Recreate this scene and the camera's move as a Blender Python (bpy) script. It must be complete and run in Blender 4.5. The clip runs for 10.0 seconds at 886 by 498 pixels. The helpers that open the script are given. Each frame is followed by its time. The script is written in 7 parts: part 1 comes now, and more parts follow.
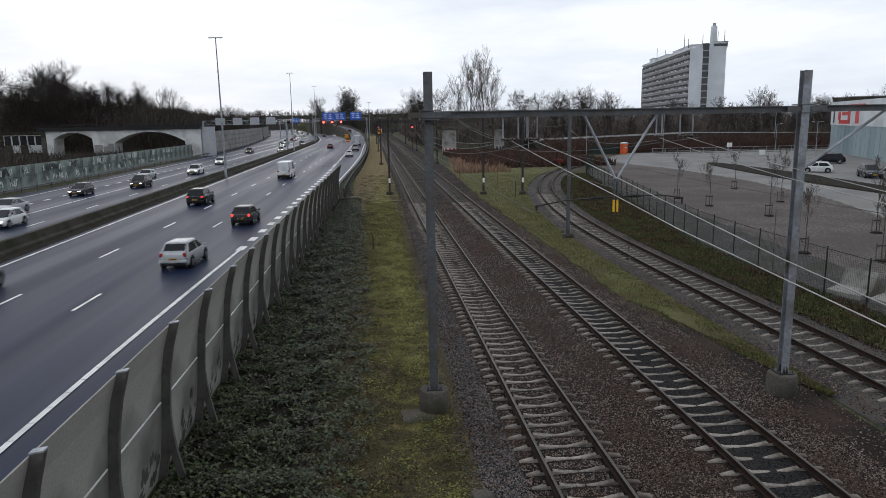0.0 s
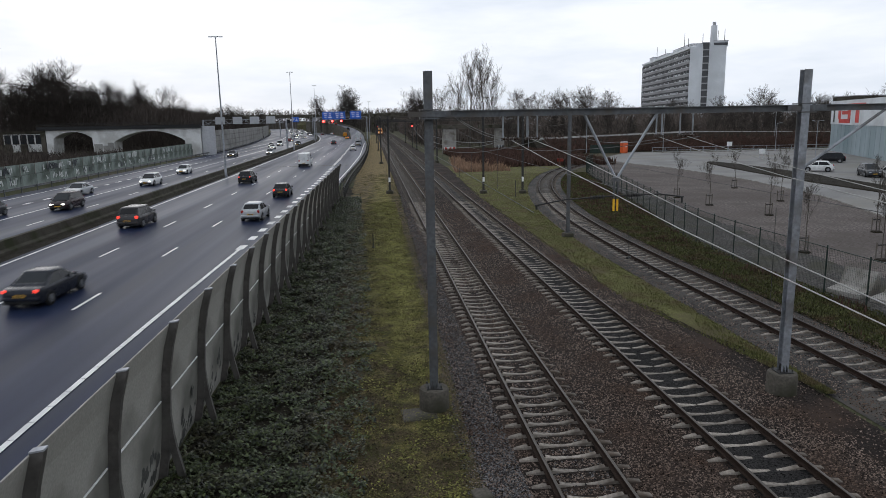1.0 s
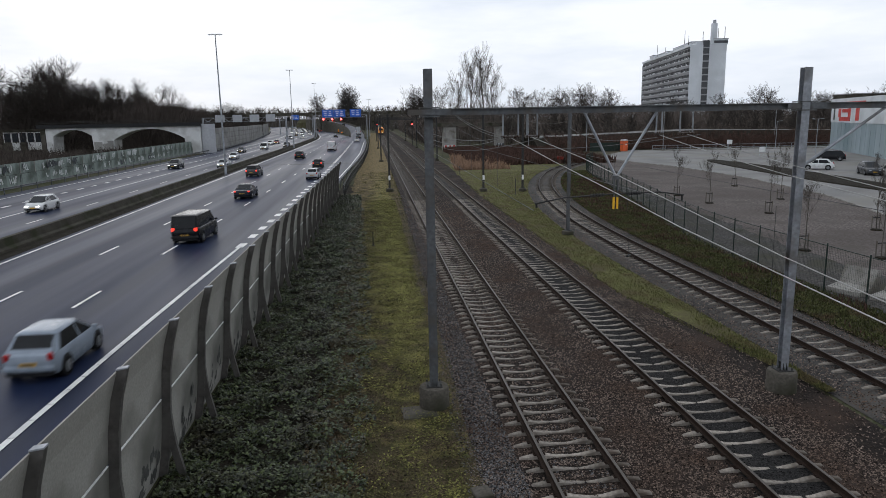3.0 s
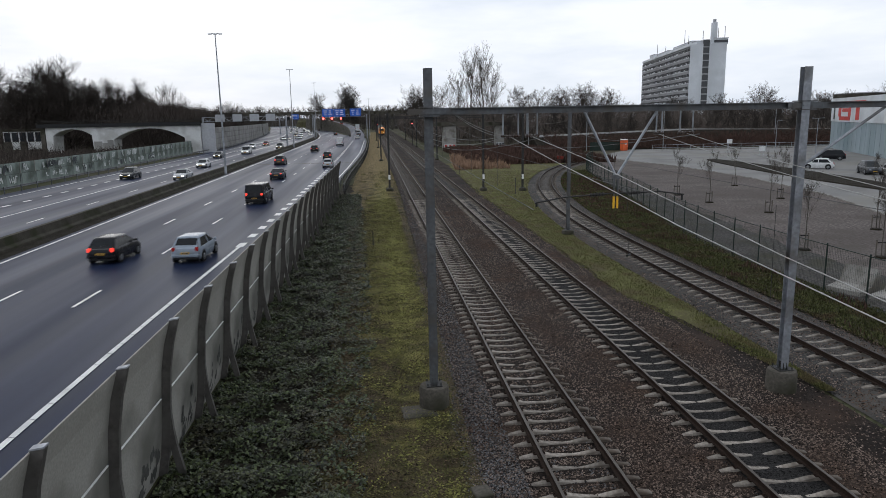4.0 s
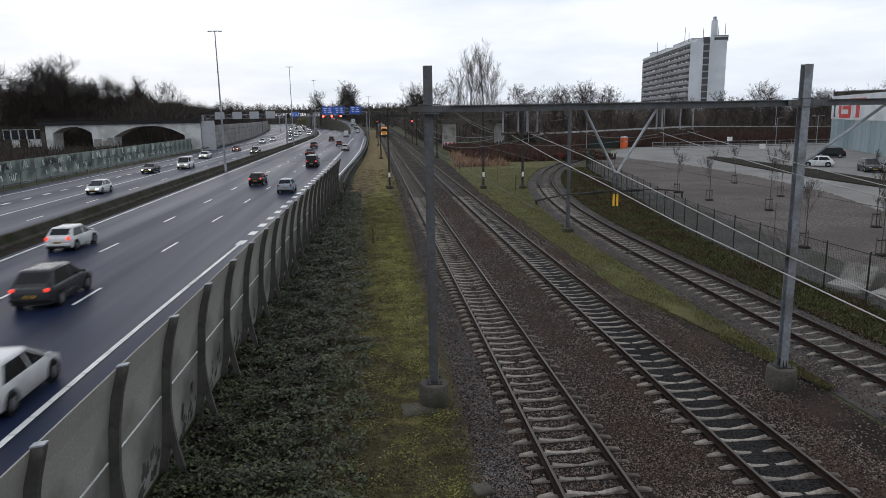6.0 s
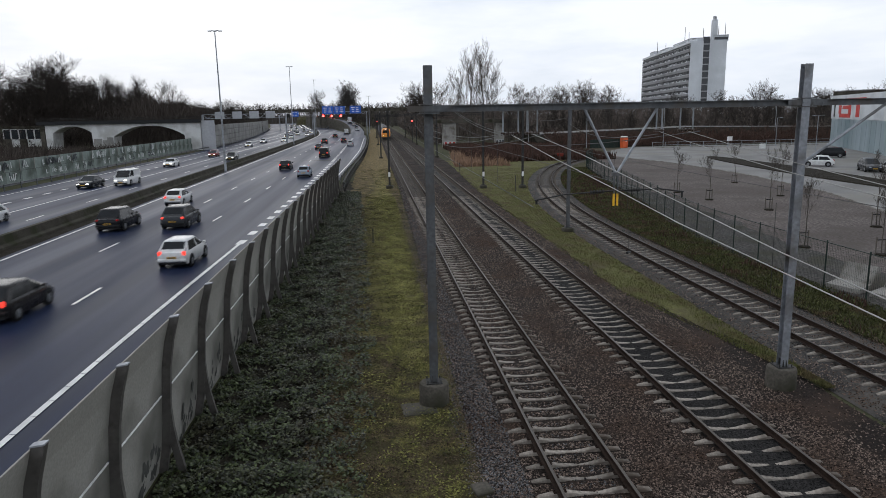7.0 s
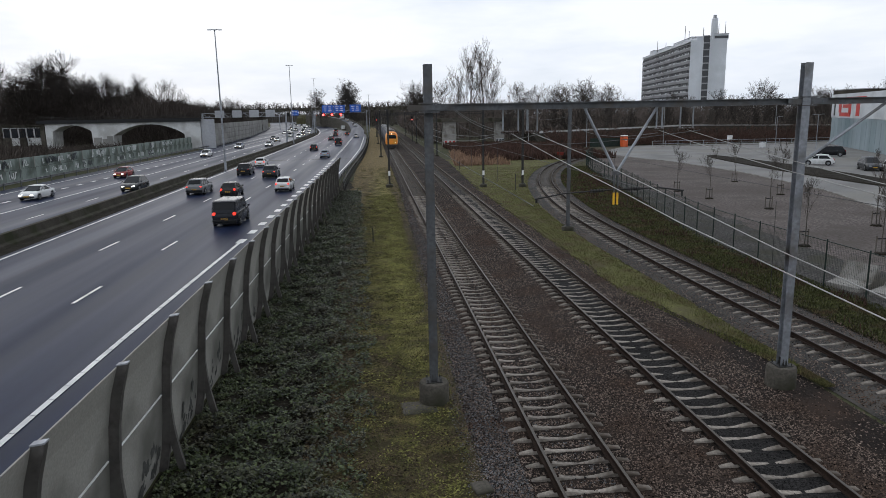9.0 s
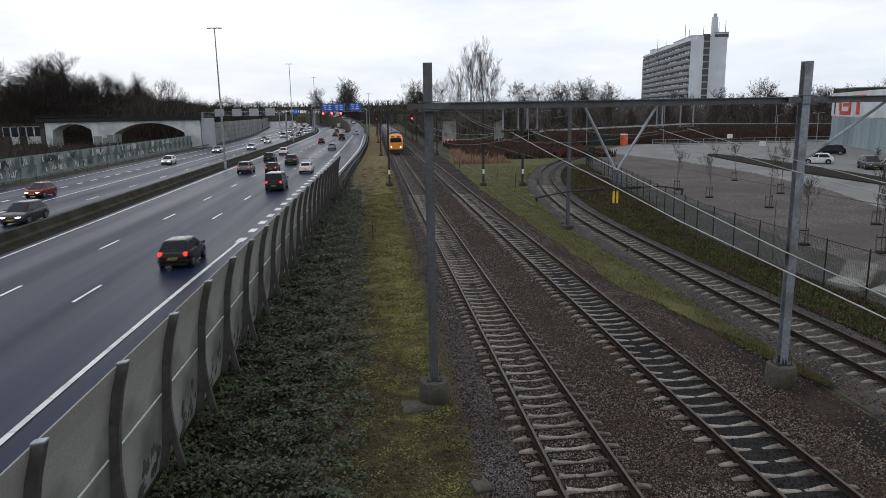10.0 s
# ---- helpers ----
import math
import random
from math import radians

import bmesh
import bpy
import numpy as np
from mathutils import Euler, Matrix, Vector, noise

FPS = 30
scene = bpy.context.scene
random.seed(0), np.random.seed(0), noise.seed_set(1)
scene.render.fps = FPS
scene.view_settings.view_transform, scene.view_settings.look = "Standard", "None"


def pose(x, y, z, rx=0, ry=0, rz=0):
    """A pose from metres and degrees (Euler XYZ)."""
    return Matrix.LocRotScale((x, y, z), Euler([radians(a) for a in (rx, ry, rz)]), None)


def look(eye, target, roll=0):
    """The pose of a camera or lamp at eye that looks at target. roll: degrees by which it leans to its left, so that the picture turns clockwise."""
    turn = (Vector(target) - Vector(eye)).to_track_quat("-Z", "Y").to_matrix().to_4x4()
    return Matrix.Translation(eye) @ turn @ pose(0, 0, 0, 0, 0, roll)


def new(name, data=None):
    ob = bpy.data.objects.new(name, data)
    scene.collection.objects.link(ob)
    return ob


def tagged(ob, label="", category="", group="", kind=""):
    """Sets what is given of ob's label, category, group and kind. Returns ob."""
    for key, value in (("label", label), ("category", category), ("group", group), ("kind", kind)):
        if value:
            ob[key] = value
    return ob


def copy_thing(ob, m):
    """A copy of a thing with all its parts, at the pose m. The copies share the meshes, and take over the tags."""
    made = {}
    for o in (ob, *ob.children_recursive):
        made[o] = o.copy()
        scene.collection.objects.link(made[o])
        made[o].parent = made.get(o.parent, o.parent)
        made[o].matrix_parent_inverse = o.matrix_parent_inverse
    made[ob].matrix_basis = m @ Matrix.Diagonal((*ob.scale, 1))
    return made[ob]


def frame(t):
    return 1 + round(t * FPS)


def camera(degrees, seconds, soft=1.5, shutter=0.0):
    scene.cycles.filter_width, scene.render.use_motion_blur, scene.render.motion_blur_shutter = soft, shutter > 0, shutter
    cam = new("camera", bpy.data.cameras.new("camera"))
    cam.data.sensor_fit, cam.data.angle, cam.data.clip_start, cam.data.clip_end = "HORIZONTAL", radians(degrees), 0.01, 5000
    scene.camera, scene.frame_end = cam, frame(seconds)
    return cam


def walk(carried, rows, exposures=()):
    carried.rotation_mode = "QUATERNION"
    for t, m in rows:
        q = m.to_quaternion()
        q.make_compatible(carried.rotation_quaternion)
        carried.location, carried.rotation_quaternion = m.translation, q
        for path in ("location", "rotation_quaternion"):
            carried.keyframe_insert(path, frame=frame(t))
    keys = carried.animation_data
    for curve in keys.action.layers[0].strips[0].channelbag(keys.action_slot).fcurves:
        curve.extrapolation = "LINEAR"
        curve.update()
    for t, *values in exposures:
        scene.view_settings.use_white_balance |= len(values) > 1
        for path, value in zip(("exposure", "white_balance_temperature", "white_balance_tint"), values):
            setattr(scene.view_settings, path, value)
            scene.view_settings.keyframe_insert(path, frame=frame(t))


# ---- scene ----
# ---------------------------------------------------------------- camera
EYE = Vector((0.0, 0.0, 7.89))
YAW = 5.718


def aim(pitch):
    p, y = radians(pitch), radians(YAW)
    return look(EYE, EYE + Vector((math.sin(y) * math.cos(p), math.cos(y) * math.cos(p), -math.sin(p))), -1.03)


cam = camera(66.56, 10.0, 0.6, 0.5)
TILT = [(0.0, 10.71), (0.5, 10.748), (1.0, 10.782), (1.5, 10.844), (2.0, 10.902), (2.5, 10.926), (4.0, 10.998),
        (4.5, 11.017), (5.0, 11.046), (5.5, 11.142), (7.0, 11.223), (7.5, 11.238), (8.0, 11.247), (8.5, 11.257),
        (9.0, 11.319), (9.5, 11.405), (10.0, 11.43)]
walk(cam, [(t, aim(p)) for t, p in TILT], [(0.0, 0.0), (10.0, 0.0)])

# ---------------------------------------------------------------- sky and sun: bright overcast winter afternoon
world = bpy.data.worlds.new("overcast")
scene.world = world
world.use_nodes = True
wn, wl = world.node_tree.nodes, world.node_tree.links
wn.clear()
sky = wn.new("ShaderNodeTexSky")
sky.sky_type, sky.sun_disc, sky.sun_elevation, sky.sun_rotation = "NISHITA", False, radians(18), radians(-25)
sky_dim = wn.new("ShaderNodeMixRGB")
sky_dim.blend_type, sky_dim.inputs[0].default_value, sky_dim.inputs[2].default_value = "MULTIPLY", 1.0, (0.1, 0.1, 0.1, 1)
wc = wn.new("ShaderNodeTexCoord")
wm = wn.new("ShaderNodeMapping")
wm.inputs["Scale"].default_value = (1.0, 1.0, 4.5)
cloud = wn.new("ShaderNodeTexNoise")
cloud.inputs["Scale"].default_value, cloud.inputs["Detail"].default_value, cloud.inputs["Roughness"].default_value = 1.7, 6.0, 0.55
ramp = wn.new("ShaderNodeValToRGB")
ramp.color_ramp.elements[0].position, ramp.color_ramp.elements[0].color = 0.34, (0.55, 0.64, 0.76, 1)
ramp.color_ramp.elements[1].position, ramp.color_ramp.elements[1].color = 0.62, (0.945, 0.98, 1.055, 1)
veil = wn.new("ShaderNodeMixRGB")
veil.inputs[0].default_value = 0.97
bg = wn.new("ShaderNodeBackground")
bg.inputs["Strength"].default_value = 1.05
wo = wn.new("ShaderNodeOutputWorld")
wl.new(wc.outputs["Generated"], wm.inputs["Vector"])
wl.new(wm.outputs["Vector"], cloud.inputs["Vector"])
wl.new(cloud.outputs["Fac"], ramp.inputs["Fac"])
wl.new(sky.outputs["Color"], sky_dim.inputs[1])
wl.new(sky_dim.outputs["Color"], veil.inputs[1])
wl.new(ramp.outputs["Color"], veil.inputs[2])
wl.new(veil.outputs["Color"], bg.inputs["Color"])
wl.new(bg.outputs["Background"], wo.inputs["Surface"])
sun = new("sun", bpy.data.lights.new("sun", "SUN"))
sun.data.energy, sun.data.angle, sun.data.color = 0.35, radians(50), (1.0, 0.95, 0.88)
sun.matrix_basis = look((0, 0, 60), (26, -55, 60 - 22))


# ---------------------------------------------------------------- materials
def material(name, low, high, rough=0.85, metal=0.0, scale=1.5, fine=30.0, bump=0.3, depth=0.02, contrast=0.5, stain=None,
             stain_scale=0.25, stretch=(1, 1, 1), spec=None, per_island=0.0, per_object=0.0, rough_low=None):
    m = bpy.data.materials.new(name)
    m.use_nodes = True
    n, k = m.node_tree.nodes, m.node_tree.links
    b = n["Principled BSDF"]
    if spec is None:
        spec = 0.5 if rough < 0.5 or metal > 0.3 else (0.3 if rough < 0.8 else 0.1)
    b.inputs["Metallic"].default_value, b.inputs["Specular IOR Level"].default_value = metal, spec
    tc, mp = n.new("ShaderNodeTexCoord"), n.new("ShaderNodeMapping")
    mp.inputs["Scale"].default_value = stretch
    k.new(tc.outputs["Object"], mp.inputs["Vector"])

    def tex(sc, det=4.0):
        t = n.new("ShaderNodeTexNoise")
        t.inputs["Scale"].default_value, t.inputs["Detail"].default_value = sc, det
        k.new(mp.outputs["Vector"], t.inputs["Vector"])
        return t.outputs["Fac"]

    def blend(fac, a, c, mode="MIX"):
        x = n.new("ShaderNodeMixRGB")
        x.blend_type = mode
        for i, s in enumerate((fac, a, c)):
            if hasattr(s, "is_linked"):
                k.new(s, x.inputs[i])
            else:
                x.inputs[i].default_value = s if i == 0 else (*s, 1)
        return x.outputs["Color"]

    def squeeze(v, lo, hi):
        r = n.new("ShaderNodeMapRange")
        r.inputs["From Min"].default_value, r.inputs["From Max"].default_value = lo, hi
        k.new(v, r.inputs["Value"])
        return r.outputs["Result"]

    f = tex(fine, 5.0)
    col = blend(squeeze(f, 0.5 - contrast / 2, 0.5 + contrast / 2), low, high)
    big = tex(scale, 3.0)
    mid = [0.62 * (a + c) / 2 for a, c in zip(low, high)]
    col = blend(squeeze(big, 0.45, 0.8), col, mid)
    if stain:
        col = blend(squeeze(tex(stain_scale, 5.0), 0.48, 0.66), col, stain)
    if per_island or per_object:
        src = n.new("ShaderNodeNewGeometry").outputs["Random Per Island"] if per_island else n.new("ShaderNodeObjectInfo").outputs["Random"]
        amount = per_island or per_object
        r = n.new("ShaderNodeMapRange")
        r.inputs["To Min"].default_value, r.inputs["To Max"].default_value = 1 - amount, 1 + amount
        k.new(src, r.inputs["Value"])
        g = n.new("ShaderNodeCombineColor")
        for i in range(3):
            k.new(r.outputs["Result"], g.inputs[i])
        col = blend(1.0, col, g.outputs["Color"], "MULTIPLY")
    k.new(col, b.inputs["Base Color"])
    if rough_low is None:
        rough_low = max(0.05, rough - 0.12)
    rr = n.new("ShaderNodeMapRange")
    rr.inputs["From Min"].default_value, rr.inputs["From Max"].default_value = 0.35, 0.65
    rr.inputs["To Min"].default_value, rr.inputs["To Max"].default_value = rough_low, rough
    k.new(big, rr.inputs["Value"])
    k.new(rr.outputs["Result"], b.inputs["Roughness"])
    if bump:
        bp = n.new("ShaderNodeBump")
        bp.inputs["Strength"].default_value, bp.inputs["Distance"].default_value = bump, depth
        k.new(f, bp.inputs["Height"])
        k.new(bp.outputs["Normal"], b.inputs["Normal"])
    return m


def plain(name, colour, rough=0.5, metal=0.0, glow=0.0, alpha=1.0):
    m = bpy.data.materials.new(name)
    m.use_nodes = True
    b = m.node_tree.nodes["Principled BSDF"]
    b.inputs["Base Color"].default_value = (*colour, 1)
    b.inputs["Roughness"].default_value, b.inputs["Metallic"].default_value = rough, metal
    if glow:
        b.inputs["Emission Color"].default_value, b.inputs["Emission Strength"].default_value = (*colour, 1), glow
    return m


def paint_material():
    """Car paint: the colour is the object's own; a thin film of road dirt."""
    m = material("car_paint", (1, 1, 1), (0.94, 0.94, 0.94), 0.32, 0.0, 2.0, 9.0, 0.0, rough_low=0.18)
    n, k = m.node_tree.nodes, m.node_tree.links
    b = n["Principled BSDF"]
    info, mix = n.new("ShaderNodeObjectInfo"), n.new("ShaderNodeMixRGB")
    mix.blend_type, mix.inputs[0].default_value = "MULTIPLY", 1.0
    k.new(b.inputs["Base Color"].links[0].from_socket, mix.inputs[1])
    k.new(info.outputs["Color"], mix.inputs[2])
    k.new(mix.outputs["Color"], b.inputs["Base Color"])
    b.inputs["Coat Weight"].default_value, b.inputs["Coat Roughness"].default_value, b.inputs["Specular IOR Level"].default_value = 0.22, 0.07, 0.12
    return m


ASPHALT = material("wet_asphalt", (0.009, 0.0145, 0.037), (0.018, 0.0265, 0.062), 0.48, 0, 0.35, 60, 0.12, 0.006, 0.6,
                   (0.012, 0.017, 0.036), 0.5, (1.0, 0.03, 1.0), 0.052, rough_low=0.34)
# blue of the reflected sky is put into the specular tint
ASPHALT.node_tree.nodes["Principled BSDF"].inputs["Specular Tint"].default_value = (0.74, 0.86, 1.0, 1)
LOT_ASPHALT = material("pale_asphalt", (0.18, 0.175, 0.168), (0.265, 0.258, 0.248), 0.9, 0, 0.15, 25, 0.2, 0.01, 0.6, (0.2, 0.19, 0.17), 0.1)
LOT_GRAVEL = material("brown_gravel", (0.05, 0.041, 0.037), (0.175, 0.148, 0.135), 0.95, 0, 0.1, 5, 0.6, 0.03, 0.32, (0.085, 0.073, 0.064), 0.35, (1, 1.2, 1))
DARK_GRAVEL = material("damp_dark_gravel", (0.026, 0.024, 0.022), (0.10, 0.092, 0.086), 0.95, 0, 0.25, 7, 0.6, 0.03, 0.32, (0.05, 0.048, 0.034), 0.5)
LINE = material("road_line", (0.62, 0.62, 0.6), (0.8, 0.8, 0.78), 0.6, 0, 0.8, 25, 0.1)
# low colour is near black to paint the shade in gaps between stones
BALLAST_GAP_SHADE = material("ballast", (0.004, 0.003, 0.003), (0.045, 0.035, 0.029), 0.95, 0, 0.3, 19, 1.0, 0.05, 0.35, (0.05, 0.034, 0.026), 0.35)
BALLAST_GREY = material("grey_ballast", (0.018, 0.017, 0.016), (0.1, 0.094, 0.088), 0.95, 0, 0.3, 19, 1.0, 0.05, 0.35, (0.1, 0.09, 0.08), 0.35)
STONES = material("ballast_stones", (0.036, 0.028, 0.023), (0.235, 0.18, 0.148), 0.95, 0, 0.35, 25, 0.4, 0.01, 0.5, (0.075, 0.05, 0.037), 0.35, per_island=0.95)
STONES_DARK = material("soot_dark_stones", (0.014, 0.013, 0.013), (0.06, 0.056, 0.054), 0.95, 0, 0.35, 25, 0.4, 0.01, 0.5, per_island=0.85)
BALLAST_DARK = material("soot_dark_ballast", (0.006, 0.006, 0.006), (0.042, 0.039, 0.037), 0.95, 0, 0.3, 19, 1.0, 0.05, 0.35)
STONES_GREY = material("grey_stones", (0.026, 0.026, 0.028), (0.17, 0.168, 0.168), 0.95, 0, 0.35, 25, 0.4, 0.01, 0.5, per_island=0.95)
SLEEPER = material("sleeper_concrete", (0.15, 0.13, 0.11), (0.36, 0.32, 0.275), 0.9, 0, 3, 14, 0.5, 0.01, 0.5, (0.09, 0.072, 0.058), 1.6, per_object=0.22)
SLEEPER_FAR = material("sleeper_concrete_worn", (0.08, 0.07, 0.06), (0.16, 0.145, 0.128), 0.9, 0, 3, 22, 0.4, 0.01, 0.6, (0.12, 0.095, 0.075), 1.2, per_island=0.22)
RAIL_RUST = material("rusty_rail", (0.016, 0.011, 0.009), (0.05, 0.032, 0.024), 0.85, 0.2, 2, 30, 0.3, 0.004)
RAIL_HEAD = material("worn_rail_head", (0.05, 0.041, 0.033), (0.1, 0.083, 0.068), 0.55, 0.1, 0.8, 30, 0.05, 0.002, stretch=(1, 0.1, 1))
RAIL_DULL = material("dull_rail_head", (0.035, 0.028, 0.024), (0.07, 0.058, 0.05), 0.65, 0.1, 0.8, 30, 0.05, 0.002, stretch=(1, 0.1, 1))
GROUND = material("winter_ground", (0.03, 0.034, 0.016), (0.085, 0.085, 0.045), 0.98, 0, 0.08, 6, 0.6, 0.05, 0.6, (0.09, 0.075, 0.055), 0.05)
WEDGE_GRASS = material("bright_mossy_grass", (0.03, 0.031, 0.013), (0.19, 0.182, 0.07), 0.98, 0, 0.9, 22, 1.0, 0.05, 0.34, (0.09, 0.075, 0.042), 0.55)
WEDGE_BLADE = material("bright_grass_blades", (0.056, 0.062, 0.022), (0.18, 0.182, 0.068), 0.9, 0, 0.6, 8, 0.0, stain=(0.13, 0.1, 0.055), stain_scale=0.9, per_island=0.45)
MOSS = material("mossy_grass", (0.026, 0.025, 0.012), (0.095, 0.09, 0.042), 0.98, 0, 0.9, 22, 1.0, 0.05, 0.34, (0.055, 0.045, 0.032), 0.55)


def verge_material():
    """Leaf litter by the ivy that turns to yellow-green moss towards the ballast and away from the bridge."""
    m = material("moss_and_litter", (0.016, 0.013, 0.008), (0.13, 0.1, 0.056), 0.98, 0, 0.8, 26, 1.0, 0.05, 0.34, (0.045, 0.042, 0.02), 0.7)
    n, k = m.node_tree.nodes, m.node_tree.links
    b = n["Principled BSDF"]
    tc, sep = n.new("ShaderNodeTexCoord"), n.new("ShaderNodeSeparateXYZ")
    k.new(tc.outputs["Object"], sep.inputs[0])

    def ranged(v, a, c, lo=0.0, hi=1.0):
        r = n.new("ShaderNodeMapRange")
        for name, x in (("From Min", a), ("From Max", c), ("To Min", lo), ("To Max", hi)):
            r.inputs[name].default_value = x
        k.new(v, r.inputs["Value"])
        return r.outputs["Result"]

    def calc(op, a, c):
        x = n.new("ShaderNodeMath")
        x.operation = op
        k.new(a, x.inputs[0])
        k.new(c, x.inputs[1])
        return x.outputs[0]

    big = n.new("ShaderNodeTexNoise")
    big.inputs["Scale"].default_value, big.inputs["Detail"].default_value = 1.3, 7.0
    k.new(tc.outputs["Object"], big.inputs["Vector"])
    amount = calc("MULTIPLY", calc("MULTIPLY", ranged(sep.outputs["X"], -1.8, 1.0), ranged(sep.outputs["X"], 2.4, 1.3)), calc("MULTIPLY", ranged(sep.outputs["Y"], 10.0, 32.0, 0.1, 1.0), ranged(sep.outputs["Y"], 50.0, 150.0, 1.0, 0.3)))
    fac = ranged(calc("ADD", amount, ranged(big.outputs["Fac"], 0.3, 0.7, -0.35, 0.45)), 0.3, 0.95)
    fine = n.new("ShaderNodeTexNoise")
    fine.inputs["Scale"].default_value, fine.inputs["Detail"].default_value = 30.0, 4.0
    k.new(tc.outputs["Object"], fine.inputs["Vector"])
    moss = n.new("ShaderNodeMixRGB")
    moss.inputs[1].default_value, moss.inputs[2].default_value = (0.022, 0.024, 0.008, 1), (0.32, 0.3, 0.086, 1)
    k.new(ranged(fine.outputs["Fac"], 0.3, 0.7), moss.inputs[0])
    mix = n.new("ShaderNodeMixRGB")
    k.new(fac, mix.inputs[0])
    k.new(b.inputs["Base Color"].links[0].from_socket, mix.inputs[1])
    k.new(moss.outputs["Color"], mix.inputs[2])
    rust = n.new("ShaderNodeMixRGB")
    rust.inputs[1].default_value, rust.inputs[2].default_value = (0.045, 0.033, 0.016, 1), (0.28, 0.21, 0.1, 1)
    k.new(ranged(fine.outputs["Fac"], 0.35, 0.65), rust.inputs[0])
    dry = n.new("ShaderNodeMixRGB")
    k.new(ranged(calc("ADD", ranged(sep.outputs["Y"], 40.0, 120.0, 0.0, 0.8), ranged(big.outputs["Fac"], 0.3, 0.7, -0.45, 0.45)), 0.1, 0.8), dry.inputs[0])
    k.new(mix.outputs["Color"], dry.inputs[1])
    k.new(rust.outputs["Color"], dry.inputs[2])
    k.new(dry.outputs["Color"], b.inputs["Base Color"])
    return m


VERGE = verge_material()
BLADE = material("grass_blades", (0.034, 0.04, 0.013), (0.115, 0.122, 0.042), 0.9, 0, 0.6, 8, 0.0, stain=(0.12, 0.094, 0.052), stain_scale=0.9, per_island=0.45)
BANK_BLADE = material("dull_bank_grass", (0.034, 0.038, 0.014), (0.11, 0.115, 0.046), 0.9, 0, 0.6, 8, 0.0, stain=(0.085, 0.06, 0.036), stain_scale=0.7, per_island=0.6)
# damp soil, darkened further to paint shadows between the ivy leaves
SOIL_WITH_SHADE = material("damp_soil", (0.008, 0.007, 0.005), (0.036, 0.03, 0.021), 0.98, 0, 0.8, 14, 0.9, 0.05)
IVY = material("ivy_leaves", (0.008, 0.014, 0.005), (0.074, 0.09, 0.034), 0.5, 0, 1.1, 6, 0.0, stain=(0.04, 0.036, 0.02), stain_scale=0.8, spec=0.3, per_island=0.9, rough_low=0.36)
LITTER = material("fallen_leaves", (0.014, 0.010, 0.006), (0.11, 0.08, 0.045), 0.8, 0, 1.5, 9, 0.0, stain=(0.055, 0.06, 0.02), stain_scale=1.4, per_island=0.8)
MOSS_TUFT = material("moss_tufts", (0.036, 0.038, 0.012), (0.25, 0.237, 0.075), 0.95, 0, 1.0, 9, 0.0, stain=(0.07, 0.065, 0.025), stain_scale=1.2, per_island=0.6)
REED = material("dry_reeds", (0.2, 0.12, 0.08), (0.36, 0.24, 0.165), 0.95, 0, 1.0, 8, 0.0, per_island=0.3)
BRAMBLE = material("brown_bramble", (0.05, 0.03, 0.024), (0.11, 0.065, 0.05), 0.95, 0, 0.5, 6, 0.0, per_island=0.4)
BARK = material("bark", (0.034, 0.029, 0.025), (0.085, 0.073, 0.063), 0.95, 0, 0.6, 6, 0.0, per_island=0.3)
# bark of the overpass trees, greyed to hold the haze in its colour
BARK_HAZED = material("grey_bark", (0.05, 0.046, 0.042), (0.10, 0.092, 0.085), 0.95, 0, 0.6, 6, 0.0, per_island=0.3)
# natural pale bark; on the far wood it stands in for haze
BARK_PALE_AND_HAZE = material("pale_bark", (0.06, 0.052, 0.045), (0.12, 0.106, 0.093), 0.95, 0, 0.6, 6, 0.0, per_island=0.3)
# backdrop colour, raised so that it carries the distance haze
DISTANCE_HAZE = material("distant_woodland", (0.10, 0.092, 0.088), (0.16, 0.148, 0.14), 1.0, 0, 0.02, 0.4, 0.0)
# darker copy of the twigs: the backlit look is put into the colour
WOOD_BACKLIT = material("dark_wood_twigs", (0.032, 0.026, 0.023), (0.085, 0.07, 0.06), 0.98, 0, 0.15, 3, 0.0, per_island=0.5)
# bark darkened the same way, its unlit side painted in
BARK_BACKLIT = material("wet_dark_bark", (0.02, 0.0165, 0.014), (0.048, 0.04, 0.034), 0.95, 0, 0.6, 6, 0.0, per_island=0.3)
TWIGS = material("wood_edge_twigs", (0.05, 0.042, 0.036), (0.18, 0.148, 0.128), 0.98, 0, 0.15, 3, 0.0, per_island=0.45)
GALV = material("galvanised_steel", (0.26, 0.275, 0.30), (0.40, 0.415, 0.44), 0.55, 0.3, 1.5, 9, 0.1, 0.004, stain=(0.16, 0.16, 0.16), stain_scale=1.2)
MAST_STEEL = material("mast_steel", (0.07, 0.073, 0.078), (0.14, 0.145, 0.152), 0.6, 0.4, 1.5, 9, 0.1, 0.004, stain=(0.09, 0.08, 0.07), stain_scale=1.4)
GALV_MAST = material("weathered_galvanised_steel", (0.18, 0.188, 0.205), (0.34, 0.355, 0.38), 0.55, 0.35, 1.5, 9, 0.1, 0.004, stain=(0.10, 0.086, 0.072), stain_scale=0.9)
DARK_STEEL = material("dark_steel", (0.025, 0.025, 0.025), (0.06, 0.058, 0.055), 0.7, 0.3, 2, 12, 0.15, 0.004)
POST_STEEL = material("barrier_post_steel", (0.068, 0.062, 0.057), (0.13, 0.12, 0.111), 0.65, 0.3, 1.2, 9, 0.15, 0.004, stain=(0.11, 0.105, 0.095), stain_scale=1.6)
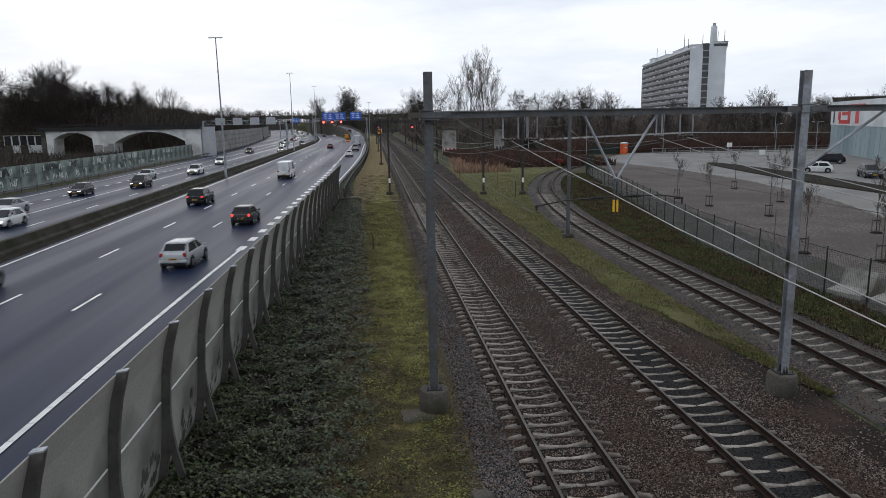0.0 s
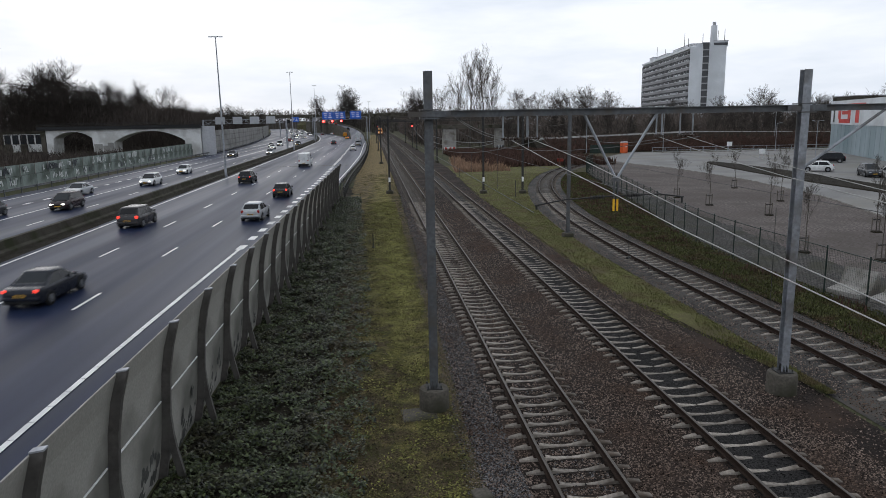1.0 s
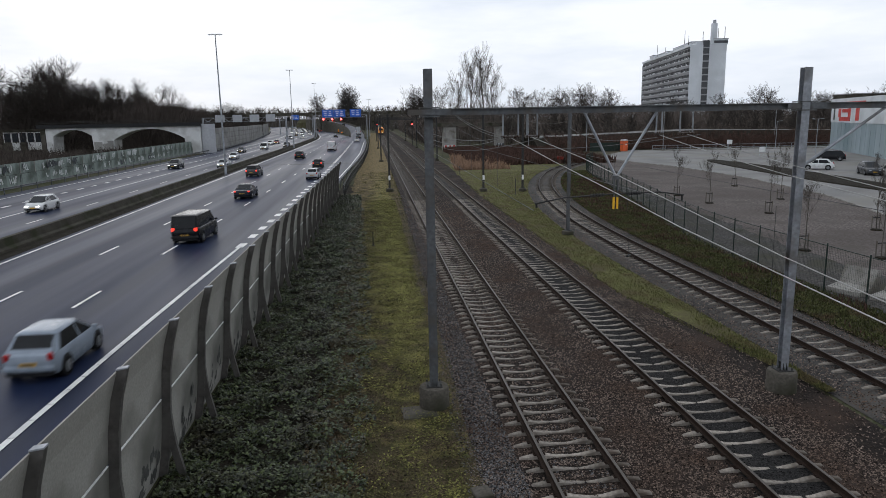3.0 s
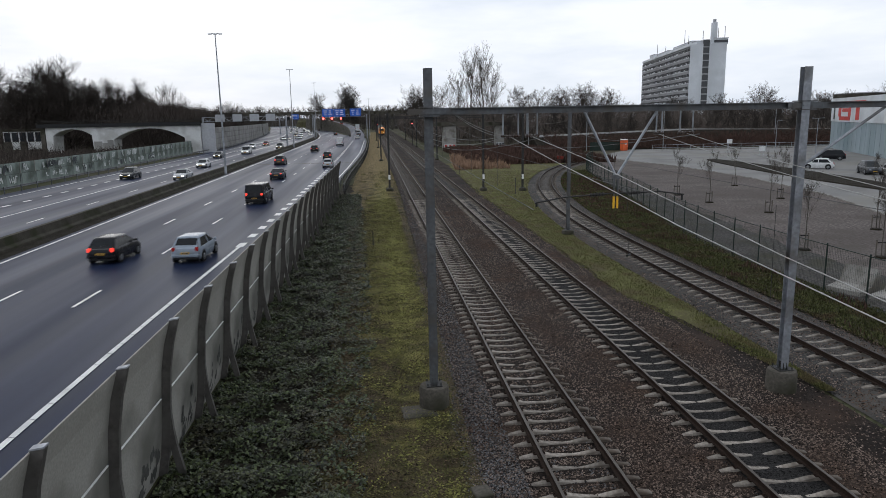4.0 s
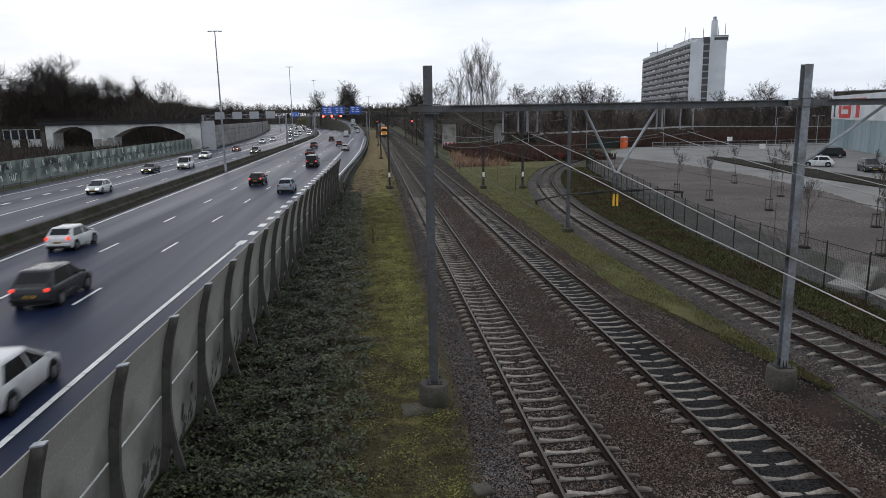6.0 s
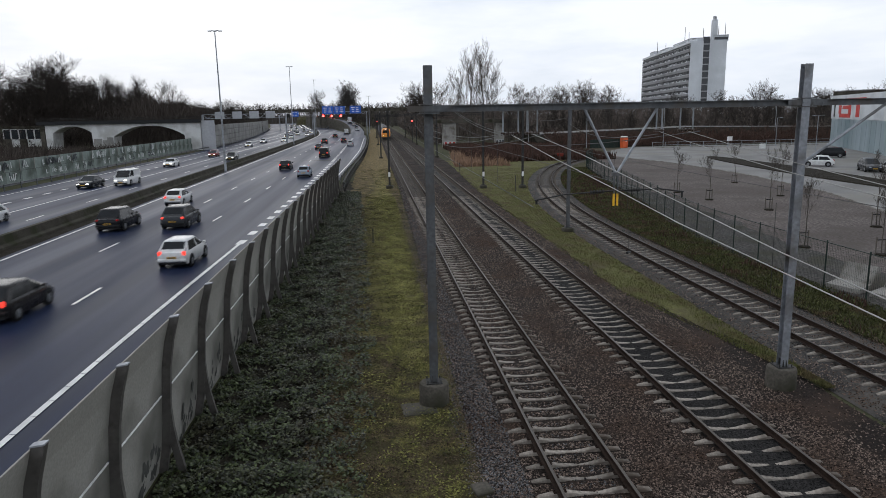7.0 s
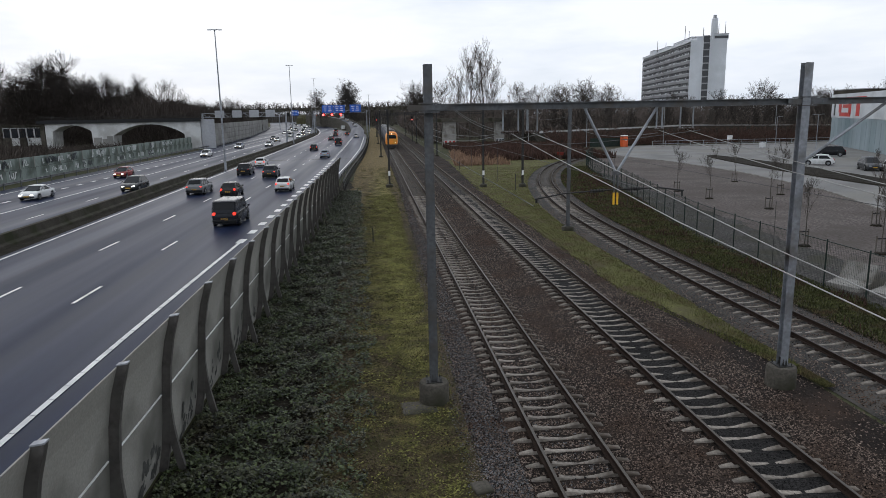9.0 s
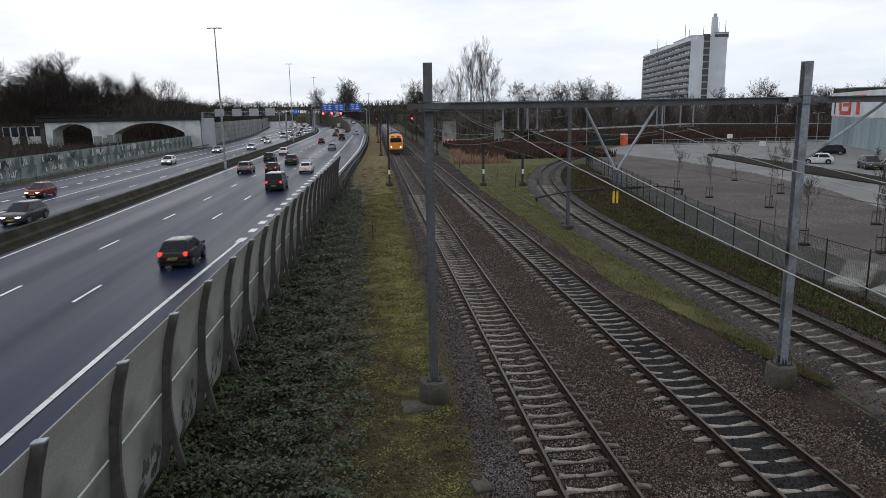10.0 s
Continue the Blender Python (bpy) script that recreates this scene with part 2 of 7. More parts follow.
CONCRETE = material("concrete", (0.22, 0.21, 0.19), (0.34, 0.325, 0.30), 0.92, 0, 0.8, 14, 0.35, 0.01, stain=(0.14, 0.125, 0.105), stain_scale=0.7)
CONCRETE_DARK = material("weathered_concrete", (0.06, 0.054, 0.045), (0.12, 0.108, 0.09), 0.95, 0, 0.8, 14, 0.4, 0.01, stain=(0.035, 0.035, 0.022), stain_scale=0.6)
MEDIAN_CONCRETE = material("grimy_median_concrete", (0.035, 0.032, 0.026), (0.075, 0.067, 0.054), 0.95, 0, 0.8, 14, 0.4, 0.01, stain=(0.03, 0.032, 0.018), stain_scale=0.6)
WHITEWASH = material("white_concrete", (0.52, 0.52, 0.51), (0.68, 0.68, 0.67), 0.9, 0, 0.3, 8, 0.2, 0.01, stain=(0.42, 0.41, 0.39), stain_scale=0.3)
PANEL = material("grey_barrier_panel", (0.235, 0.225, 0.2), (0.33, 0.318, 0.285), 0.75, 0, 0.5, 20, 0.1, 0.004, stain=(0.115, 0.112, 0.096), stain_scale=0.45)
SOOT = material("soot_and_old_paint", (0.03, 0.032, 0.03), (0.13, 0.13, 0.118), 0.9, 0, 2.5, 9, 0.0, contrast=0.8)
GREEN_WALL = material("green_grey_noise_wall", (0.17, 0.205, 0.185), (0.27, 0.305, 0.28), 0.9, 0, 0.5, 9, 0.2, 0.01, stain=(0.10, 0.115, 0.10), stain_scale=0.35)
BEIGE_WALL = material("ribbed_noise_wall", (0.22, 0.215, 0.20), (0.31, 0.30, 0.285), 0.9, 0, 0.25, 6, 0.2, 0.01, stain=(0.17, 0.165, 0.15), stain_scale=0.2)
GRAFFITI = material("graffiti_paint", (0.45, 0.47, 0.46), (0.62, 0.63, 0.62), 0.8, 0, 1.5, 9, 0.0)
GRAFFITI_DARK = material("dark_graffiti", (0.05, 0.06, 0.06), (0.10, 0.10, 0.11), 0.8, 0, 1.5, 9, 0.0)
TOWER_WALL = material("tower_white_panel", (0.62, 0.64, 0.67), (0.72, 0.74, 0.77), 0.8, 0, 0.05, 2, 0.0, stain=(0.56, 0.58, 0.6), stain_scale=0.08)
SPANDREL = material("grey_spandrel_panel", (0.27, 0.27, 0.28), (0.34, 0.34, 0.35), 0.8, 0, 0.05, 2, 0.0)
TOWER_BAND = material("tower_spandrel", (0.34, 0.345, 0.36), (0.42, 0.425, 0.44), 0.8, 0, 0.05, 2, 0.0)
DARK_GLASS = material("dark_window_glass", (0.012, 0.014, 0.018), (0.03, 0.033, 0.04), 0.15, 0, 0.2, 2, 0.0, rough_low=0.06)
TOWER_GLASS = material("tower_window_glass", (0.012, 0.013, 0.016), (0.03, 0.032, 0.038), 0.6, 0, 0.2, 2, 0.0, spec=0.06)
HALL = material("pale_blue_cladding", (0.33, 0.41, 0.445), (0.40, 0.48, 0.515), 0.4, 0.2, 0.1, 3, 0.0, stain=(0.2, 0.28, 0.31), stain_scale=0.12, stretch=(1, 1, 0.2))
HALL_WHITE = material("white_cladding", (0.5, 0.53, 0.55), (0.6, 0.62, 0.64), 0.6, 0, 0.2, 3, 0.0)
RED = material("red_paint", (0.48, 0.03, 0.025), (0.56, 0.05, 0.04), 0.5, 0, 0.5, 5, 0.0)
RUST_RED = material("faded_rusty_red", (0.13, 0.024, 0.018), (0.24, 0.045, 0.034), 0.8, 0, 2, 12, 0.0)
ORANGE = material("orange_plastic", (0.62, 0.10, 0.03), (0.72, 0.14, 0.04), 0.45, 0, 1, 5, 0.0)
YELLOW = material("train_yellow", (0.78, 0.24, 0.01), (0.84, 0.29, 0.018), 0.4, 0, 0.5, 4, 0.0, stain=(0.55, 0.3, 0.04), stain_scale=0.6)
TRAIN_BLUE = material("train_dark_blue", (0.016, 0.02, 0.04), (0.03, 0.036, 0.06), 0.75, 0, 0.5, 4, 0.0)
SIGN_BLUE = material("sign_blue", (0.012, 0.10, 0.50), (0.02, 0.13, 0.58), 0.4, 0, 0.5, 4, 0.0)
WHITE = material("white_paint", (0.68, 0.68, 0.67), (0.8, 0.8, 0.79), 0.5, 0, 0.8, 6, 0.0)
YELLOW_POST = material("yellow_insulated_bar", (0.75, 0.40, 0.02), (0.82, 0.47, 0.04), 0.5, 0, 2, 9, 0.0)
WIRE = material("bright_copper_wire", (0.26, 0.26, 0.245), (0.36, 0.36, 0.345), 0.4, 0.3, 1, 5, 0.0)
WIRE_DARK = material("dark_wire", (0.05, 0.05, 0.05), (0.09, 0.09, 0.09), 0.6, 0.3, 1, 5, 0.0)
INSULATOR = material("brown_insulator", (0.03, 0.018, 0.013), (0.06, 0.035, 0.025), 0.35, 0, 4, 20, 0.0)
RUBBER = material("tyre_rubber", (0.012, 0.012, 0.012), (0.028, 0.028, 0.028), 0.85, 0, 4, 30, 0.1, 0.003)
TRIM_BLACK = material("black_plastic", (0.008, 0.008, 0.009), (0.02, 0.02, 0.021), 0.6, 0, 4, 30, 0.0)
ALLOY = material("wheel_alloy", (0.2, 0.205, 0.21), (0.34, 0.345, 0.35), 0.4, 0.7, 4, 20, 0.0)
CAR_GLASS = material("car_glass", (0.006, 0.007, 0.008), (0.014, 0.016, 0.018), 0.16, 0, 1, 4, 0.0, rough_low=0.08, spec=0.22)
CAR_PAINT = paint_material()
TAIL_LIT = plain("lit_tail_lamp", (0.9, 0.05, 0.03), 0.3, 0, 1.3)
TAIL_OFF = plain("tail_lamp", (0.32, 0.012, 0.012), 0.2)
HEAD_LIT = plain("lit_head_lamp", (1.0, 0.97, 0.9), 0.2, 0, 4.0)
HEAD_OFF = plain("head_lamp", (0.5, 0.52, 0.55), 0.15, 0.4)
PLATE = plain("yellow_plate", (0.5, 0.28, 0.03), 0.5)
BAR_BLACK = plain("plate_bar", (0.03, 0.03, 0.03), 0.6)
SIGNAL_RED = plain("lit_red_signal", (1.0, 0.06, 0.05), 0.4, 0, 8.0)
MESH_GREEN = material("dark_green_fence", (0.012, 0.022, 0.018), (0.03, 0.045, 0.036), 0.6, 0.2, 3, 20, 0.0)


# ---------------------------------------------------------------- mesh helpers
class Shape:
    """Collects faces; make() links them as one mesh object."""

    def __init__(self):
        self.v, self.f, self.mats, self.cur = [], [], [], 0

    def quad_ring(self, rings, closed=True, caps=True):
        base, n = len(self.v), len(rings[0])
        for r in rings:
            self.v.extend(tuple(p) for p in r)
        for i in range(len(rings) - 1):
            for j in range(n if closed else n - 1):
                a, b = base + i * n + j, base + i * n + (j + 1) % n
                self.add((a, b, b + n, a + n))
        if caps and closed:
            self.add(tuple(reversed(range(base, base + n))))
            self.add(tuple(range(base + (len(rings) - 1) * n, base + len(rings) * n)))

    def add(self, face):
        self.f.append(face)
        self.mats.append(self.cur)

    def box(self, c, s, rz=0.0, rx=0.0, ry=0.0, top=1.0):
        m = pose(*c, rx, ry, rz)
        x, y, z = s[0] / 2, s[1] / 2, s[2] / 2
        ring = [(-x, -y), (x, -y), (x, y), (-x, y)]
        self.quad_ring([[m @ Vector((a, b, -z)) for a, b in ring], [m @ Vector((a * top, b * top, z)) for a, b in ring]])

    def soft(self, c, s, r=0.02, rz=0.0):
        """A box with chamfered edges."""
        m = pose(*c, 0, 0, rz)
        x, y, z = s[0] / 2, s[1] / 2, s[2] / 2

        def ring(i, h):
            a, b = x - i, y - i
            return [m @ Vector(p) for p in ((-a + r, -b, h), (a - r, -b, h), (a, -b + r, h), (a, b - r, h), (a - r, b, h), (-a + r, b, h), (-a, b - r, h), (-a, -b + r, h))]

        self.quad_ring([ring(r, -z), ring(0, -z + r), ring(0, z - r), ring(r, z)])

    def tube(self, p, q, r0, r1=None, n=8, caps=True):
        p, q = Vector(p), Vector(q)
        r1 = r0 if r1 is None else r1
        d = (q - p).normalized()
        u = d.orthogonal().normalized()
        w = d.cross(u)
        dirs = [u * math.cos(2 * math.pi * i / n) + w * math.sin(2 * math.pi * i / n) for i in range(n)]
        self.quad_ring([[p + e * r0 for e in dirs], [q + e * r1 for e in dirs]], True, caps)

    def cable(self, pts, r, n=4):
        up = Vector((0, 0, 1))
        rings = []
        for i, p in enumerate(pts):
            d = (Vector(pts[min(i + 1, len(pts) - 1)]) - Vector(pts[max(i - 1, 0)])).normalized()
            u = d.cross(up)
            u = u.normalized() if u.length > 0.01 else Vector((1, 0, 0))
            w = d.cross(u)
            rings.append([Vector(p) + (u * math.cos(6.2832 * k / n) + w * math.sin(6.2832 * k / n)) * r for k in range(n)])
        self.quad_ring(rings)

    def sweep(self, profile, path, closed=True, caps=True):
        """profile: (sideways, up) pairs; path: places (x, y, z)."""
        rings = []
        for i, p in enumerate(path):
            a, b = Vector(path[max(i - 1, 0)]), Vector(path[min(i + 1, len(path) - 1)])
            d = (b - a)
            d.z = 0
            d.normalize()
            side = Vector((d.y, -d.x, 0))
            rings.append([Vector(p) + side * s + Vector((0, 0, h)) for s, h in profile])
        self.quad_ring(rings, closed, caps)

    def make(self, name, mat, parent=None, label="", smooth=False):
        me = bpy.data.meshes.new(name)
        me.from_pydata(self.v, [], self.f)
        for m in (mat if isinstance(mat, (list, tuple)) else [mat]):
            me.materials.append(m)
        if any(self.mats):
            me.polygons.foreach_set("material_index", self.mats)
        if smooth:
            me.polygons.foreach_set("use_smooth", [True] * len(me.polygons))
            me.set_sharp_from_angle(angle=radians(38))
        ob = new(name, me)
        if parent is not None:
            ob.parent = parent
        if label:
            ob["label"] = label
        return ob


def empty(name, m=None, label="", category="", group="", kind=""):
    ob = new(name)
    if m is not None:
        ob.matrix_basis = m
    return tagged(ob, label, category, group, kind)


def lerp_table(table, y):
    if y <= table[0][0]:
        return table[0][1]
    for (a, p), (b, q) in zip(table, table[1:]):
        if y <= b:
            return p + (q - p) * (y - a) / (b - a)
    return table[-1][1]


def smooth_table(table, y):
    h = 14.0
    return sum(lerp_table(table, y + h * k / 3) for k in (-3, -2, -1, 0, 1, 2, 3)) / 7


# ---------------------------------------------------------------- the plan: lines of the motorway, by distance along the railway
MEDIAN = [(-60, -23.9), (200, -23.9), (250, -24.2), (300, -25), (350, -28), (400, -32.5), (450, -37.2), (500, -43), (600, -54), (680, -65), (960, -104), (1100, -124)]
LINE_R1 = [(-60, -22.0), (120, -21.8), (150, -21.9), (200, -22.0), (250, -22.3), (300, -23.1), (350, -26), (400, -30.5), (450, -35.2), (500, -41), (600, -52), (680, -63), (960, -102)]
LINE_B = [(-60, -18.6), (30, -17.4), (60, -16.5), (110, -15.7), (200, -15.9), (250, -16.4), (300, -17.5), (350, -21), (400, -25.5), (450, -30.2), (500, -36)]
LINE_A = [(-60, -14.8), (30, -13.45), (60, -12.6), (105, -11.7), (200, -11.4), (250, -11.7), (300, -12.7), (350, -16.7), (400, -21.5), (450, -26.2), (500, -32)]
LINE_E = [(-60, -9.7), (23, -9.6), (33, -9.2), (45, -8.6), (80, -7.9), (105, -7.45), (165, -7.2), (260, -7.3), (300, -7.6)]


def med(y):
    return smooth_table(MEDIAN, y)


def wall_x(y):
    """Foot of the noise wall, and so the left edge of the motorway, beyond the arched viaduct."""
    return smooth_table([(160, -43.2), (191, -44.0), (240, -46.8), (285, -49.7), (365, -58), (443, -66.5), (570, -83.5), (700, -101), (960, -140)], y)


def ramp_z(y):
    """Height of the slip road that climbs to the overpass."""
    return lerp_table([(265, 0.0), (285, 0.2), (310, 0.8), (360, 2.3), (420, 4.4), (520, 7.4), (640, 8.2)], y)


def ramp_x(y):
    """Right edge of the slip road, which bends away as it climbs."""
    return smooth_table([(240, -2.4), (270, -2.6), (325, -3.5), (372, -6.1), (400, -9.2), (440, -14.2), (488, -23), (560, -38), (640, -56), (700, -70)], y)


# ---------------------------------------------------------------- ground, road, ballast beds
def strip(name, left, right, ys, z, mat, label, category, kind="structure", zr=None):
    """A sheet between two lines given as functions of y."""
    s = Shape()
    rings = [[(left(y), y, z), (right(y), y, z if zr is None else zr)] for y in ys]
    s.quad_ring(rings, False, False)
    return tagged(s.make(name, mat), label, category, "", kind)


def steps(a, b, d):
    n = max(1, round((b - a) / d))
    return [a + (b - a) * i / n for i in range(n + 1)]


def build_ground():
    s = Shape()
    s.quad_ring([[(-2500, -400, -0.12), (2500, -400, -0.12)], [(-2500, 4000, -0.12), (2500, 4000, -0.12)]], False, False)
    tagged(s.make("ground", GROUND), "dull green and brown winter ground", "ground", "", "structure")
    ys = steps(-60, 1000, 10)
    strip("road", lambda y: med(y) - 19.5 if y < 180 else wall_x(y) + 0.4, lambda y: med(y) + (lerp_table([(70, 18.45), (90, 19.5), (165, 21.6), (250, 22.0), (300, 20.5), (360, 14.5), (420, 12.8), (800, 12.8)], y)), ys, -0.02, ASPHALT,
          "wet dark grey asphalt motorway with white lines", "road")
    # slip road that climbs in the distance
    s = Shape()
    ys = steps(255, 620, 12)
    s.quad_ring([[(ramp_x(y) - 6.8, y, ramp_z(y) + 0.006 * min(1, (y - 256) / 12) - 0.024 * (y < 266)), (ramp_x(y), y, ramp_z(y) + 0.006 * min(1, (y - 256) / 12) - 0.024 * (y < 266))] for y in ys], False, False)
    tagged(s.make("road_ramp", ASPHALT), "grey asphalt slip road climbing towards the overpass", "road", "", "structure")
    s = Shape()
    s.quad_ring([[(ramp_x(y), y, ramp_z(y) - 0.01), (ramp_x(y) + 0.3 + 1.3 * ramp_z(y), y, -0.1)] for y in ys], False, False)
    tagged(s.make("ramp_bank", GROUND), "grassy banks of the climbing slip road", "embankment", "", "structure")
    s = Shape()
    s.quad_ring([[(ramp_x(y) - 7.0, y, -0.1), (ramp_x(y) - 6.8, y, ramp_z(y) - 0.01)] for y in ys], False, False)
    tagged(s.make("ramp_retaining_wall", CONCRETE_DARK), "dark concrete retaining wall under the climbing slip road", "wall", "", "structure")
    for off in (-6.6, -0.2):
        s = Shape()
        rows = [[(ramp_x(y) + off + a, y, ramp_z(y) + z) for a, z in ((-0.25, -0.05), (-0.12, 0.85), (0.12, 0.85), (0.25, -0.05))] for y in steps(300 if off < -1 else 285, 620, 8)]
        s.quad_ring(rows, True, True)
        tagged(s.make("ramp_barrier", CONCRETE_DARK), "dark concrete barrier along the slip road", "barrier", "ramp barriers", "structure")
    # grass mound between the carriageways beyond the bend
    s = Shape()
    s.quad_ring([[(-73.0 + 7 * math.cos(a) * k, 745 + 30 * math.sin(a) * k, z) for a in [6.2832 * i / 16 for i in range(16)]] for k, z in ((1.0, -0.2), (0.85, 6.0), (0.5, 9.5))])
    tagged(s.make("grass_mound", MOSS), "green grass mound by the overpass", "mound", "", "structure")
    near = steps(-20, 420, 6)
    strip("ivy_bed", lambda y: -5.25 + min(max(y - 9, 0), 71) * 0.019, lambda y: -0.9 - min(max(y - 30, 0), 50) * 0.02, steps(-20, 84, 6), -0.1, SOIL_WITH_SHADE, "damp dark soil under ivy, leaf-gap shade in its colour", "soil", "structure", 0.0)
    s = Shape()
    rows = []
    for y in steps(-20, 420, 0.8):
        x0 = lerp_table([(30, -1.7), (80, -2.6), (100, -2.6), (165, -1.3), (420, -1.3)], y) + (0.4 * noise.noise((0, y * 0.35, 6)) + 0.3 * noise.noise((0, y * 1.3, 8)) if y < 90 else 0)
        x1 = 2.1 + min(max(y - 12, 0), 60) * 0.009
        rows.append([(x0 + (x1 - x0) * i / 6, y, 0.014 + 0.03 * noise.noise((i * 0.9, y * 0.5, 1)) * (0 < i < 6)) for i in range(7)])
    s.quad_ring(rows, False, False)
    tagged(s.make("verge", VERGE), "mossy yellow-green verge with brown leaf litter beside the track", "verge", "", "structure")
    # ballast shoulders rise a hand above the ground
    s = Shape()
    prof = [(-2.75, -0.1), (-1.9, 0.0), (7.3, 0.0), (8.3, -0.08)]
    s.quad_ring([[(4.37 + a, y, z + 0.015 * noise.noise((a, y * 0.7, 3))) for a, z in prof] for y in steps(-20, 640, 4)], False, False)
    tagged(s.make("ballast_bed", BALLAST_GAP_SHADE), "brown-grey ballast bed under two tracks, gap shade in its colour", "ballast", "", "structure")
    strip("ballast_dark", lambda y: 7.9 + 0.1 * noise.noise((1, y, 0)), lambda y: 9.45 + 0.1 * noise.noise((4, y, 0)), steps(-10, 420, 1.5), 0.012, BALLAST_DARK, "soot-dark ballast between the rails of the second track", "ballast")
    strip("grass_wedge", lambda y: 10.95 + max(0.0, 28 - y) * 0.2 + 0.4 * noise.noise((2, y * 0.4, 0)) + 0.45 * noise.noise((2, y * 1.7, 5)) + max(y - 68, 0) * 0.035, lambda y: third(y) - 2.1 + 0.3 * noise.noise((7, y * 1.5, 5)), steps(18.5, 118, 0.8), 0.02, WEDGE_GRASS, "mossy green grass between the tracks", "grass")
    s = Shape()
    s.quad_ring([[(p[0] + n[0] * a, p[1] + n[1] * a, z) for a, z in ((-2.2, -0.1), (-1.6, 0.0), (1.5, 0.0), (2.0, -0.1))] for p, n in third_frames(-14, 118, 3)], False, False)
    tagged(s.make("ballast_siding", BALLAST_GREY), "grey ballast bed under the curved siding", "ballast", "", "structure")
    strip("bank", lambda y: third(y) + 2.0, lambda y: fence_x(y) + 0.3, steps(-14, 112, 3), 0.004, MOSS, "rough grass and brambles between siding and fence", "grass")
    # the gravel yard with its pale loop road
    strip("gravel_yard", lambda y: fence_x(y) - 0.1, lambda y: lerp_table([(0, 60), (42, 37), (60, 43), (80, 46), (100, 46), (120, 44), (125, 40)], y), steps(8, 124, 4), 0.01, LOT_GRAVEL,
          "brown-grey gravel yard with bare patches", "yard")
    # strip of a darker gravel tone on the yard side of the fence
    strip("yard_border", lambda y: fence_x(y) - 0.05, lambda y: fence_x(y) + 4.6 - max(y - 45, 0) * 0.09 + 0.7 * noise.noise((3, y * 0.5, 0)), steps(9, 92, 1.5), 0.022, DARK_GRAVEL, "dark gravel along the yard fence", "gravel")
    strip("yard_road", lambda y: lerp_table([(0, 60), (42, 37), (60, 43), (80, 46), (100, 46), (118, 43), (128, 43), (148, 56)], y), lambda y: 150.0, steps(30, 150, 4), -0.005, LOT_ASPHALT,
          "pale asphalt car park road", "road")
    s = Shape()
    ring = []
    for i in range(28):
        a = 2 * math.pi * i / 28
        u, w = 29 * math.cos(a), 2.9 * math.sin(a)
        ring.append((54.8 + u * 0.11 + w * 0.99, 84 + u * 0.99 - w * 0.11, 0.0))
    s.quad_ring([[(x, y, -0.02) for x, y, z in ring], [(54.8 + (x - 54.8) * 0.96, 84 + (y - 84) * 0.985, 0.12) for x, y, z in ring]])
    tagged(s.make("traffic_island", SOIL_WITH_SHADE), "dark planted island with a kerb in the car park", "island", "", "structure")


THIRD = [(-20, 15.05), (40, 15.05), (50, 15.5), (60, 16.6), (70, 18.2), (80, 20.5), (90, 23.6), (100, 27.6), (110, 33), (118, 39)]
FENCE = [(0, 19.9), (36, 19.7), (42, 20.4), (50, 21.9), (60, 23.9), (72, 26), (82, 27.8), (92, 29.8), (100, 31.8), (112, 37.5)]


def third(y):
    h = 5.0
    return sum(lerp_table(THIRD, y + h * k / 2) for k in (-2, -1, 0, 1, 2)) / 5


def fence_x(y):
    h = 4.0
    return sum(lerp_table(FENCE, y + h * k / 2) for k in (-2, -1, 0, 1, 2)) / 5


def third_frames(a, b, d):
    out = []
    for y in steps(a, b, d):
        t = Vector((third(y + 0.5) - third(y - 0.5), 1.0, 0)).normalized()
        out.append(((third(y), y), (t.y, -t.x)))
    return out


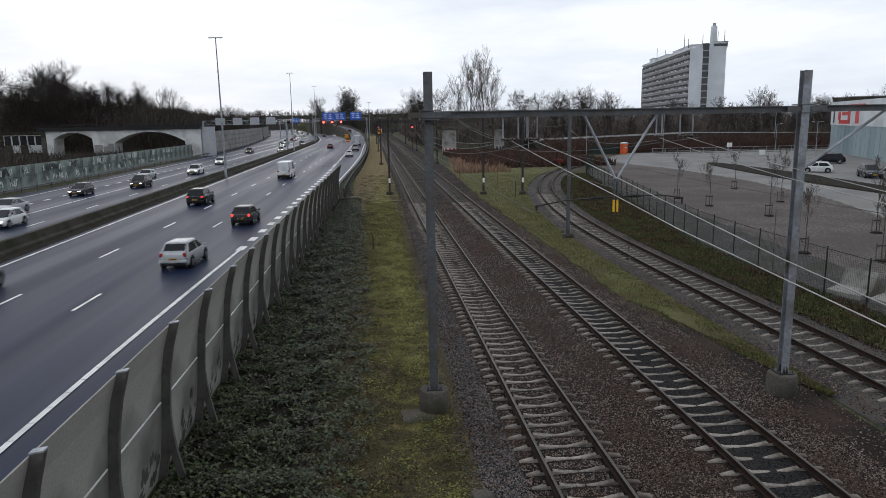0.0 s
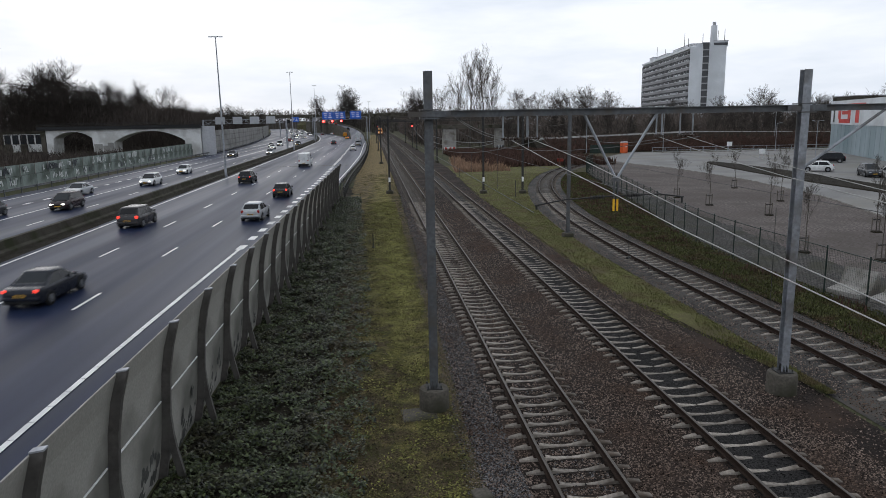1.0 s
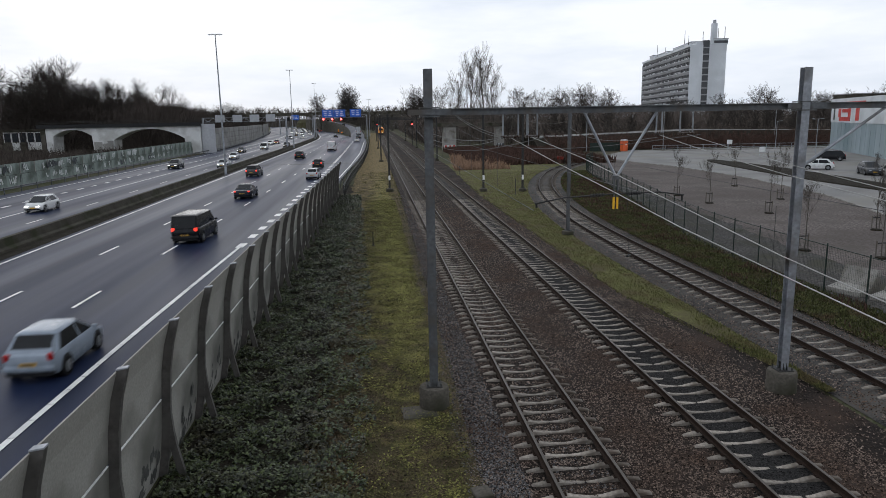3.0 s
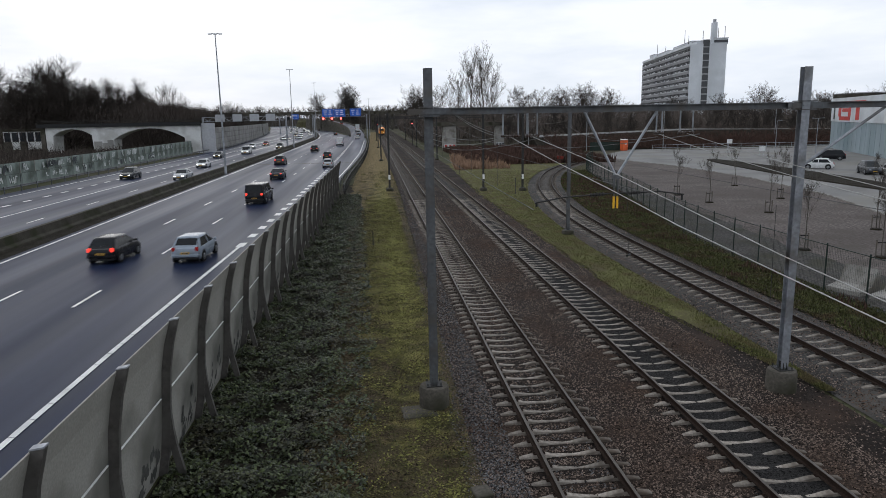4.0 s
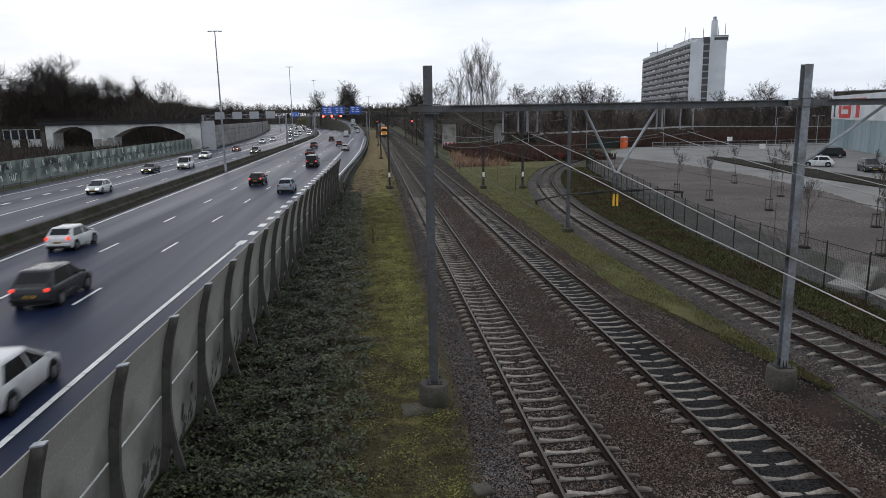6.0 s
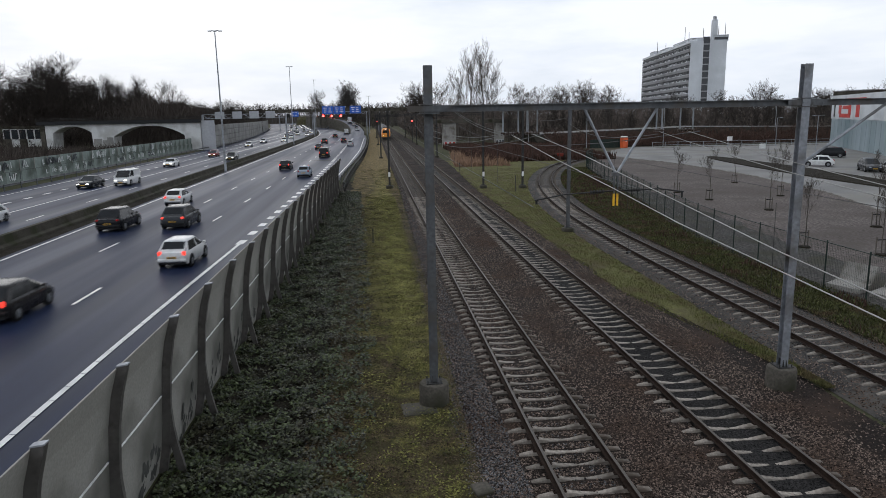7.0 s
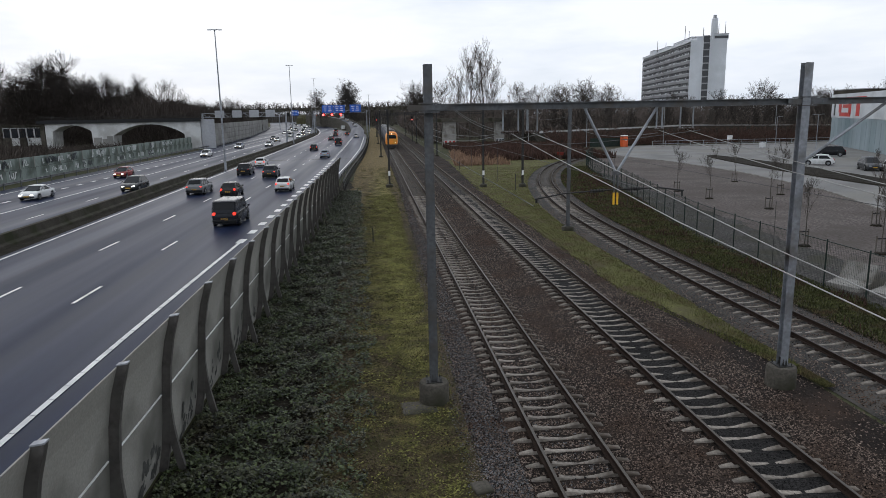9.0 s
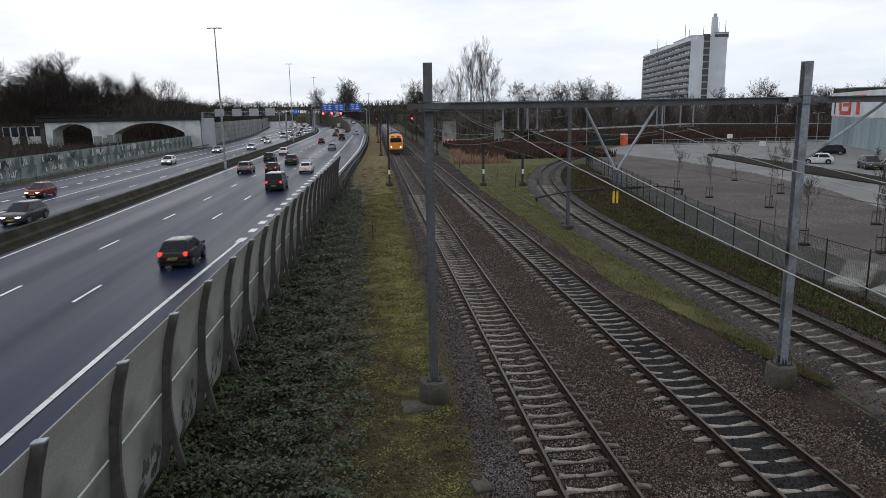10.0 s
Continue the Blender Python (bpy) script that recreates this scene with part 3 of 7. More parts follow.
def build_lines():
    def dashes(name, f, y0, y1, pitch, length, w, label, z=0.0):
        s = Shape()
        y = y0
        while y < y1:
            n = max(1, int(length / 6))
            ys = steps(y, y + length, max(length / n, 0.5))
            s.quad_ring([[(f(v) - w / 2, v, z), (f(v) + w / 2, v, z)] for v in ys], False, False)
            y += pitch
        tagged(s.make(name, LINE), label, "road marking", "", "structure")

    fa, fb, fe, f1 = (lambda y: smooth_table(LINE_A, y)), (lambda y: smooth_table(LINE_B, y)), (lambda y: smooth_table(LINE_E, y)), (lambda y: smooth_table(LINE_R1, y))
    dashes("lane_line_1", fa, -29.8, 480, 12, 3, 0.16, "white dashed lane line")
    dashes("lane_line_2", fb, -29.2, 480, 12, 3, 0.16, "white dashed lane line")
    dashes("edge_line_1", f1, -40, 480, 1e9, 500, 0.2, "white solid edge line")
    dashes("edge_line_2", fe, -40, 43.4, 1.06, 1.03, 0.2, "white ribbed edge line")
    dashes("block_line_1", fe, 43.6, 290, 3.6, 1.5, 0.5, "white block marking beside the exit lane")
    dashes("edge_line_3", lambda y: lerp_table([(52, -5.2), (91, -5.0), (120, -4.1), (165, -3.1), (260, -3.1)], y), 52, 300, 1e9, 205, 0.18, "white edge line of the exit lane")
    left = {name: off for name, off in (("a", -4.6), ("b", -8.7), ("c", -12.8), ("d", -17.1))}
    dashes("lane_line_3", lambda y: med(y) + left["a"], 46, 420, 12, 3, 0.16, "white dashed lane line")
    dashes("lane_line_4", lambda y: med(y) + left["b"], -40, 420, 1e9, 450, 0.2, "white solid lane line")
    dashes("block_line_2", lambda y: med(y) + left["c"], 0, 330, 4.4, 1.6, 0.4, "white block marking")
    dashes("edge_line_4", lambda y: med(y) + left["d"], -40, 420, 1e9, 450, 0.2, "white edge line")
    s = Shape()
    s.quad_ring([[(med(y) + 2.2, y, 0.002), (lerp_table([(85, -4.6), (165, -2.3)], y), y, 0.002)] for y in (127.6, 128.3)], False, False)
    tagged(s.make("road_joint", CONCRETE_DARK), "dark expansion joint across the carriageway", "road joint", "", "structure")
    dashes("edge_line_5", lambda y: med(y) - 0.75, -40, 420, 1e9, 450, 0.16, "white edge line")


# ---------------------------------------------------------------- railway
def rail_shape(path, dull):
    foot = [(-0.07, 0.0), (0.07, 0.0), (0.07, 0.012), (0.012, 0.03), (0.012, 0.115), (0.036, 0.128), (0.036, 0.150), (-0.036, 0.150), (-0.036, 0.128), (-0.012, 0.115), (-0.012, 0.03), (-0.07, 0.012)]
    s = Shape()
    s.sweep(foot, path)
    s.cur = 1
    s.sweep([(-0.031, 0.1505), (0.031, 0.1505), (0.033, 0.156), (0.024, 0.160), (-0.024, 0.160), (-0.033, 0.156)], path)
    return s, [RAIL_RUST, RAIL_DULL if dull else RAIL_HEAD]


def sleeper_mesh(variant, mat):
    """A concrete sleeper with a dipped middle, half sunk in ballast."""
    rnd = random.Random(variant)
    s = Shape()
    rings = []
    for x, h, w in ((-1.27, -0.03, 0.08), (-1.2, 0.03, 0.09), (-0.95, 0.078, 0.10), (-0.6, 0.092, 0.10), (-0.42, 0.066, 0.09), (-0.2, 0.034, 0.08), (0.0, 0.022, 0.075), (0.2, 0.034, 0.08), (0.42, 0.066, 0.09), (0.6, 0.092, 0.10), (0.95, 0.078, 0.10), (1.2, 0.03, 0.09), (1.27, -0.03, 0.08)):
        h += rnd.uniform(-0.012, 0.008)
        w *= rnd.uniform(0.66, 0.86)
        rings.append([(x, -w - 0.02, -0.1), (x, w + 0.02, -0.1), (x, w, h - 0.012), (x, w - 0.02, h), (x, -w + 0.02, h), (x, -w, h - 0.012)])
    s.quad_ring(rings)
    me = bpy.data.meshes.new("sleeper")
    me.from_pydata(s.v, [], s.f)
    me.materials.append(mat)
    return me


def sleepers(track, frames, near, label):
    # second set: the same sleepers in a darker colour for farther along
    meshes, worn = [sleeper_mesh(i, SLEEPER) for i in range(5)], [sleeper_mesh(i, SLEEPER_FAR) for i in range(5)]
    far = Shape()
    fasten = Shape()
    rnd = random.Random(9)
    for i, (p, n) in enumerate(frames):
        ang = math.atan2(n[1], n[0]) + rnd.uniform(-0.012, 0.012)
        m = Matrix.Translation((p[0] + rnd.uniform(-0.02, 0.02), p[1], rnd.uniform(-0.022, 0.006))) @ Matrix.Rotation(ang, 4, "Z")
        if i < near:
            ob = new("sleeper", (meshes if i < 100 else worn)[rnd.randrange(5)])
            ob.parent, ob.matrix_basis = track, m
        else:
            for x0, x1, h in ((-1.28, -0.3, 0.075), (-0.3, 0.3, 0.05), (0.3, 1.28, 0.075)):
                a = [m @ Vector(q) for q in ((x0, -0.12, h), (x1, -0.12, h), (x1, 0.12, h), (x0, 0.12, h))]
                b = [q - Vector((0, 0, 0.1)) for q in a]
                far.quad_ring([b, a])
        if i < 110:
            for side in (-0.7535, 0.7535):
                for off in (-0.105, 0.105):
                    c = m @ Vector((side + off, 0, 0.098))
                    fasten.box(c, (0.07, 0.12, 0.03), math.degrees(ang))
                    c = m @ Vector((side + off * 1.15, 0, 0.12))
                    fasten.box(c, (0.03, 0.035, 0.04), math.degrees(ang))
    if far.v:
        tagged(far.make("far_sleepers", SLEEPER_FAR, track), kind="stuff")
    tagged(fasten.make("rail_fastenings", RAIL_RUST, track, "rusty rail clips"), kind="stuff")


def build_railway():
    for x, label in ((4.377, "straight railway track with worn rails on concrete sleepers"), (8.674, "straight railway track on pale concrete sleepers in dark ballast")):
        t = empty("railway_track", None, label, "railway track", "railway tracks", "structure")
        for side in (-0.7535, 0.7535):
            sh, mats = rail_shape([(x + side, y, 0.09) for y in steps(2, 640, 20)], False)
            sh.make("rail", mats, t)
        sleepers(t, [((x, 6.0 + 0.6 * i), (1, 0)) for i in range(560)], 260, "")
    t = empty("railway_track", None, "rusty curved siding track on concrete sleepers", "railway track", "railway tracks", "structure")
    fr = third_frames(6, 118, 0.65)
    for side in (-0.7535, 0.7535):
        sh, mats = rail_shape([(p[0] + n[0] * side, p[1] + n[1] * side, 0.09) for p, n in third_frames(2, 118, 2)], True)
        sh.make("rail", mats, t)
    sleepers(t, fr, 172, "")


def stones():
    """Loose ballast stones where the camera looks closest."""
    rnd = np.random.RandomState(4)

    def field(name, mat, n, sampler, label, keep):
        s = Shape()
        for _ in range(n):
            x, y, z = sampler()
            if not keep(x, y) or (y > 42 and rnd.uniform() > (82 - y) / 40):
                continue
            r = rnd.uniform(0.014, 0.034)
            a = rnd.uniform(0, 6.28)
            pts = []
            for i in range(4):
                b = a + 1.5708 * i + rnd.uniform(-0.4, 0.4)
                q = r * rnd.uniform(0.7, 1.25)
                pts.append((x + q * math.cos(b), y + q * math.sin(b), z + rnd.uniform(-0.006, 0.012)))
            base = len(s.v)
            s.v.extend(pts)
            s.v.append((x + rnd.uniform(-0.3, 0.3) * r, y + rnd.uniform(-0.3, 0.3) * r, z + r * rnd.uniform(0.6, 1.2)))
            for i in range(4):
                s.add((base + i, base + (i + 1) % 4, base + 4))
        tagged(s.make(name, mat), label, "ballast", "", "stuff")

    def bed_y(a, b):
        u = rnd.uniform()
        return a + (b - a) * u * u

    def off_rail(x, y):
        return min(abs(x - c - d) for c in (4.377, 8.674) for d in (-0.7535, 0.7535)) > 0.1 and not (((y - 6.0 + 0.16) % 0.6 < 0.32) and min(abs(x - 4.377), abs(x - 8.674)) < 1.25 and rnd.uniform() < 0.86)

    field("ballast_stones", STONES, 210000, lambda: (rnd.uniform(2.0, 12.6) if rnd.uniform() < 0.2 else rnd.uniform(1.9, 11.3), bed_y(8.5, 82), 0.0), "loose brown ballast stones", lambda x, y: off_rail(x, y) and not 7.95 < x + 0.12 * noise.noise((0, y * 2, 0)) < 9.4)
    field("dark_ballast_stones", STONES_DARK, 36000, lambda: (rnd.uniform(7.75, 9.6), bed_y(8.5, 82), 0.004), "loose soot-dark ballast stones", off_rail)

    field("track_stones", STONES_GREY, 4000, lambda: (rnd.uniform(3.75, 5.0), bed_y(10, 82), 0.006), "loose pale ballast stones between the rails", off_rail)
    field("shoulder_stones", STONES_GREY, 32000, lambda: (1.75 + 1.35 * rnd.uniform() ** 0.8, bed_y(8.5, 82), 0.0), "loose blue-grey ballast stones", lambda x, y: x > 1.75 + 0.2 * noise.noise((0, y, 0)))

    def third_pt():
        y = bed_y(10, 82)
        return third(y) + rnd.uniform(-2.2, 2.2), y, 0.0

    field("siding_stones", STONES, 40000, third_pt, "loose pale grey ballast stones", lambda x, y: min(abs(x - third(y) - d) for d in (-0.7535, 0.7535)) > 0.1 and not ((y - 6.0 + 0.16) % 0.65 < 0.32 and abs(x - third(y)) < 1.3))


def greenery():
    rnd = np.random.RandomState(7)
    # ivy: small folded leaves in mounds
    s = Shape()
    for _ in range(120000):
        u = rnd.uniform()
        y = 9.5 + 62 * u ** 1.9
        x0, x1 = -5.15 + min(max(y - 9, 0), 71) * 0.019, -0.35 - min(max(y - 30, 0), 50) * 0.026
        w = rnd.uniform() ** 1.15
        x = x0 + (x1 - x0) * w + 0.35 * noise.noise((y * 0.5, 0, 2)) * w
        mound = 0.25 - 0.2 * (1 - w) ** 2 + 0.28 * noise.noise((x * 0.9, y * 0.9, 0)) + 0.15 * noise.noise((x * 2.7, y * 2.7, 5))
        if noise.noise((x * 1.4, y * 1.4, 9)) * 0.6 + (1 - w) * 1.1 < 0.12 + rnd.uniform(-0.3, 0.35):
            continue
        if noise.noise((x * 2.0, y * 2.0, 17)) + 0.5 * noise.noise((x * 5.0, y * 5.0, 3)) < -0.16 and rnd.uniform() < 0.85:
            continue
        z = max(0.05, mound) * rnd.uniform(0.35, 1.1) - 0.09 * (1 - w)
        r = rnd.uniform(0.02, 0.05) * (1 + 0.012 * y)
        a, tx, ty = rnd.uniform(0, 6.28), rnd.uniform(-0.7, 0.7), rnd.uniform(-0.7, 0.7)
        c, d = math.cos(a), math.sin(a)
        base = len(s.v)
        for px, py in ((-1, 0), (0, -0.75), (1.15, 0), (0, 0.75)):
            qx, qy = (px * c - py * d) * r, (px * d + py * c) * r
            s.v.append((x + qx, y + qy, z + qx * tx + qy * ty - (0.25 * r if py else 0)))
        s.add((base, base + 1, base + 2))
        s.add((base, base + 2, base + 3))
    tagged(s.make("ivy", IVY), "dense dark green ivy creeping over the ground", "ivy", "", "stuff")

    def blades(name, mat, n, spot, h0, h1, w, label, category):
        s = Shape()
        for _ in range(n):
            p = spot()
            if p is None:
                continue
            x, y, z = p
            h, a, lean = rnd.uniform(h0, h1), rnd.uniform(0, 6.28), rnd.uniform(0.0, 0.8)
            k = w * (1 + 0.02 * y)
            base = len(s.v)
            s.v.extend([(x - k * math.cos(a), y - k * math.sin(a), z), (x + k * math.cos(a), y + k * math.sin(a), z),
                        (x + h * lean * math.sin(a * 3), y + h * lean * math.cos(a * 5), z + h)])
            s.add((base, base + 1, base + 2))
        tagged(s.make(name, mat), label, category, "", "stuff")

    def verge():
        y = 9 + 95 * rnd.uniform() ** 1.7
        x = rnd.uniform(-1.9, 2.2 + min(max(y - 12, 0), 60) * 0.009)
        if noise.noise((x * 1.1, y * 0.6, 4)) < -0.3 + 0.75 * rnd.uniform() - 0.16 * x:
            return None
        return x, y, 0.01

    blades("grass", BLADE, 60000, verge, 0.02, 0.055, 0.010, "short mossy grass with bare patches", "grass")

    # fallen leaves between ivy and moss, and clumps of moss
    def scatter(name, mat, n, spot, r0, r1, label, category):
        s = Shape()
        for _ in range(n):
            p = spot()
            if p is None:
                continue
            x, y, z = p
            r, a = rnd.uniform(r0, r1) * (1 + 0.012 * y), rnd.uniform(0, 6.28)
            c, d = math.cos(a) * r, math.sin(a) * r
            t, u = rnd.uniform(-0.6, 0.6), rnd.uniform(0, 0.7)
            base = len(s.v)
            s.v.extend([(x - c, y - d, z), (x + d * 0.6, y - c * 0.6, z + r * max(t, 0)), (x + c, y + d, z + r * u), (x - d * 0.6, y + c * 0.6, z + r * max(-t, 0))])
            s.add((base, base + 1, base + 2))
            s.add((base, base + 2, base + 3))
        tagged(s.make(name, mat), label, category, "", "stuff")

    def litter():
        y = 9 + 50 * rnd.uniform() ** 1.8
        x = -1.9 + 3.9 * rnd.uniform() ** 1.25
        if noise.noise((x * 0.8, y * 0.7, 14)) - 0.25 * x < rnd.uniform(-0.5, 0.3):
            return None
        return x, y, 0.025

    scatter("leaf_litter", LITTER, 60000, litter, 0.016, 0.04, "brown fallen leaves beside the ivy", "leaf litter")

    def moss():
        y = 12 + 55 * rnd.uniform() ** 1.5
        x = -0.9 + 2.9 * rnd.uniform() ** 0.8
        if noise.noise((x * 1.2, y * 0.8, 21)) + 0.02 * (y - 22) < rnd.uniform(-0.35, 0.45):
            return None
        return x, y, 0.03

    scatter("moss_tufts", MOSS_TUFT, 52000, moss, 0.012, 0.035, "yellow-green moss tufts on the verge", "moss")

    def wedge():
        y = 17 + 82 * rnd.uniform() ** 1.2
        a, b = 10.7 + max(y - 68, 0) * 0.035 + max(0.0, 28 - y) * 0.18, third(y) - 2.1
        if b <= a:
            return None
        x = a + (b - a) * rnd.uniform() ** 0.8
        return (x, y, 0.0) if noise.noise((x * 0.8, y * 0.5, 8)) > rnd.uniform(-0.7, -0.1) else None

    blades("wedge_grass", WEDGE_BLADE, 46000, wedge, 0.03, 0.10, 0.014, "low green grass between the tracks", "grass")

    def bank():
        y = 12 + 85 * rnd.uniform() ** 1.3
        a, b = third(y) + 1.9, fence_x(y) + 0.3
        if b <= a:
            return None
        return rnd.uniform(a, b), y, 0.0

    blades("bank_grass", BANK_BLADE, 70000, bank, 0.03, 0.13, 0.022, "rough tufted grass below the fence", "grass")

    def tangles():
        y = 14 + 70 * rnd.uniform() ** 1.2
        x = third(y) + 2.0 + (fence_x(y) - third(y) - 1.7) * rnd.uniform() ** 0.7
        if noise.noise((x * 0.9, y * 0.45, 12)) < 0.25 - 0.35 * (y > 52):
            return None
        return x, y, 0.0

    blades("bank_brambles", BRAMBLE, 12000, tangles, 0.05, 0.32, 0.018, "low brown bramble patches below the fence", "brambles")

    def reeds():
        x, y = 12.2 + 9 * rnd.uniform() ** 1.7, rnd.uniform(103, 134)
        if x < 12 + (y - 98) * 0.09 or noise.noise((x * 0.4, y * 0.2, 3)) < -0.25:
            return None
        return x, y, 0.0

    blades("reeds", REED, 6000, reeds, 0.4, 1.3, 0.03, "dry rust-brown reeds", "reeds")

    def brambles():
        y = rnd.uniform(112, 165)
        x = rnd.uniform(17, 41)
        return x, y, 0.0

    blades("brambles", BRAMBLE, 30000, brambles, 0.4, 1.5, 0.05, "bare reddish-brown brambles", "brambles")


# ---------------------------------------------------------------- overhead line
def mast(x, y, top, base=0.0, w=0.22, label="grey steel catenary mast on a concrete footing", mat=None, foot=0.62):
    e = empty("catenary_mast", Matrix.Translation((x, y, base)), label, "catenary mast", "catenary masts")
    mat = mat or MAST_STEEL
    s = Shape()
    t, h = 0.018, w / 2
    z0, z1 = foot - 0.02, top
    k = t * 0.7
    sec = [(-h, -h), (h, -h), (h, -h + t), (k, -h + t), (k, h - t), (h, h - t), (h, h), (-h, h), (-h, h - t), (-k, h - t), (-k, -h + t), (-h, -h + t)]
    s.quad_ring([[(a, b, z) for a, b in sec] for z in (z0, z1)])
    s.make("column", mat, e)
    s = Shape()
    s.box((0, 0, foot + 0.012), (w + 0.22, w + 0.22, 0.03))
    for a in (-1, 1):
        for b in (-1, 1):
            s.tube((a * (h + 0.07), b * (h + 0.07), foot), (a * (h + 0.07), b * (h + 0.07), foot + 0.1), 0.018, n=6)
        s.box((a * (h * 0.4), 0, foot + 0.12), (0.02, w + 0.16, 0.2), top=0.6)
    s.make("base_plate", DARK_STEEL, e)
    if foot > 0.05:
        s = Shape()
        n = 18
        rings = []
        for r, z in ((0.42, -0.1), (0.41, foot - 0.09), (0.385, foot - 0.02), (0.30, foot)):
            rings.append([(r * math.cos(6.2832 * i / n), r * math.sin(6.2832 * i / n), z) for i in range(n)])
        s.quad_ring(rings)
        s.make("footing", CONCRETE_DARK, e, "round weathered concrete footing", True)
    return e


def insulator(s, p, q, r=0.055):
    p, q = Vector(p), Vector(q)
    n = 5
    s.tube(p, q, r * 0.45, n=6)
    for i in range(n):
        a, b = p.lerp(q, (i + 0.2) / n), p.lerp(q, (i + 0.8) / n)
        s.tube(a, b, r, r * 0.6, 8)


def build_catenary():
    mast(1.45, 17.65, 9.13, label="grey steel catenary mast on a cracked concrete footing")
    mast(11.5, 17.35, 9.05, label="bright galvanised steel catenary mast on a round footing", mat=GALV_MAST)
    # the portal beam
    e = empty("portal_beam", Matrix.Translation((0, 17.4, 8.05)), "long steel portal beam across the tracks", "portal beam")
    s = Shape()
    s.box((9.2, 0, 0.075), (16.0, 0.2, 0.02))
    s.box((9.2, 0, -0.075), (16.0, 0.2, 0.02))
    s.box((9.2, 0, 0), (16.0, 0.014, 0.13))
    s.make("beam", MAST_STEEL, e)
    s = Shape()
    for x in (1.45, 11.55):
        s.box((x, -0.13, 0.0), (1.1, 0.02, 0.14))
        s.box((x, 0.0, -0.11), (0.5, 0.34, 0.03))
        s.box((x, 0.0, 0.11), (0.5, 0.34, 0.03))
        for i in range(4):
            s.tube((x - 0.42 + 0.28 * i, -0.16, 0), (x - 0.42 + 0.28 * i, -0.13, 0), 0.02, n=6)
    s.make("bracket", MAST_STEEL, e)
    s = Shape()
    s.tube((5.5, 0, -0.08), (6.38, 0, -1.75), 0.035)
    s.tube((7.45, 0, -0.08), (6.42, 0, -1.75), 0.035)
    s.make("v_brace", GALV, e, "grey steel tubes in a V")
    s = Shape()
    s.box((6.40, 0, -1.78), (0.22, 0.1, 0.1))
    for d in (-0.05, 0.05):
        s.tube((6.40 + d, 0, -1.8), (6.40 + d, 0, -2.35), 0.022)
    s.make("drop_bracket", MAST_STEEL, e)
    s = Shape()
    for d in (-0.05, 0.05):
        s.tube((6.40 + d, 0, -2.3), (6.40 + d, 0, -2.62), 0.03)
    s.make("insulated_bar", YELLOW_POST, e, "yellow insulated bars")
    s = Shape()
    s.cable([(4.2, 0, -2.42), (5.0, 0, -2.28), (6.3, 0, -2.22), (7.6, 0, -2.2), (8.3, 0, -2.3)], 0.02, 6)
    s.tube((4.25, 0, -2.42), (4.25, 0, -2.52), 0.03)
    s.tube((8.25, 0, -2.3), (8.25, 0, -2.45), 0.03)
    insulator(s, (5.7, 0, -2.25), (6.1, 0, -2.23), 0.06)
    insulator(s, (6.75, 0, -2.22), (7.1, 0, -2.21), 0.06)
    s.make("registration_arm", DARK_STEEL, e)
    s = Shape()
    s.tube((11.5, 0, -1.7), (14.0, 0, 0.0), 0.04)
    s.make("strut", GALV, e)
    hang = Shape()
    ins = Shape()
    for a, b in ((3.35, 3.75), (3.98, 4.25), (7.45, 7.6), (8.1, 8.45)):
        for x in (a, b):
            hang.tube((x, 0, -0.08), (x, 0, -0.62), 0.02, n=6)
        insulator(ins, (a - 0.06, 0, -0.66), (b + 0.06, 0, -0.66), 0.045)
    hang.make("hanger", GALV, e)
    ins.make("insulator", INSULATOR, e)
    for x, y, w, d, z, rz in ((1.0, 17.25, 0.95, 0.8, -0.045, 4), (2.05, 13.0, 0.4, 0.45, 0.0, 12)):
        s = Shape()
        s.soft((0, 0, 0.03), (w, d, 0.1), 0.02)
        ob = tagged(s.make("concrete_slab", CONCRETE_DARK), "small weathered concrete slab in the litter", "concrete slab", "slabs")
        ob.matrix_basis = pose(x, y, z, 0, 0, rz)
    # farther masts and portals
    mast(12.92, 44.0, 8.2, w=0.2, foot=0.3, label="brown-grey catenary mast beside the siding")
    for x, y in ((1.7, 75), (11.8, 72.5), (15.9, 71.5)):
        m = mast(x, y, 8.5, w=0.2, foot=0.35, mat=DARK_STEEL, label="dark catenary mast with a white band")
        s = Shape()
        s.box((0, -0.106, 1.55), (0.22, 0.012, 0.5))
        s.make("marker", WHITE, m)
    for y in (75, 130, 190, 255):
        e = empty("portal_beam", Matrix.Translation((0, y - 0.2, 8.0)), "slender steel portal beam across both tracks", "portal beam", "distant portals")
        s = Shape()
        s.box((6.7, 0, 0.1), (11.0, 0.12, 0.05))
        s.box((6.7, 0, -0.15), (11.0, 0.12, 0.05))
        for i in range(22):
            x = 1.2 + i * 0.5
            s.tube((x, 0, -0.15), (x + 0.5, 0, 0.1) if i % 2 else (x + 0.5, 0, 0.1), 0.02, n=4)
        s.make("beam", DARK_STEEL, e)
        if y > 80:
            for x in (1.5, 12.2):
                mast(x, y, 8.6, w=0.24, foot=0.3, mat=DARK_STEEL, label="dark distant catenary mast")
    # small marker posts in the grass
    for x, y, h in ((-0.2, 42.5, 0.9), (14.5, 68.5, 1.7), (12.2, 96, 1.2)):
        s = Shape()
        s.tube((0, 0, -0.05), (0, 0, h), 0.03, n=6)
        s.tube((0, 0, 0), (0, 0, 0.06), 0.12, 0.08, n=8)
        ob = tagged(s.make("marker_post", DARK_STEEL), "thin dark marker post in the grass", "post", "marker posts")
        ob.matrix_basis = Matrix.Translation((x, y, 0))


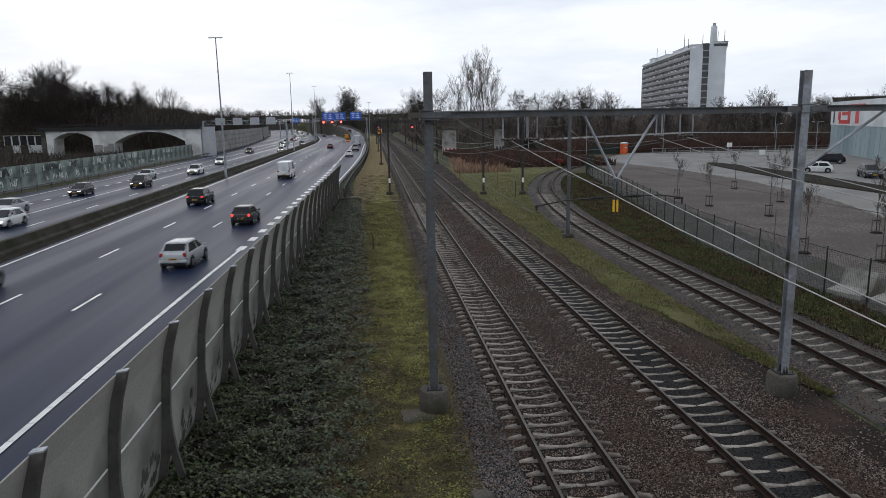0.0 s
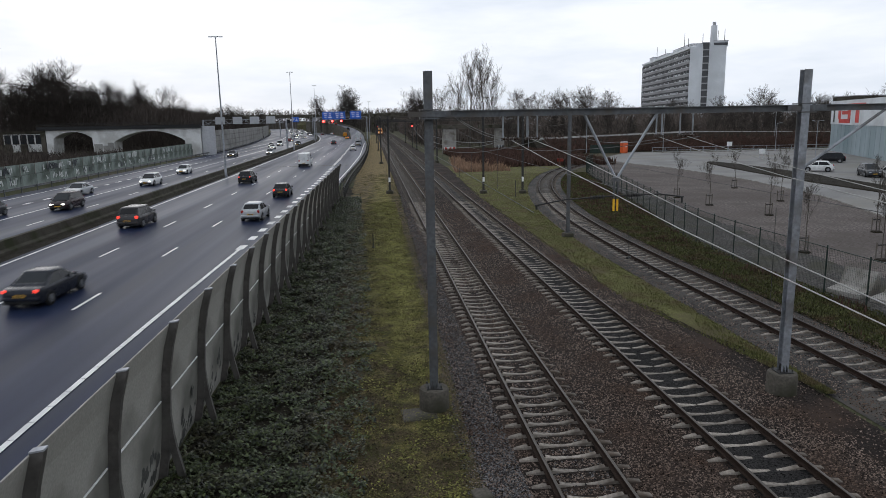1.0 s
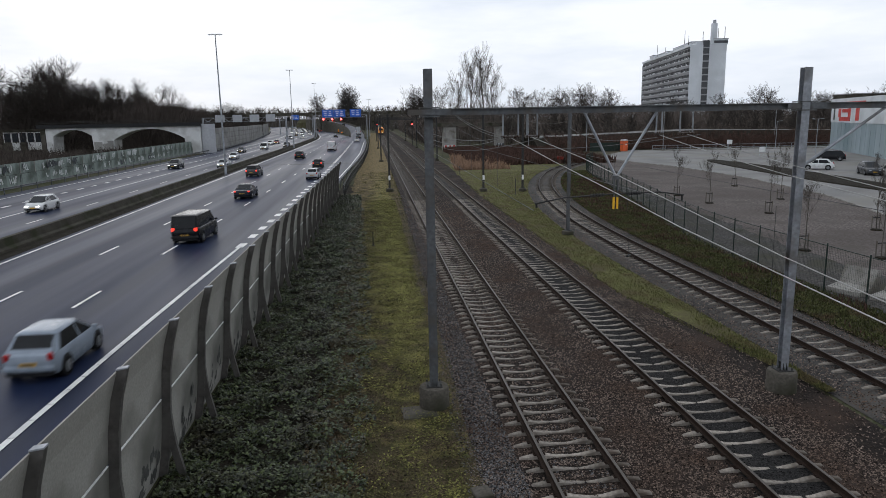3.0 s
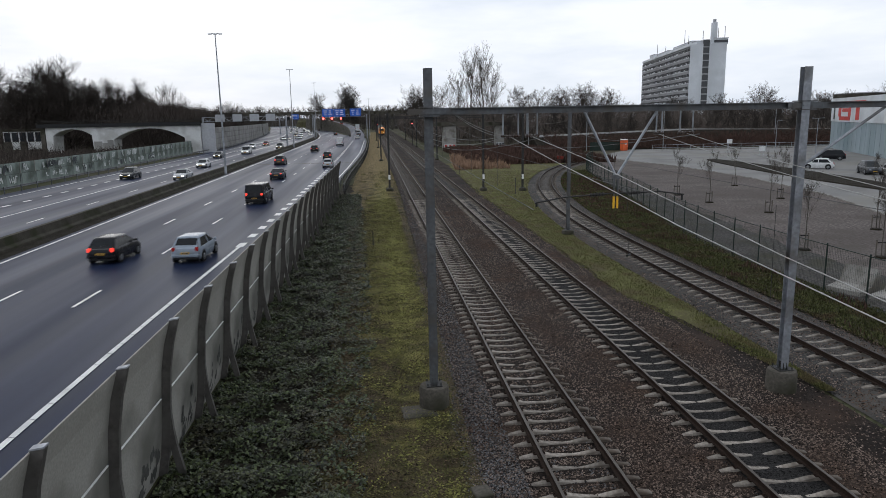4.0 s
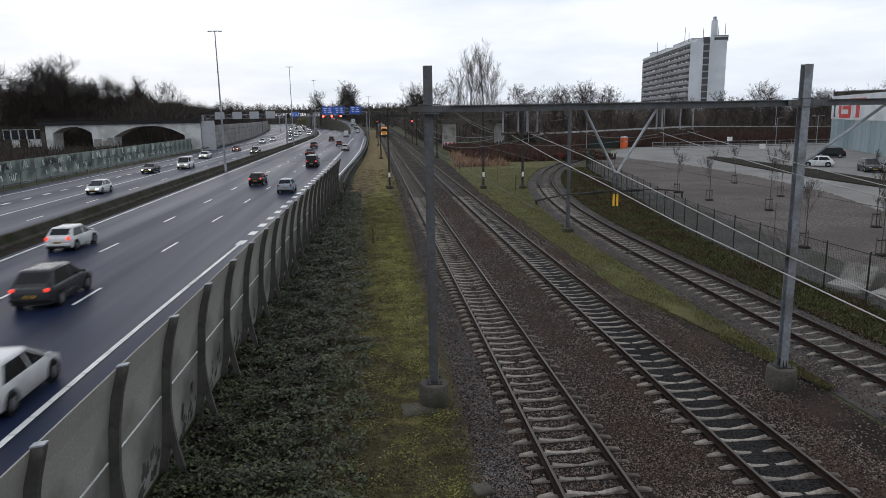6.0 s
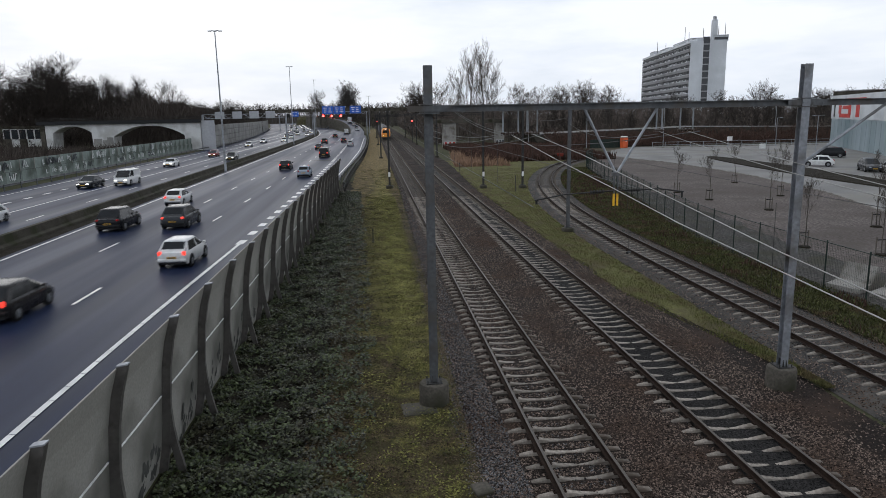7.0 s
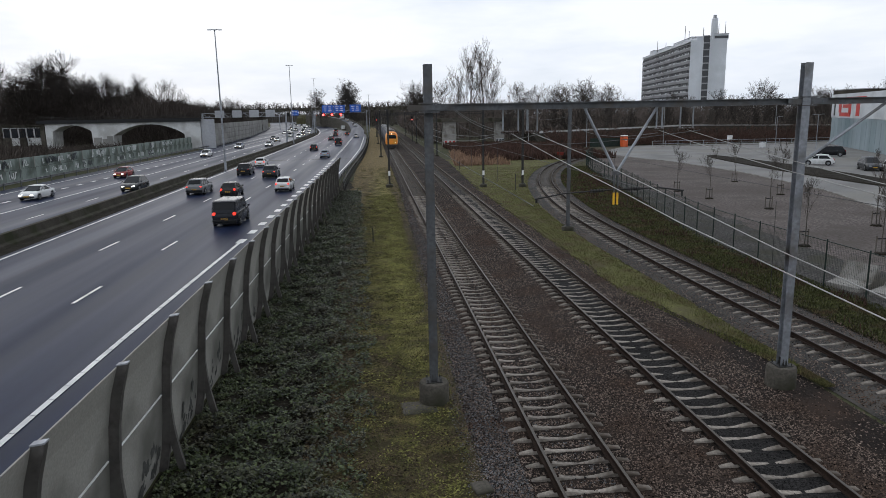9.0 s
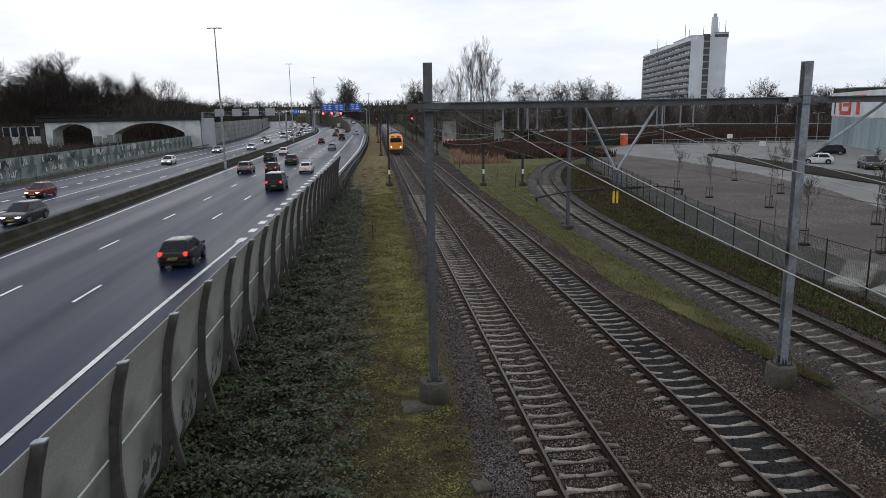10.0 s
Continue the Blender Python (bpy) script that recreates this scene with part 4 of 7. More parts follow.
def sag(p, q, drop, n=14):
    p, q = Vector(p), Vector(q)
    return [tuple(p.lerp(q, i / n) - Vector((0, 0, drop * 4 * (i / n) * (1 - i / n)))) for i in range(n + 1)]


def build_wires():
    def wire(name, runs, r, mat, label):
        for pts in runs:
            s = Shape()
            s.cable(pts, r, 5)
            tagged(s.make(name, mat), label, "overhead wire", "overhead wires")

    # messenger wires slung from the portal towards the camera
    wire("messenger_wire", [[(3.55, 17.4, 7.37), (3.65, 13.6, 7.0), (3.7, 10.1, 6.72), (3.7, 7.87, 6.54), (3.7, 5.7, 6.42), (3.7, 4.4, 6.35), (3.7, 1.0, 6.25)]], 0.0065, WIRE, "pale messenger wire slung from the portal")
    wire("messenger_wire", [[(4.12, 17.4, 7.37), (4.2, 13.4, 7.06), (4.2, 9.5, 6.70), (4.2, 6.5, 6.42), (4.2, 5.0, 6.32), (4.2, 1.0, 6.2)]], 0.0065, WIRE, "pale messenger wire slung from the portal")
    wire("messenger_wire", [sag((7.52, 17.4, 7.37), (7.9, -2, 6.2), 0.35), sag((8.3, 17.4, 7.37), (8.6, -2, 6.2), 0.35)], 0.008, WIRE, "pale messenger wires over the second track")
    for x in (4.38, 8.67):
        runs = [[(x + (0.2 if i % 2 else -0.2), y, 5.45) for i, y in enumerate((17.4, 75, 130, 190, 255, 330))]]
        wire("contact_wire", runs, 0.011, WIRE_DARK, "dark contact wire above the track")
        runs = []
        for a, b in zip((17.4, 75, 130, 190, 255), (75, 130, 190, 255, 330)):
            runs.append(sag((x, a, 7.35), (x, b, 7.35), 1.3))
        wire("catenary_wire", runs, 0.012, WIRE_DARK, "sagging catenary wire above the track")
        s = Shape()
        for a, b in zip((17.4, 75, 130, 190), (75, 130, 190, 255)):
            for p in sag((x, a, 7.35), (x, b, 7.35), 1.3, 9)[1:-1]:
                s.tube(p, (p[0], p[1], 5.46), 0.006, n=3)
        tagged(s.make("droppers", WIRE_DARK), "thin droppers between catenary and contact wire", "dropper", "", "stuff")
    wire("jumper_cable", [sag((2.1, 17.35, 7.96), (3.35, 17.35, 7.37), 0.10), sag((2.15, 17.4, 7.96), (3.75, 17.4, 7.39), 0.14), sag((1.55, 17.5, 7.5), (3.3, 17.4, 7.38), 0.12), sag((1.55, 17.5, 7.35), (3.3, 17.4, 7.36), 0.16)], 0.006, WIRE, "slack pale jumper cables below the portal beam")
    wire("feeder_wire", [sag((12.9, 44, 7.6), (15.9, 71.5, 7.8), 0.4), sag((12.9, 44, 7.2), (7.5, 17.4, 7.3), 0.4), sag((12.9, 44, 5.6), (19, 75, 5.6), 0.2), sag((12.9, 44, 5.6), (12.4, 8, 5.5), 0.1)], 0.009, WIRE_DARK, "dark wires over the siding")
    s = Shape()
    s.tube((9.25, 24.0, 5.5), (9.6, 24.5, 2.6), 0.007, n=4)
    s.tube((10.4, 16.5, 5.5), (10.5, 16.6, 2.6), 0.007, n=4)
    s.tube((9.5, 24.4, 2.6), (9.7, 24.6, 2.6), 0.05, n=6)
    tagged(s.make("dropper_weights", DARK_STEEL), "thin tension droppers below the wires", "dropper", "", "stuff")


# ---------------------------------------------------------------- barriers, rails and walls along the motorway
def barrier_x(y):
    return -4.6 + 0.019 * (y - 9)


def build_near_barrier():
    e = empty("noise_barrier", None, "grey noise barrier of curved dark steel posts and flat panels", "noise barrier", "", "structure")
    curve = [(0.0, 3.62), (-0.16, 3.05), (-0.27, 2.45), (-0.33, 1.8), (-0.38, 1.15), (-0.46, 0.5), (-0.58, -0.1)]
    post = Shape()
    rings = []
    for dx, z in curve:
        w = 0.06
        rings.append([(dx - 0.12, -w, z), (dx + 0.065, -w, z), (dx + 0.065, w, z), (dx - 0.12, w, z)])
    post.quad_ring(rings)
    leg = []
    for dx, z in ((-0.272, 1.85), (-0.285, 1.42), (-0.262, 1.0), (-0.22, 0.65), (-0.155, 0.3), (-0.06, -0.2)):
        leg.append([(dx - 0.16, -0.055, z), (dx, -0.055, z), (dx, 0.055, z), (dx - 0.16, 0.055, z)])
    post.quad_ring(leg)
    first = post.make("post", POST_STEEL, e)
    # light on the post's top is put into the cap's paler colour
    cap = Shape()
    cap.box((-0.028, 0, 3.63), (0.2, 0.14, 0.025), ry=-8)
    capm = cap.make("cap", GALV, first, "post cap coloured pale for its lit top")
    ys = [5.97 + 2.98 * i for i in range(23)]
    panels = []
    for rows in ([c for c in range(0, 4)], [c for c in range(3, 7)]):
        s = Shape()
        ring = []
        for c in rows:
            dx, z = curve[c]
            z += -0.04 if c == rows[0] else (0.03 if c == rows[-1] and c != 6 else 0)
            ring.append([(dx - 0.15, 0.02, z), (dx - 0.12, 0.02, z), (dx - 0.12, 2.96, z), (dx - 0.15, 2.96, z)])
        s.quad_ring(ring)
        panels.append(s.make("panel", PANEL, e))
    seam = Shape()
    seam.box((-0.462, 1.49, 1.8), (0.05, 2.8, 0.022))
    seamo = seam.make("seam", LINE, e, "pale joint strip")
    # soot and old paint low on some panels, as flat uneven blotches
    rnd = random.Random(5)
    lean = sorted((q, p) for p, q in curve)
    for i, n in ((2, 16), (3, 20), (4, 12), (5, 16), (6, 12), (8, 8), (9, 8)):
        g = Shape()
        for k in range(n):
            cy, cz, r = rnd.uniform(1.5, 2.75), 0.05 + 1.0 * rnd.random() ** 1.6, rnd.uniform(0.05, 0.2)
            cz, off = cz + 0.25 * (cy - 2.0), 0.003 + 0.0012 * k
            base, m = len(g.v), 11
            g.v.append((lerp_table(lean, cz) - 0.12 + off, cy, cz))
            for j in range(m):
                q = r * rnd.uniform(0.45, 1.2)
                yy, zz = min(cy + q * 0.8 * math.cos(6.2832 * j / m), 2.9), cz + q * 1.3 * math.sin(6.2832 * j / m)
                g.v.append((lerp_table(lean, zz) - 0.12 + off, yy, zz))
            for j in range(m):
                g.add((base, base + 1 + j, base + 1 + (j + 1) % m))
        o = g.make("soot_stain", SOOT, e, "sooty dark smear of old paint")
        o.matrix_basis = Matrix.Translation((barrier_x(ys[i]), ys[i], 0)) @ Matrix.Rotation(radians(-1.1), 4, "Z")
    for i, y in enumerate(ys):
        m = Matrix.Translation((barrier_x(y), y, 0)) @ Matrix.Rotation(radians(-1.1), 4, "Z")
        for src in [first] + (panels + [seamo] if i < len(ys) - 1 else []):
            if i == 0:
                src.matrix_basis = m
            else:
                o = src.copy()
                scene.collection.objects.link(o)
                o.parent, o.matrix_basis = e, m
                if src is first:
                    c = capm.copy()
                    scene.collection.objects.link(c)
                    c.parent = o


def guard_rail(name, xs, y0, y1, label, height=0.75, d=4.0, beams=(0.62,), posts=True, mat=None):
    e = empty(name, None, label, "guard rail", "guard rails", "structure")
    mat = mat or GALV
    path = [(xs(y), y, 0) for y in steps(y0, y1, 8)]
    for h in beams:
        s = Shape()
        s.sweep([(-0.03, h - 0.15), (0.03, h - 0.11), (-0.02, h), (0.03, h + 0.11), (-0.03, h + 0.15), (-0.06, h + 0.1), (-0.06, h - 0.1)], path)
        s.make("beam", mat, e)
    if posts:
        base = None
        for y in steps(y0, y1, d):
            if base is None:
                s = Shape()
                s.box((0.06, 0, height / 2 - 0.05), (0.08, 0.12, height + 0.1))
                base = s.make("post", mat, e)
                base.matrix_basis = Matrix.Translation((xs(y), y, 0))
            else:
                o = base.copy()
                scene.collection.objects.link(o)
                o.parent, o.matrix_basis = e, Matrix.Translation((xs(y), y, 0))


def build_barriers():
    build_near_barrier()
    # median: a tall mossy concrete kerb wall
    s = Shape()
    prof = [(0.55, -0.1), (0.5, 0.18), (0.25, 0.30), (0.12, 0.82), (-0.22, 0.82), (-0.35, 0.30), (-0.55, 0.18), (-0.6, -0.1)]
    s.sweep(prof, [(med(y), y, 0.02 * noise.noise((y * 0.3, 0, 0))) for y in steps(-50, 520, 6)])
    tagged(s.make("median_barrier", MEDIAN_CONCRETE), "dark mossy concrete median barrier", "crash barrier", "", "structure")
    s = Shape()
    ys = steps(-50, 480, 8)
    s.quad_ring([[(med(y) + 0.45, y, 0.02), (med(y) + 1.5, y, -0.005)] for y in ys], False, False)
    tagged(s.make("median_verge", SOIL_WITH_SHADE), "narrow strip of dark dirt beside the median", "verge", "", "structure")
    guard_rail("guard_rail", lambda y: smooth_table([(72, -4.3), (91, -4.0), (120, -2.9), (165, -1.95), (250, -1.9), (330, -2.0)], y), 70, 330, "galvanised guard rail beside the exit lane", 0.8, 3.0, (0.65,), mat=MAST_STEEL)
    guard_rail("safety_fence", lambda y: smooth_table([(72, -3.3), (91, -3.0), (120, -2.0), (165, -1.3), (250, -1.2)], y), 72, 250, "thin steel railing behind the guard rail", 1.1, 2.5, (1.05, 0.5), mat=DARK_STEEL)
    guard_rail("guard_rail", lambda y: med(y) - 19.4 if y < 160 else min(med(y) - 19.4, wall_x(y) + 1.5), 40, 540, "dull galvanised guard rail before the noise wall", 0.8, 4.0, (0.62,), mat=MAST_STEEL)
    # painted noise wall of two tiers
    e = empty("noise_wall", None, "pale green-grey noise wall with graffiti", "noise wall", "", "structure")
    rnd = random.Random(3)
    base = None
    y = 40.0
    low = Shape()
    low.box((0, 2.0, 0.75), (0.22, 3.96, 1.7))
    high = Shape()
    high.box((-0.12, 2.0, 2.35), (0.14, 3.96, 1.44))
    lo, hi = low.make("lower_panel", GREEN_WALL, e), high.make("upper_panel", GREEN_WALL, e)
    pst = Shape()
    pst.box((-0.04, 0, 1.5), (0.14, 0.1, 3.15))
    po = pst.make("post", CONCRETE, e)
    first = True
    while y < 186:
        m = Matrix.Translation((-47.0 - max(0, y - 120) * 0.012, y, 0))
        for src in (lo, hi, po):
            if first:
                src.matrix_basis = m
            else:
                o = src.copy()
                scene.collection.objects.link(o)
                o.parent, o.matrix_basis = e, m
        first = False
        y += 4.0
    for i in range(110):
        yy = rnd.choice((82, 86, 90, 92, 98, 104, 108, 112, 118, 124, 132, 140, 146, 152, 158, 166)) + rnd.uniform(-3, 3)
        g = Shape()
        tier = rnd.random() < 0.6
        z, xx = (2.4, -46.92) if tier else (0.95, -46.86)
        xx -= max(0, yy - 120) * 0.012
        h, w = rnd.uniform(0.5, 1.1), rnd.uniform(0.14, 0.3)
        for k in range(rnd.randint(1, 3)):
            g.box((xx, yy + k * 0.45, z + rnd.uniform(-0.15, 0.15)), (0.02, w, h), rx=rnd.uniform(-25, 25))
            if rnd.random() < 0.5:
                g.box((xx + 0.004, yy + k * 0.45 + 0.2, z + rnd.choice((-0.4, 0.0, 0.4)) * h), (0.02, 0.5, 0.14))
        g.make("graffiti_mark", GRAFFITI if rnd.random() < 0.6 else GRAFFITI_DARK, e)
    # tall ribbed wall round the bend
    e = empty("tall_noise_wall", None, "tall grey-beige ribbed noise wall along the bend", "noise wall", "", "structure")
    ys = steps(191, 520, 9)
    for k in range(4):
        s = Shape()
        z0, z1 = k * 1.6, k * 1.6 + 1.54
        s.sweep([(-0.2, z0), (0.12, z0), (0.2, z0 + 0.15), (0.2, z1 - 0.15), (0.12, z1), (-0.2, z1)], [(wall_x(y), y, 0) for y in ys])
        s.make("wall_course", BEIGE_WALL, e)


def build_viaduct():
    e = empty("arched_viaduct", None, "old white concrete viaduct with two flat arches and a dark deck", "viaduct")
    s = Shape()
    Y0, Y1 = 187.0, 193.0

    def soffit(x):
        for a, b, spring, crown in ((-82.6, -72.6, 4.9, 6.65), (-67.4, -49.2, 3.8, 6.55)):
            if a <= x <= b:
                u = (2 * x - a - b) / (b - a)
                return spring + (crown - spring) * (1 - abs(u) ** 2.2)
        return -0.2

    xs = steps(-84.2, -45.2, 0.3)
    rings = [[(x, Y0, soffit(x)), (x, Y0, 7.1), (x, Y1, 7.1), (x, Y1, soffit(x))] for x in xs]
    s.quad_ring(rings)
    s.make("arch_wall", WHITEWASH, e)
    s = Shape()
    s.box((-65.5, 190, 7.35), (41, 7.2, 0.5))
    s.box((-65.5, 186.6, 7.8), (41, 0.25, 0.45))
    s.make("deck", TRIM_BLACK, e, "black deck edge")
    s = Shape()
    for z in (8.4, 8.75):
        s.tube((-86, 186.6, z), (-45, 186.6, z), 0.04, n=5)
    for i in range(22):
        s.tube((-86 + 1.95 * i, 186.6, 8.1), (-86 + 1.95 * i, 186.6, 8.75), 0.04, n=5)
    s.make("railing", DARK_STEEL, e)
    s = Shape()
    s.box((-85.0, 188.6, 3.5), (1.1, 3.0, 7.4))
    s.make("end_pier", CONCRETE_DARK, e)
    for x, w, z in ((-71.4, 2.1, 3.4), (-69.6, 1.3, 3.0), (-68.3, 1.5, 3.7)):
        g = Shape()
        g.box((x, Y0 - 0.015, z / 2), (w, 0.03, z))
        g.make("painted_patch", BEIGE_WALL, e, "grey overpainted patch")
    # glazed pavilion standing under the trees at the end of the viaduct
    e = empty("pavilion", None, "low pavilion with white-framed windows under trees, shade in its wall colour", "pavilion")
    s = Shape()
    s.box((-95.5, 205, 3.2), (13, 8, 6.6))
    s.box((-95.5, 205, 6.7), (13.8, 8.8, 0.4))
    # the dark concrete colour stands in for shade on this wall
    s.make("wall", CONCRETE_DARK, e)
    for k in range(6):
        s = Shape()
        s.box((-100.6 + 2.05 * k, 200.95, 4.75), (1.75, 0.1, 2.5))
        w = s.make("window", DARK_GLASS, e)
        s = Shape()
        for dx in (-0.93, 0.93):
            s.box((-100.6 + 2.05 * k + dx, 200.88, 4.75), (0.16, 0.14, 2.7))
        s.box((-100.6 + 2.05 * k, 200.88, 6.05), (2.0, 0.14, 0.16))
        s.make("window_frame", WHITEWASH, w)
        if k in (1, 3, 4, 5):
            s = Shape()
            s.box((-100.6 + 2.05 * k, 200.9, 2.3), (1.95, 0.12, 2.1))
            s.make("board", WHITEWASH, e)
    s = Shape()
    n = 24
    s.quad_ring([[(-43.7 + 1.85 * math.cos(6.2832 * i / n), 188.6 + 1.85 * math.sin(6.2832 * i / n), z) for i in range(n)] for z in (-0.1, 7.6)])
    tagged(s.make("round_pier", TOWER_BAND, None, "", True), "round pale grey concrete pier beside the motorway", "pier")
    s = Shape()
    s.box((-80.0, 215, 2.2), (5, 6, 4.6))
    s.box((-80.0, 215, 4.7), (5.6, 6.6, 0.3))
    tagged(s.make("concrete_shed", CONCRETE_DARK), "low grey concrete shed behind the arches", "shed")
    # far overpass
    e = empty("overpass", None, "long dark concrete overpass across the railway", "overpass")
    s = Shape()
    s.box((-20, 500, 12.2), (240, 12, 1.5))
    s.box((-20, 494, 13.3), (240, 0.3, 0.8))
    s.make("deck", CONCRETE_DARK, e)
    for x in (-125, -98, -43, -22, 0.6, 14.5, 30, 55, 80):
        s = Shape()
        s.box((x, 500, 5.6), (1.6, 9, 11.6))
        s.make("pier", CONCRETE_DARK, e)


def gantry(y, x0, x1, z, signs, label, both=True):
    e = empty("sign_gantry", Matrix.Translation((0, y, 0)), label, "gantry", "gantries")
    s = Shape()
    d = 0.55
    for a in (-d, d):
        for h in (-d, d):
            s.tube((x0, a, z + h), (x1, a, z + h), 0.06, n=5)
    n = max(4, int((x1 - x0) / 1.4))
    for i in range(n):
        p, q = x0 + (x1 - x0) * i / n, x0 + (x1 - x0) * (i + 1) / n
        for a in (-d, d):
            s.tube((p, a, z - d if i % 2 else z + d), (q, a, z + d if i % 2 else z - d), 0.04, n=4)
    s.make("truss", GALV, e)
    for x in ([x0, x1] if both else [x1]):
        s = Shape()
        s.box((x, 0, (z + d) / 2), (0.45, 0.5, z + d))
        s.make("leg", GALV, e)
    for x, w, zz, h, mat, back in signs:
        s = Shape()
        s.soft((x, -d - 0.16, zz), (w, 0.16, h), 0.03)
        p = s.make("sign_panel", mat, e)
        if back == "text":
            for r in range(3):
                for c in range(2):
                    t = Shape()
                    t.box((x - w * 0.22 + c * w * 0.4, -d - 0.25, zz + h * (0.28 - 0.26 * r)), (w * random.Random(r * 7 + c).uniform(0.18, 0.34), 0.01, h * 0.09))
                    t.make("lettering", WHITE, p, "white bar of lettering")
        if back == "red":
            t = Shape()
            t.tube((x, -d - 0.25, zz), (x, -d - 0.28, zz), 0.45, n=10)
            t.make("lamp", SIGNAL_RED, p, "lit red signal")


def lamp_mast(x, y, h, label):
    e = empty("street_lamp", Matrix.Translation((x, y, 0)), label, "street lamp", "motorway lamps")
    s = Shape()
    s.tube((0, 0, -0.1), (0, 0, 1.2), 0.2, 0.18, 10)
    s.tube((0, 0, 1.2), (0, 0, h), 0.15, 0.07, 10)
    s.make("pole", GALV, e, "", True)
    s = Shape()
    s.tube((-0.8, 0, h), (0.8, 0, h), 0.06, n=6)
    s.make("arm", GALV, e)
    for d in (-1, 0, 1):
        s = Shape()
        s.soft((d * 0.75, 0, h - 0.05), (0.55, 0.35, 0.16), 0.04)
        s.make("lamp_head", WHITE, e)


def build_motorway_things():
    gantry(200, -47.5, -24.4, 8.6, [(x, 2.6, 8.9, 2.0, TOWER_BAND, "") for x in (-42.6, -37.8, -33.1, -28.6)], "galvanised lattice gantry with four matrix sign boxes")
    gantry(300, -24.8, -2.2, 9.6, [(-18.7, 4.8, 10.8, 3.2, SIGN_BLUE, "text"), (-13.7, 4.8, 10.8, 3.2, SIGN_BLUE, "text"), (-6.9, 4.8, 10.9, 3.2, SIGN_BLUE, "text"),
                                     (-20.7, 1.4, 8.4, 1.4, TRIM_BLACK, "red"), (-17.0, 1.4, 8.4, 1.4, TRIM_BLACK, "red"), (-13.2, 1.4, 8.4, 1.4, TRIM_BLACK, "red")], "gantry with big blue direction signs and lit red signals")
    gantry(420, -55, -34.4, 9.2, [(-50, 2.4, 9.0, 2.0, TRIM_BLACK, ""), (-45.7, 4.2, 10.0, 3.0, SIGN_BLUE, "text")], "far gantry with blue signs")
    for x, y in ((-22.4, 106.0), (-23.3, 206.0), (-26.3, 328), (-38.2, 450), (-1.2, 335)):
        lamp_mast(x, y, {106.0: 20.6, 206.0: 22.5, 328: 25.0, 450: 24.0}.get(y, 17.5), "tall grey lamp mast in the median" if x < -10 else "grey lamp mast beside the slip road")


# ---------------------------------------------------------------- trees
def grow(seed, height, spread, upright, trunk_part, density, rmin):
    rnd = random.Random(seed)
    trunk, crown = Shape(), Shape()

    def limb(shape, p, d, length, r, level):
        k = 4 if level == 0 else (3 if level < 3 else 2)
        n = 7 if level == 0 else (4 if level == 1 else 3)
        pts = [Vector(p)]
        dirs = []
        for i in range(k):
            wob = Vector((rnd.uniform(-1, 1), rnd.uniform(-1, 1), rnd.uniform(-0.4, 0.8))) * (0.05 if level == 0 else 0.2)
            d = (d + wob + Vector((0, 0, upright * 0.22 * (level > 0)))).normalized()
            dirs.append(d.copy())
            pts.append(pts[-1] + d * (length / k))
        for i in range(k):
            a, b = r * (1 - 0.75 * i / k), r * (1 - 0.75 * (i + 1) / k)
            shape.tube(pts[i], pts[i + 1], max(a, rmin), max(b, rmin * 0.75), n, False)
        if level >= 4:
            return
        kids = (density, 5, 5, 3)[level]
        for j in range(kids):
            t = (trunk_part + (1 - trunk_part) * (j + rnd.random()) / kids) if level == 0 else rnd.uniform(0.25, 1.0)
            i = min(int(t * k), k - 1)
            q = pts[i].lerp(pts[i + 1], t * k - i)
            a = rnd.uniform(0, 6.283)
            out = Vector((math.cos(a), math.sin(a), 0))
            base = dirs[i]
            ang = spread * rnd.uniform(0.6, 1.15)
            side = (out - base * out.dot(base)).normalized()
            nd = (base * math.cos(ang) + side * math.sin(ang)).normalized()
            f = {0: 0.46, 1: 0.55, 2: 0.55, 3: 0.6}[level] * (1.15 - 0.55 * t if level == 0 else 1)
            limb(crown, q, nd, length * f * rnd.uniform(0.75, 1.15), r * (1 - 0.7 * t) * 0.55, level + 1)

    limb(trunk, (0, 0, -0.2), Vector((0, 0, 1)), height, height * 0.0115 + (0.05 if height > 5 else 0.0), 0)
    return trunk, crown


def tree_kind(seed, height, spread, upright, trunk_part, density, bark, label, rmin=0.02):
    t, c = grow(seed, height, spread, upright, trunk_part, density, rmin)
    e = empty("tree", None, label, "tree", "bare trees")
    t.make("trunk", bark, e, "", True)
    c.make("crown", bark, e)
    return e


def thicket(name, n, spot, h, mat, label, w=0.05):
    rnd = np.random.RandomState(len(name) * 13 + n % 97)
    s = Shape()
    for _ in range(n):
        x, y, top = spot(rnd)
        z = top * rnd.uniform() ** 0.9 * (1.0 if rnd.uniform() < 0.55 else rnd.uniform(0.5, 1.12))
        L = rnd.uniform(0.6, 2.4) * h
        a = rnd.uniform(0, 6.283)
        lean = rnd.uniform(0.05, 1.0)
        k = w * rnd.uniform(0.6, 1.5)
        d = (math.cos(a) * lean, math.sin(a) * lean)
        base = len(s.v)
        s.v.extend([(x - k, y, z), (x + k, y, z), (x + d[0] * L, y + d[1] * L, z + L * rnd.uniform(0.2, 1.0))])
        s.add((base, base + 1, base + 2))
    tagged(s.make(name, mat), label, "thicket", "", "stuff")


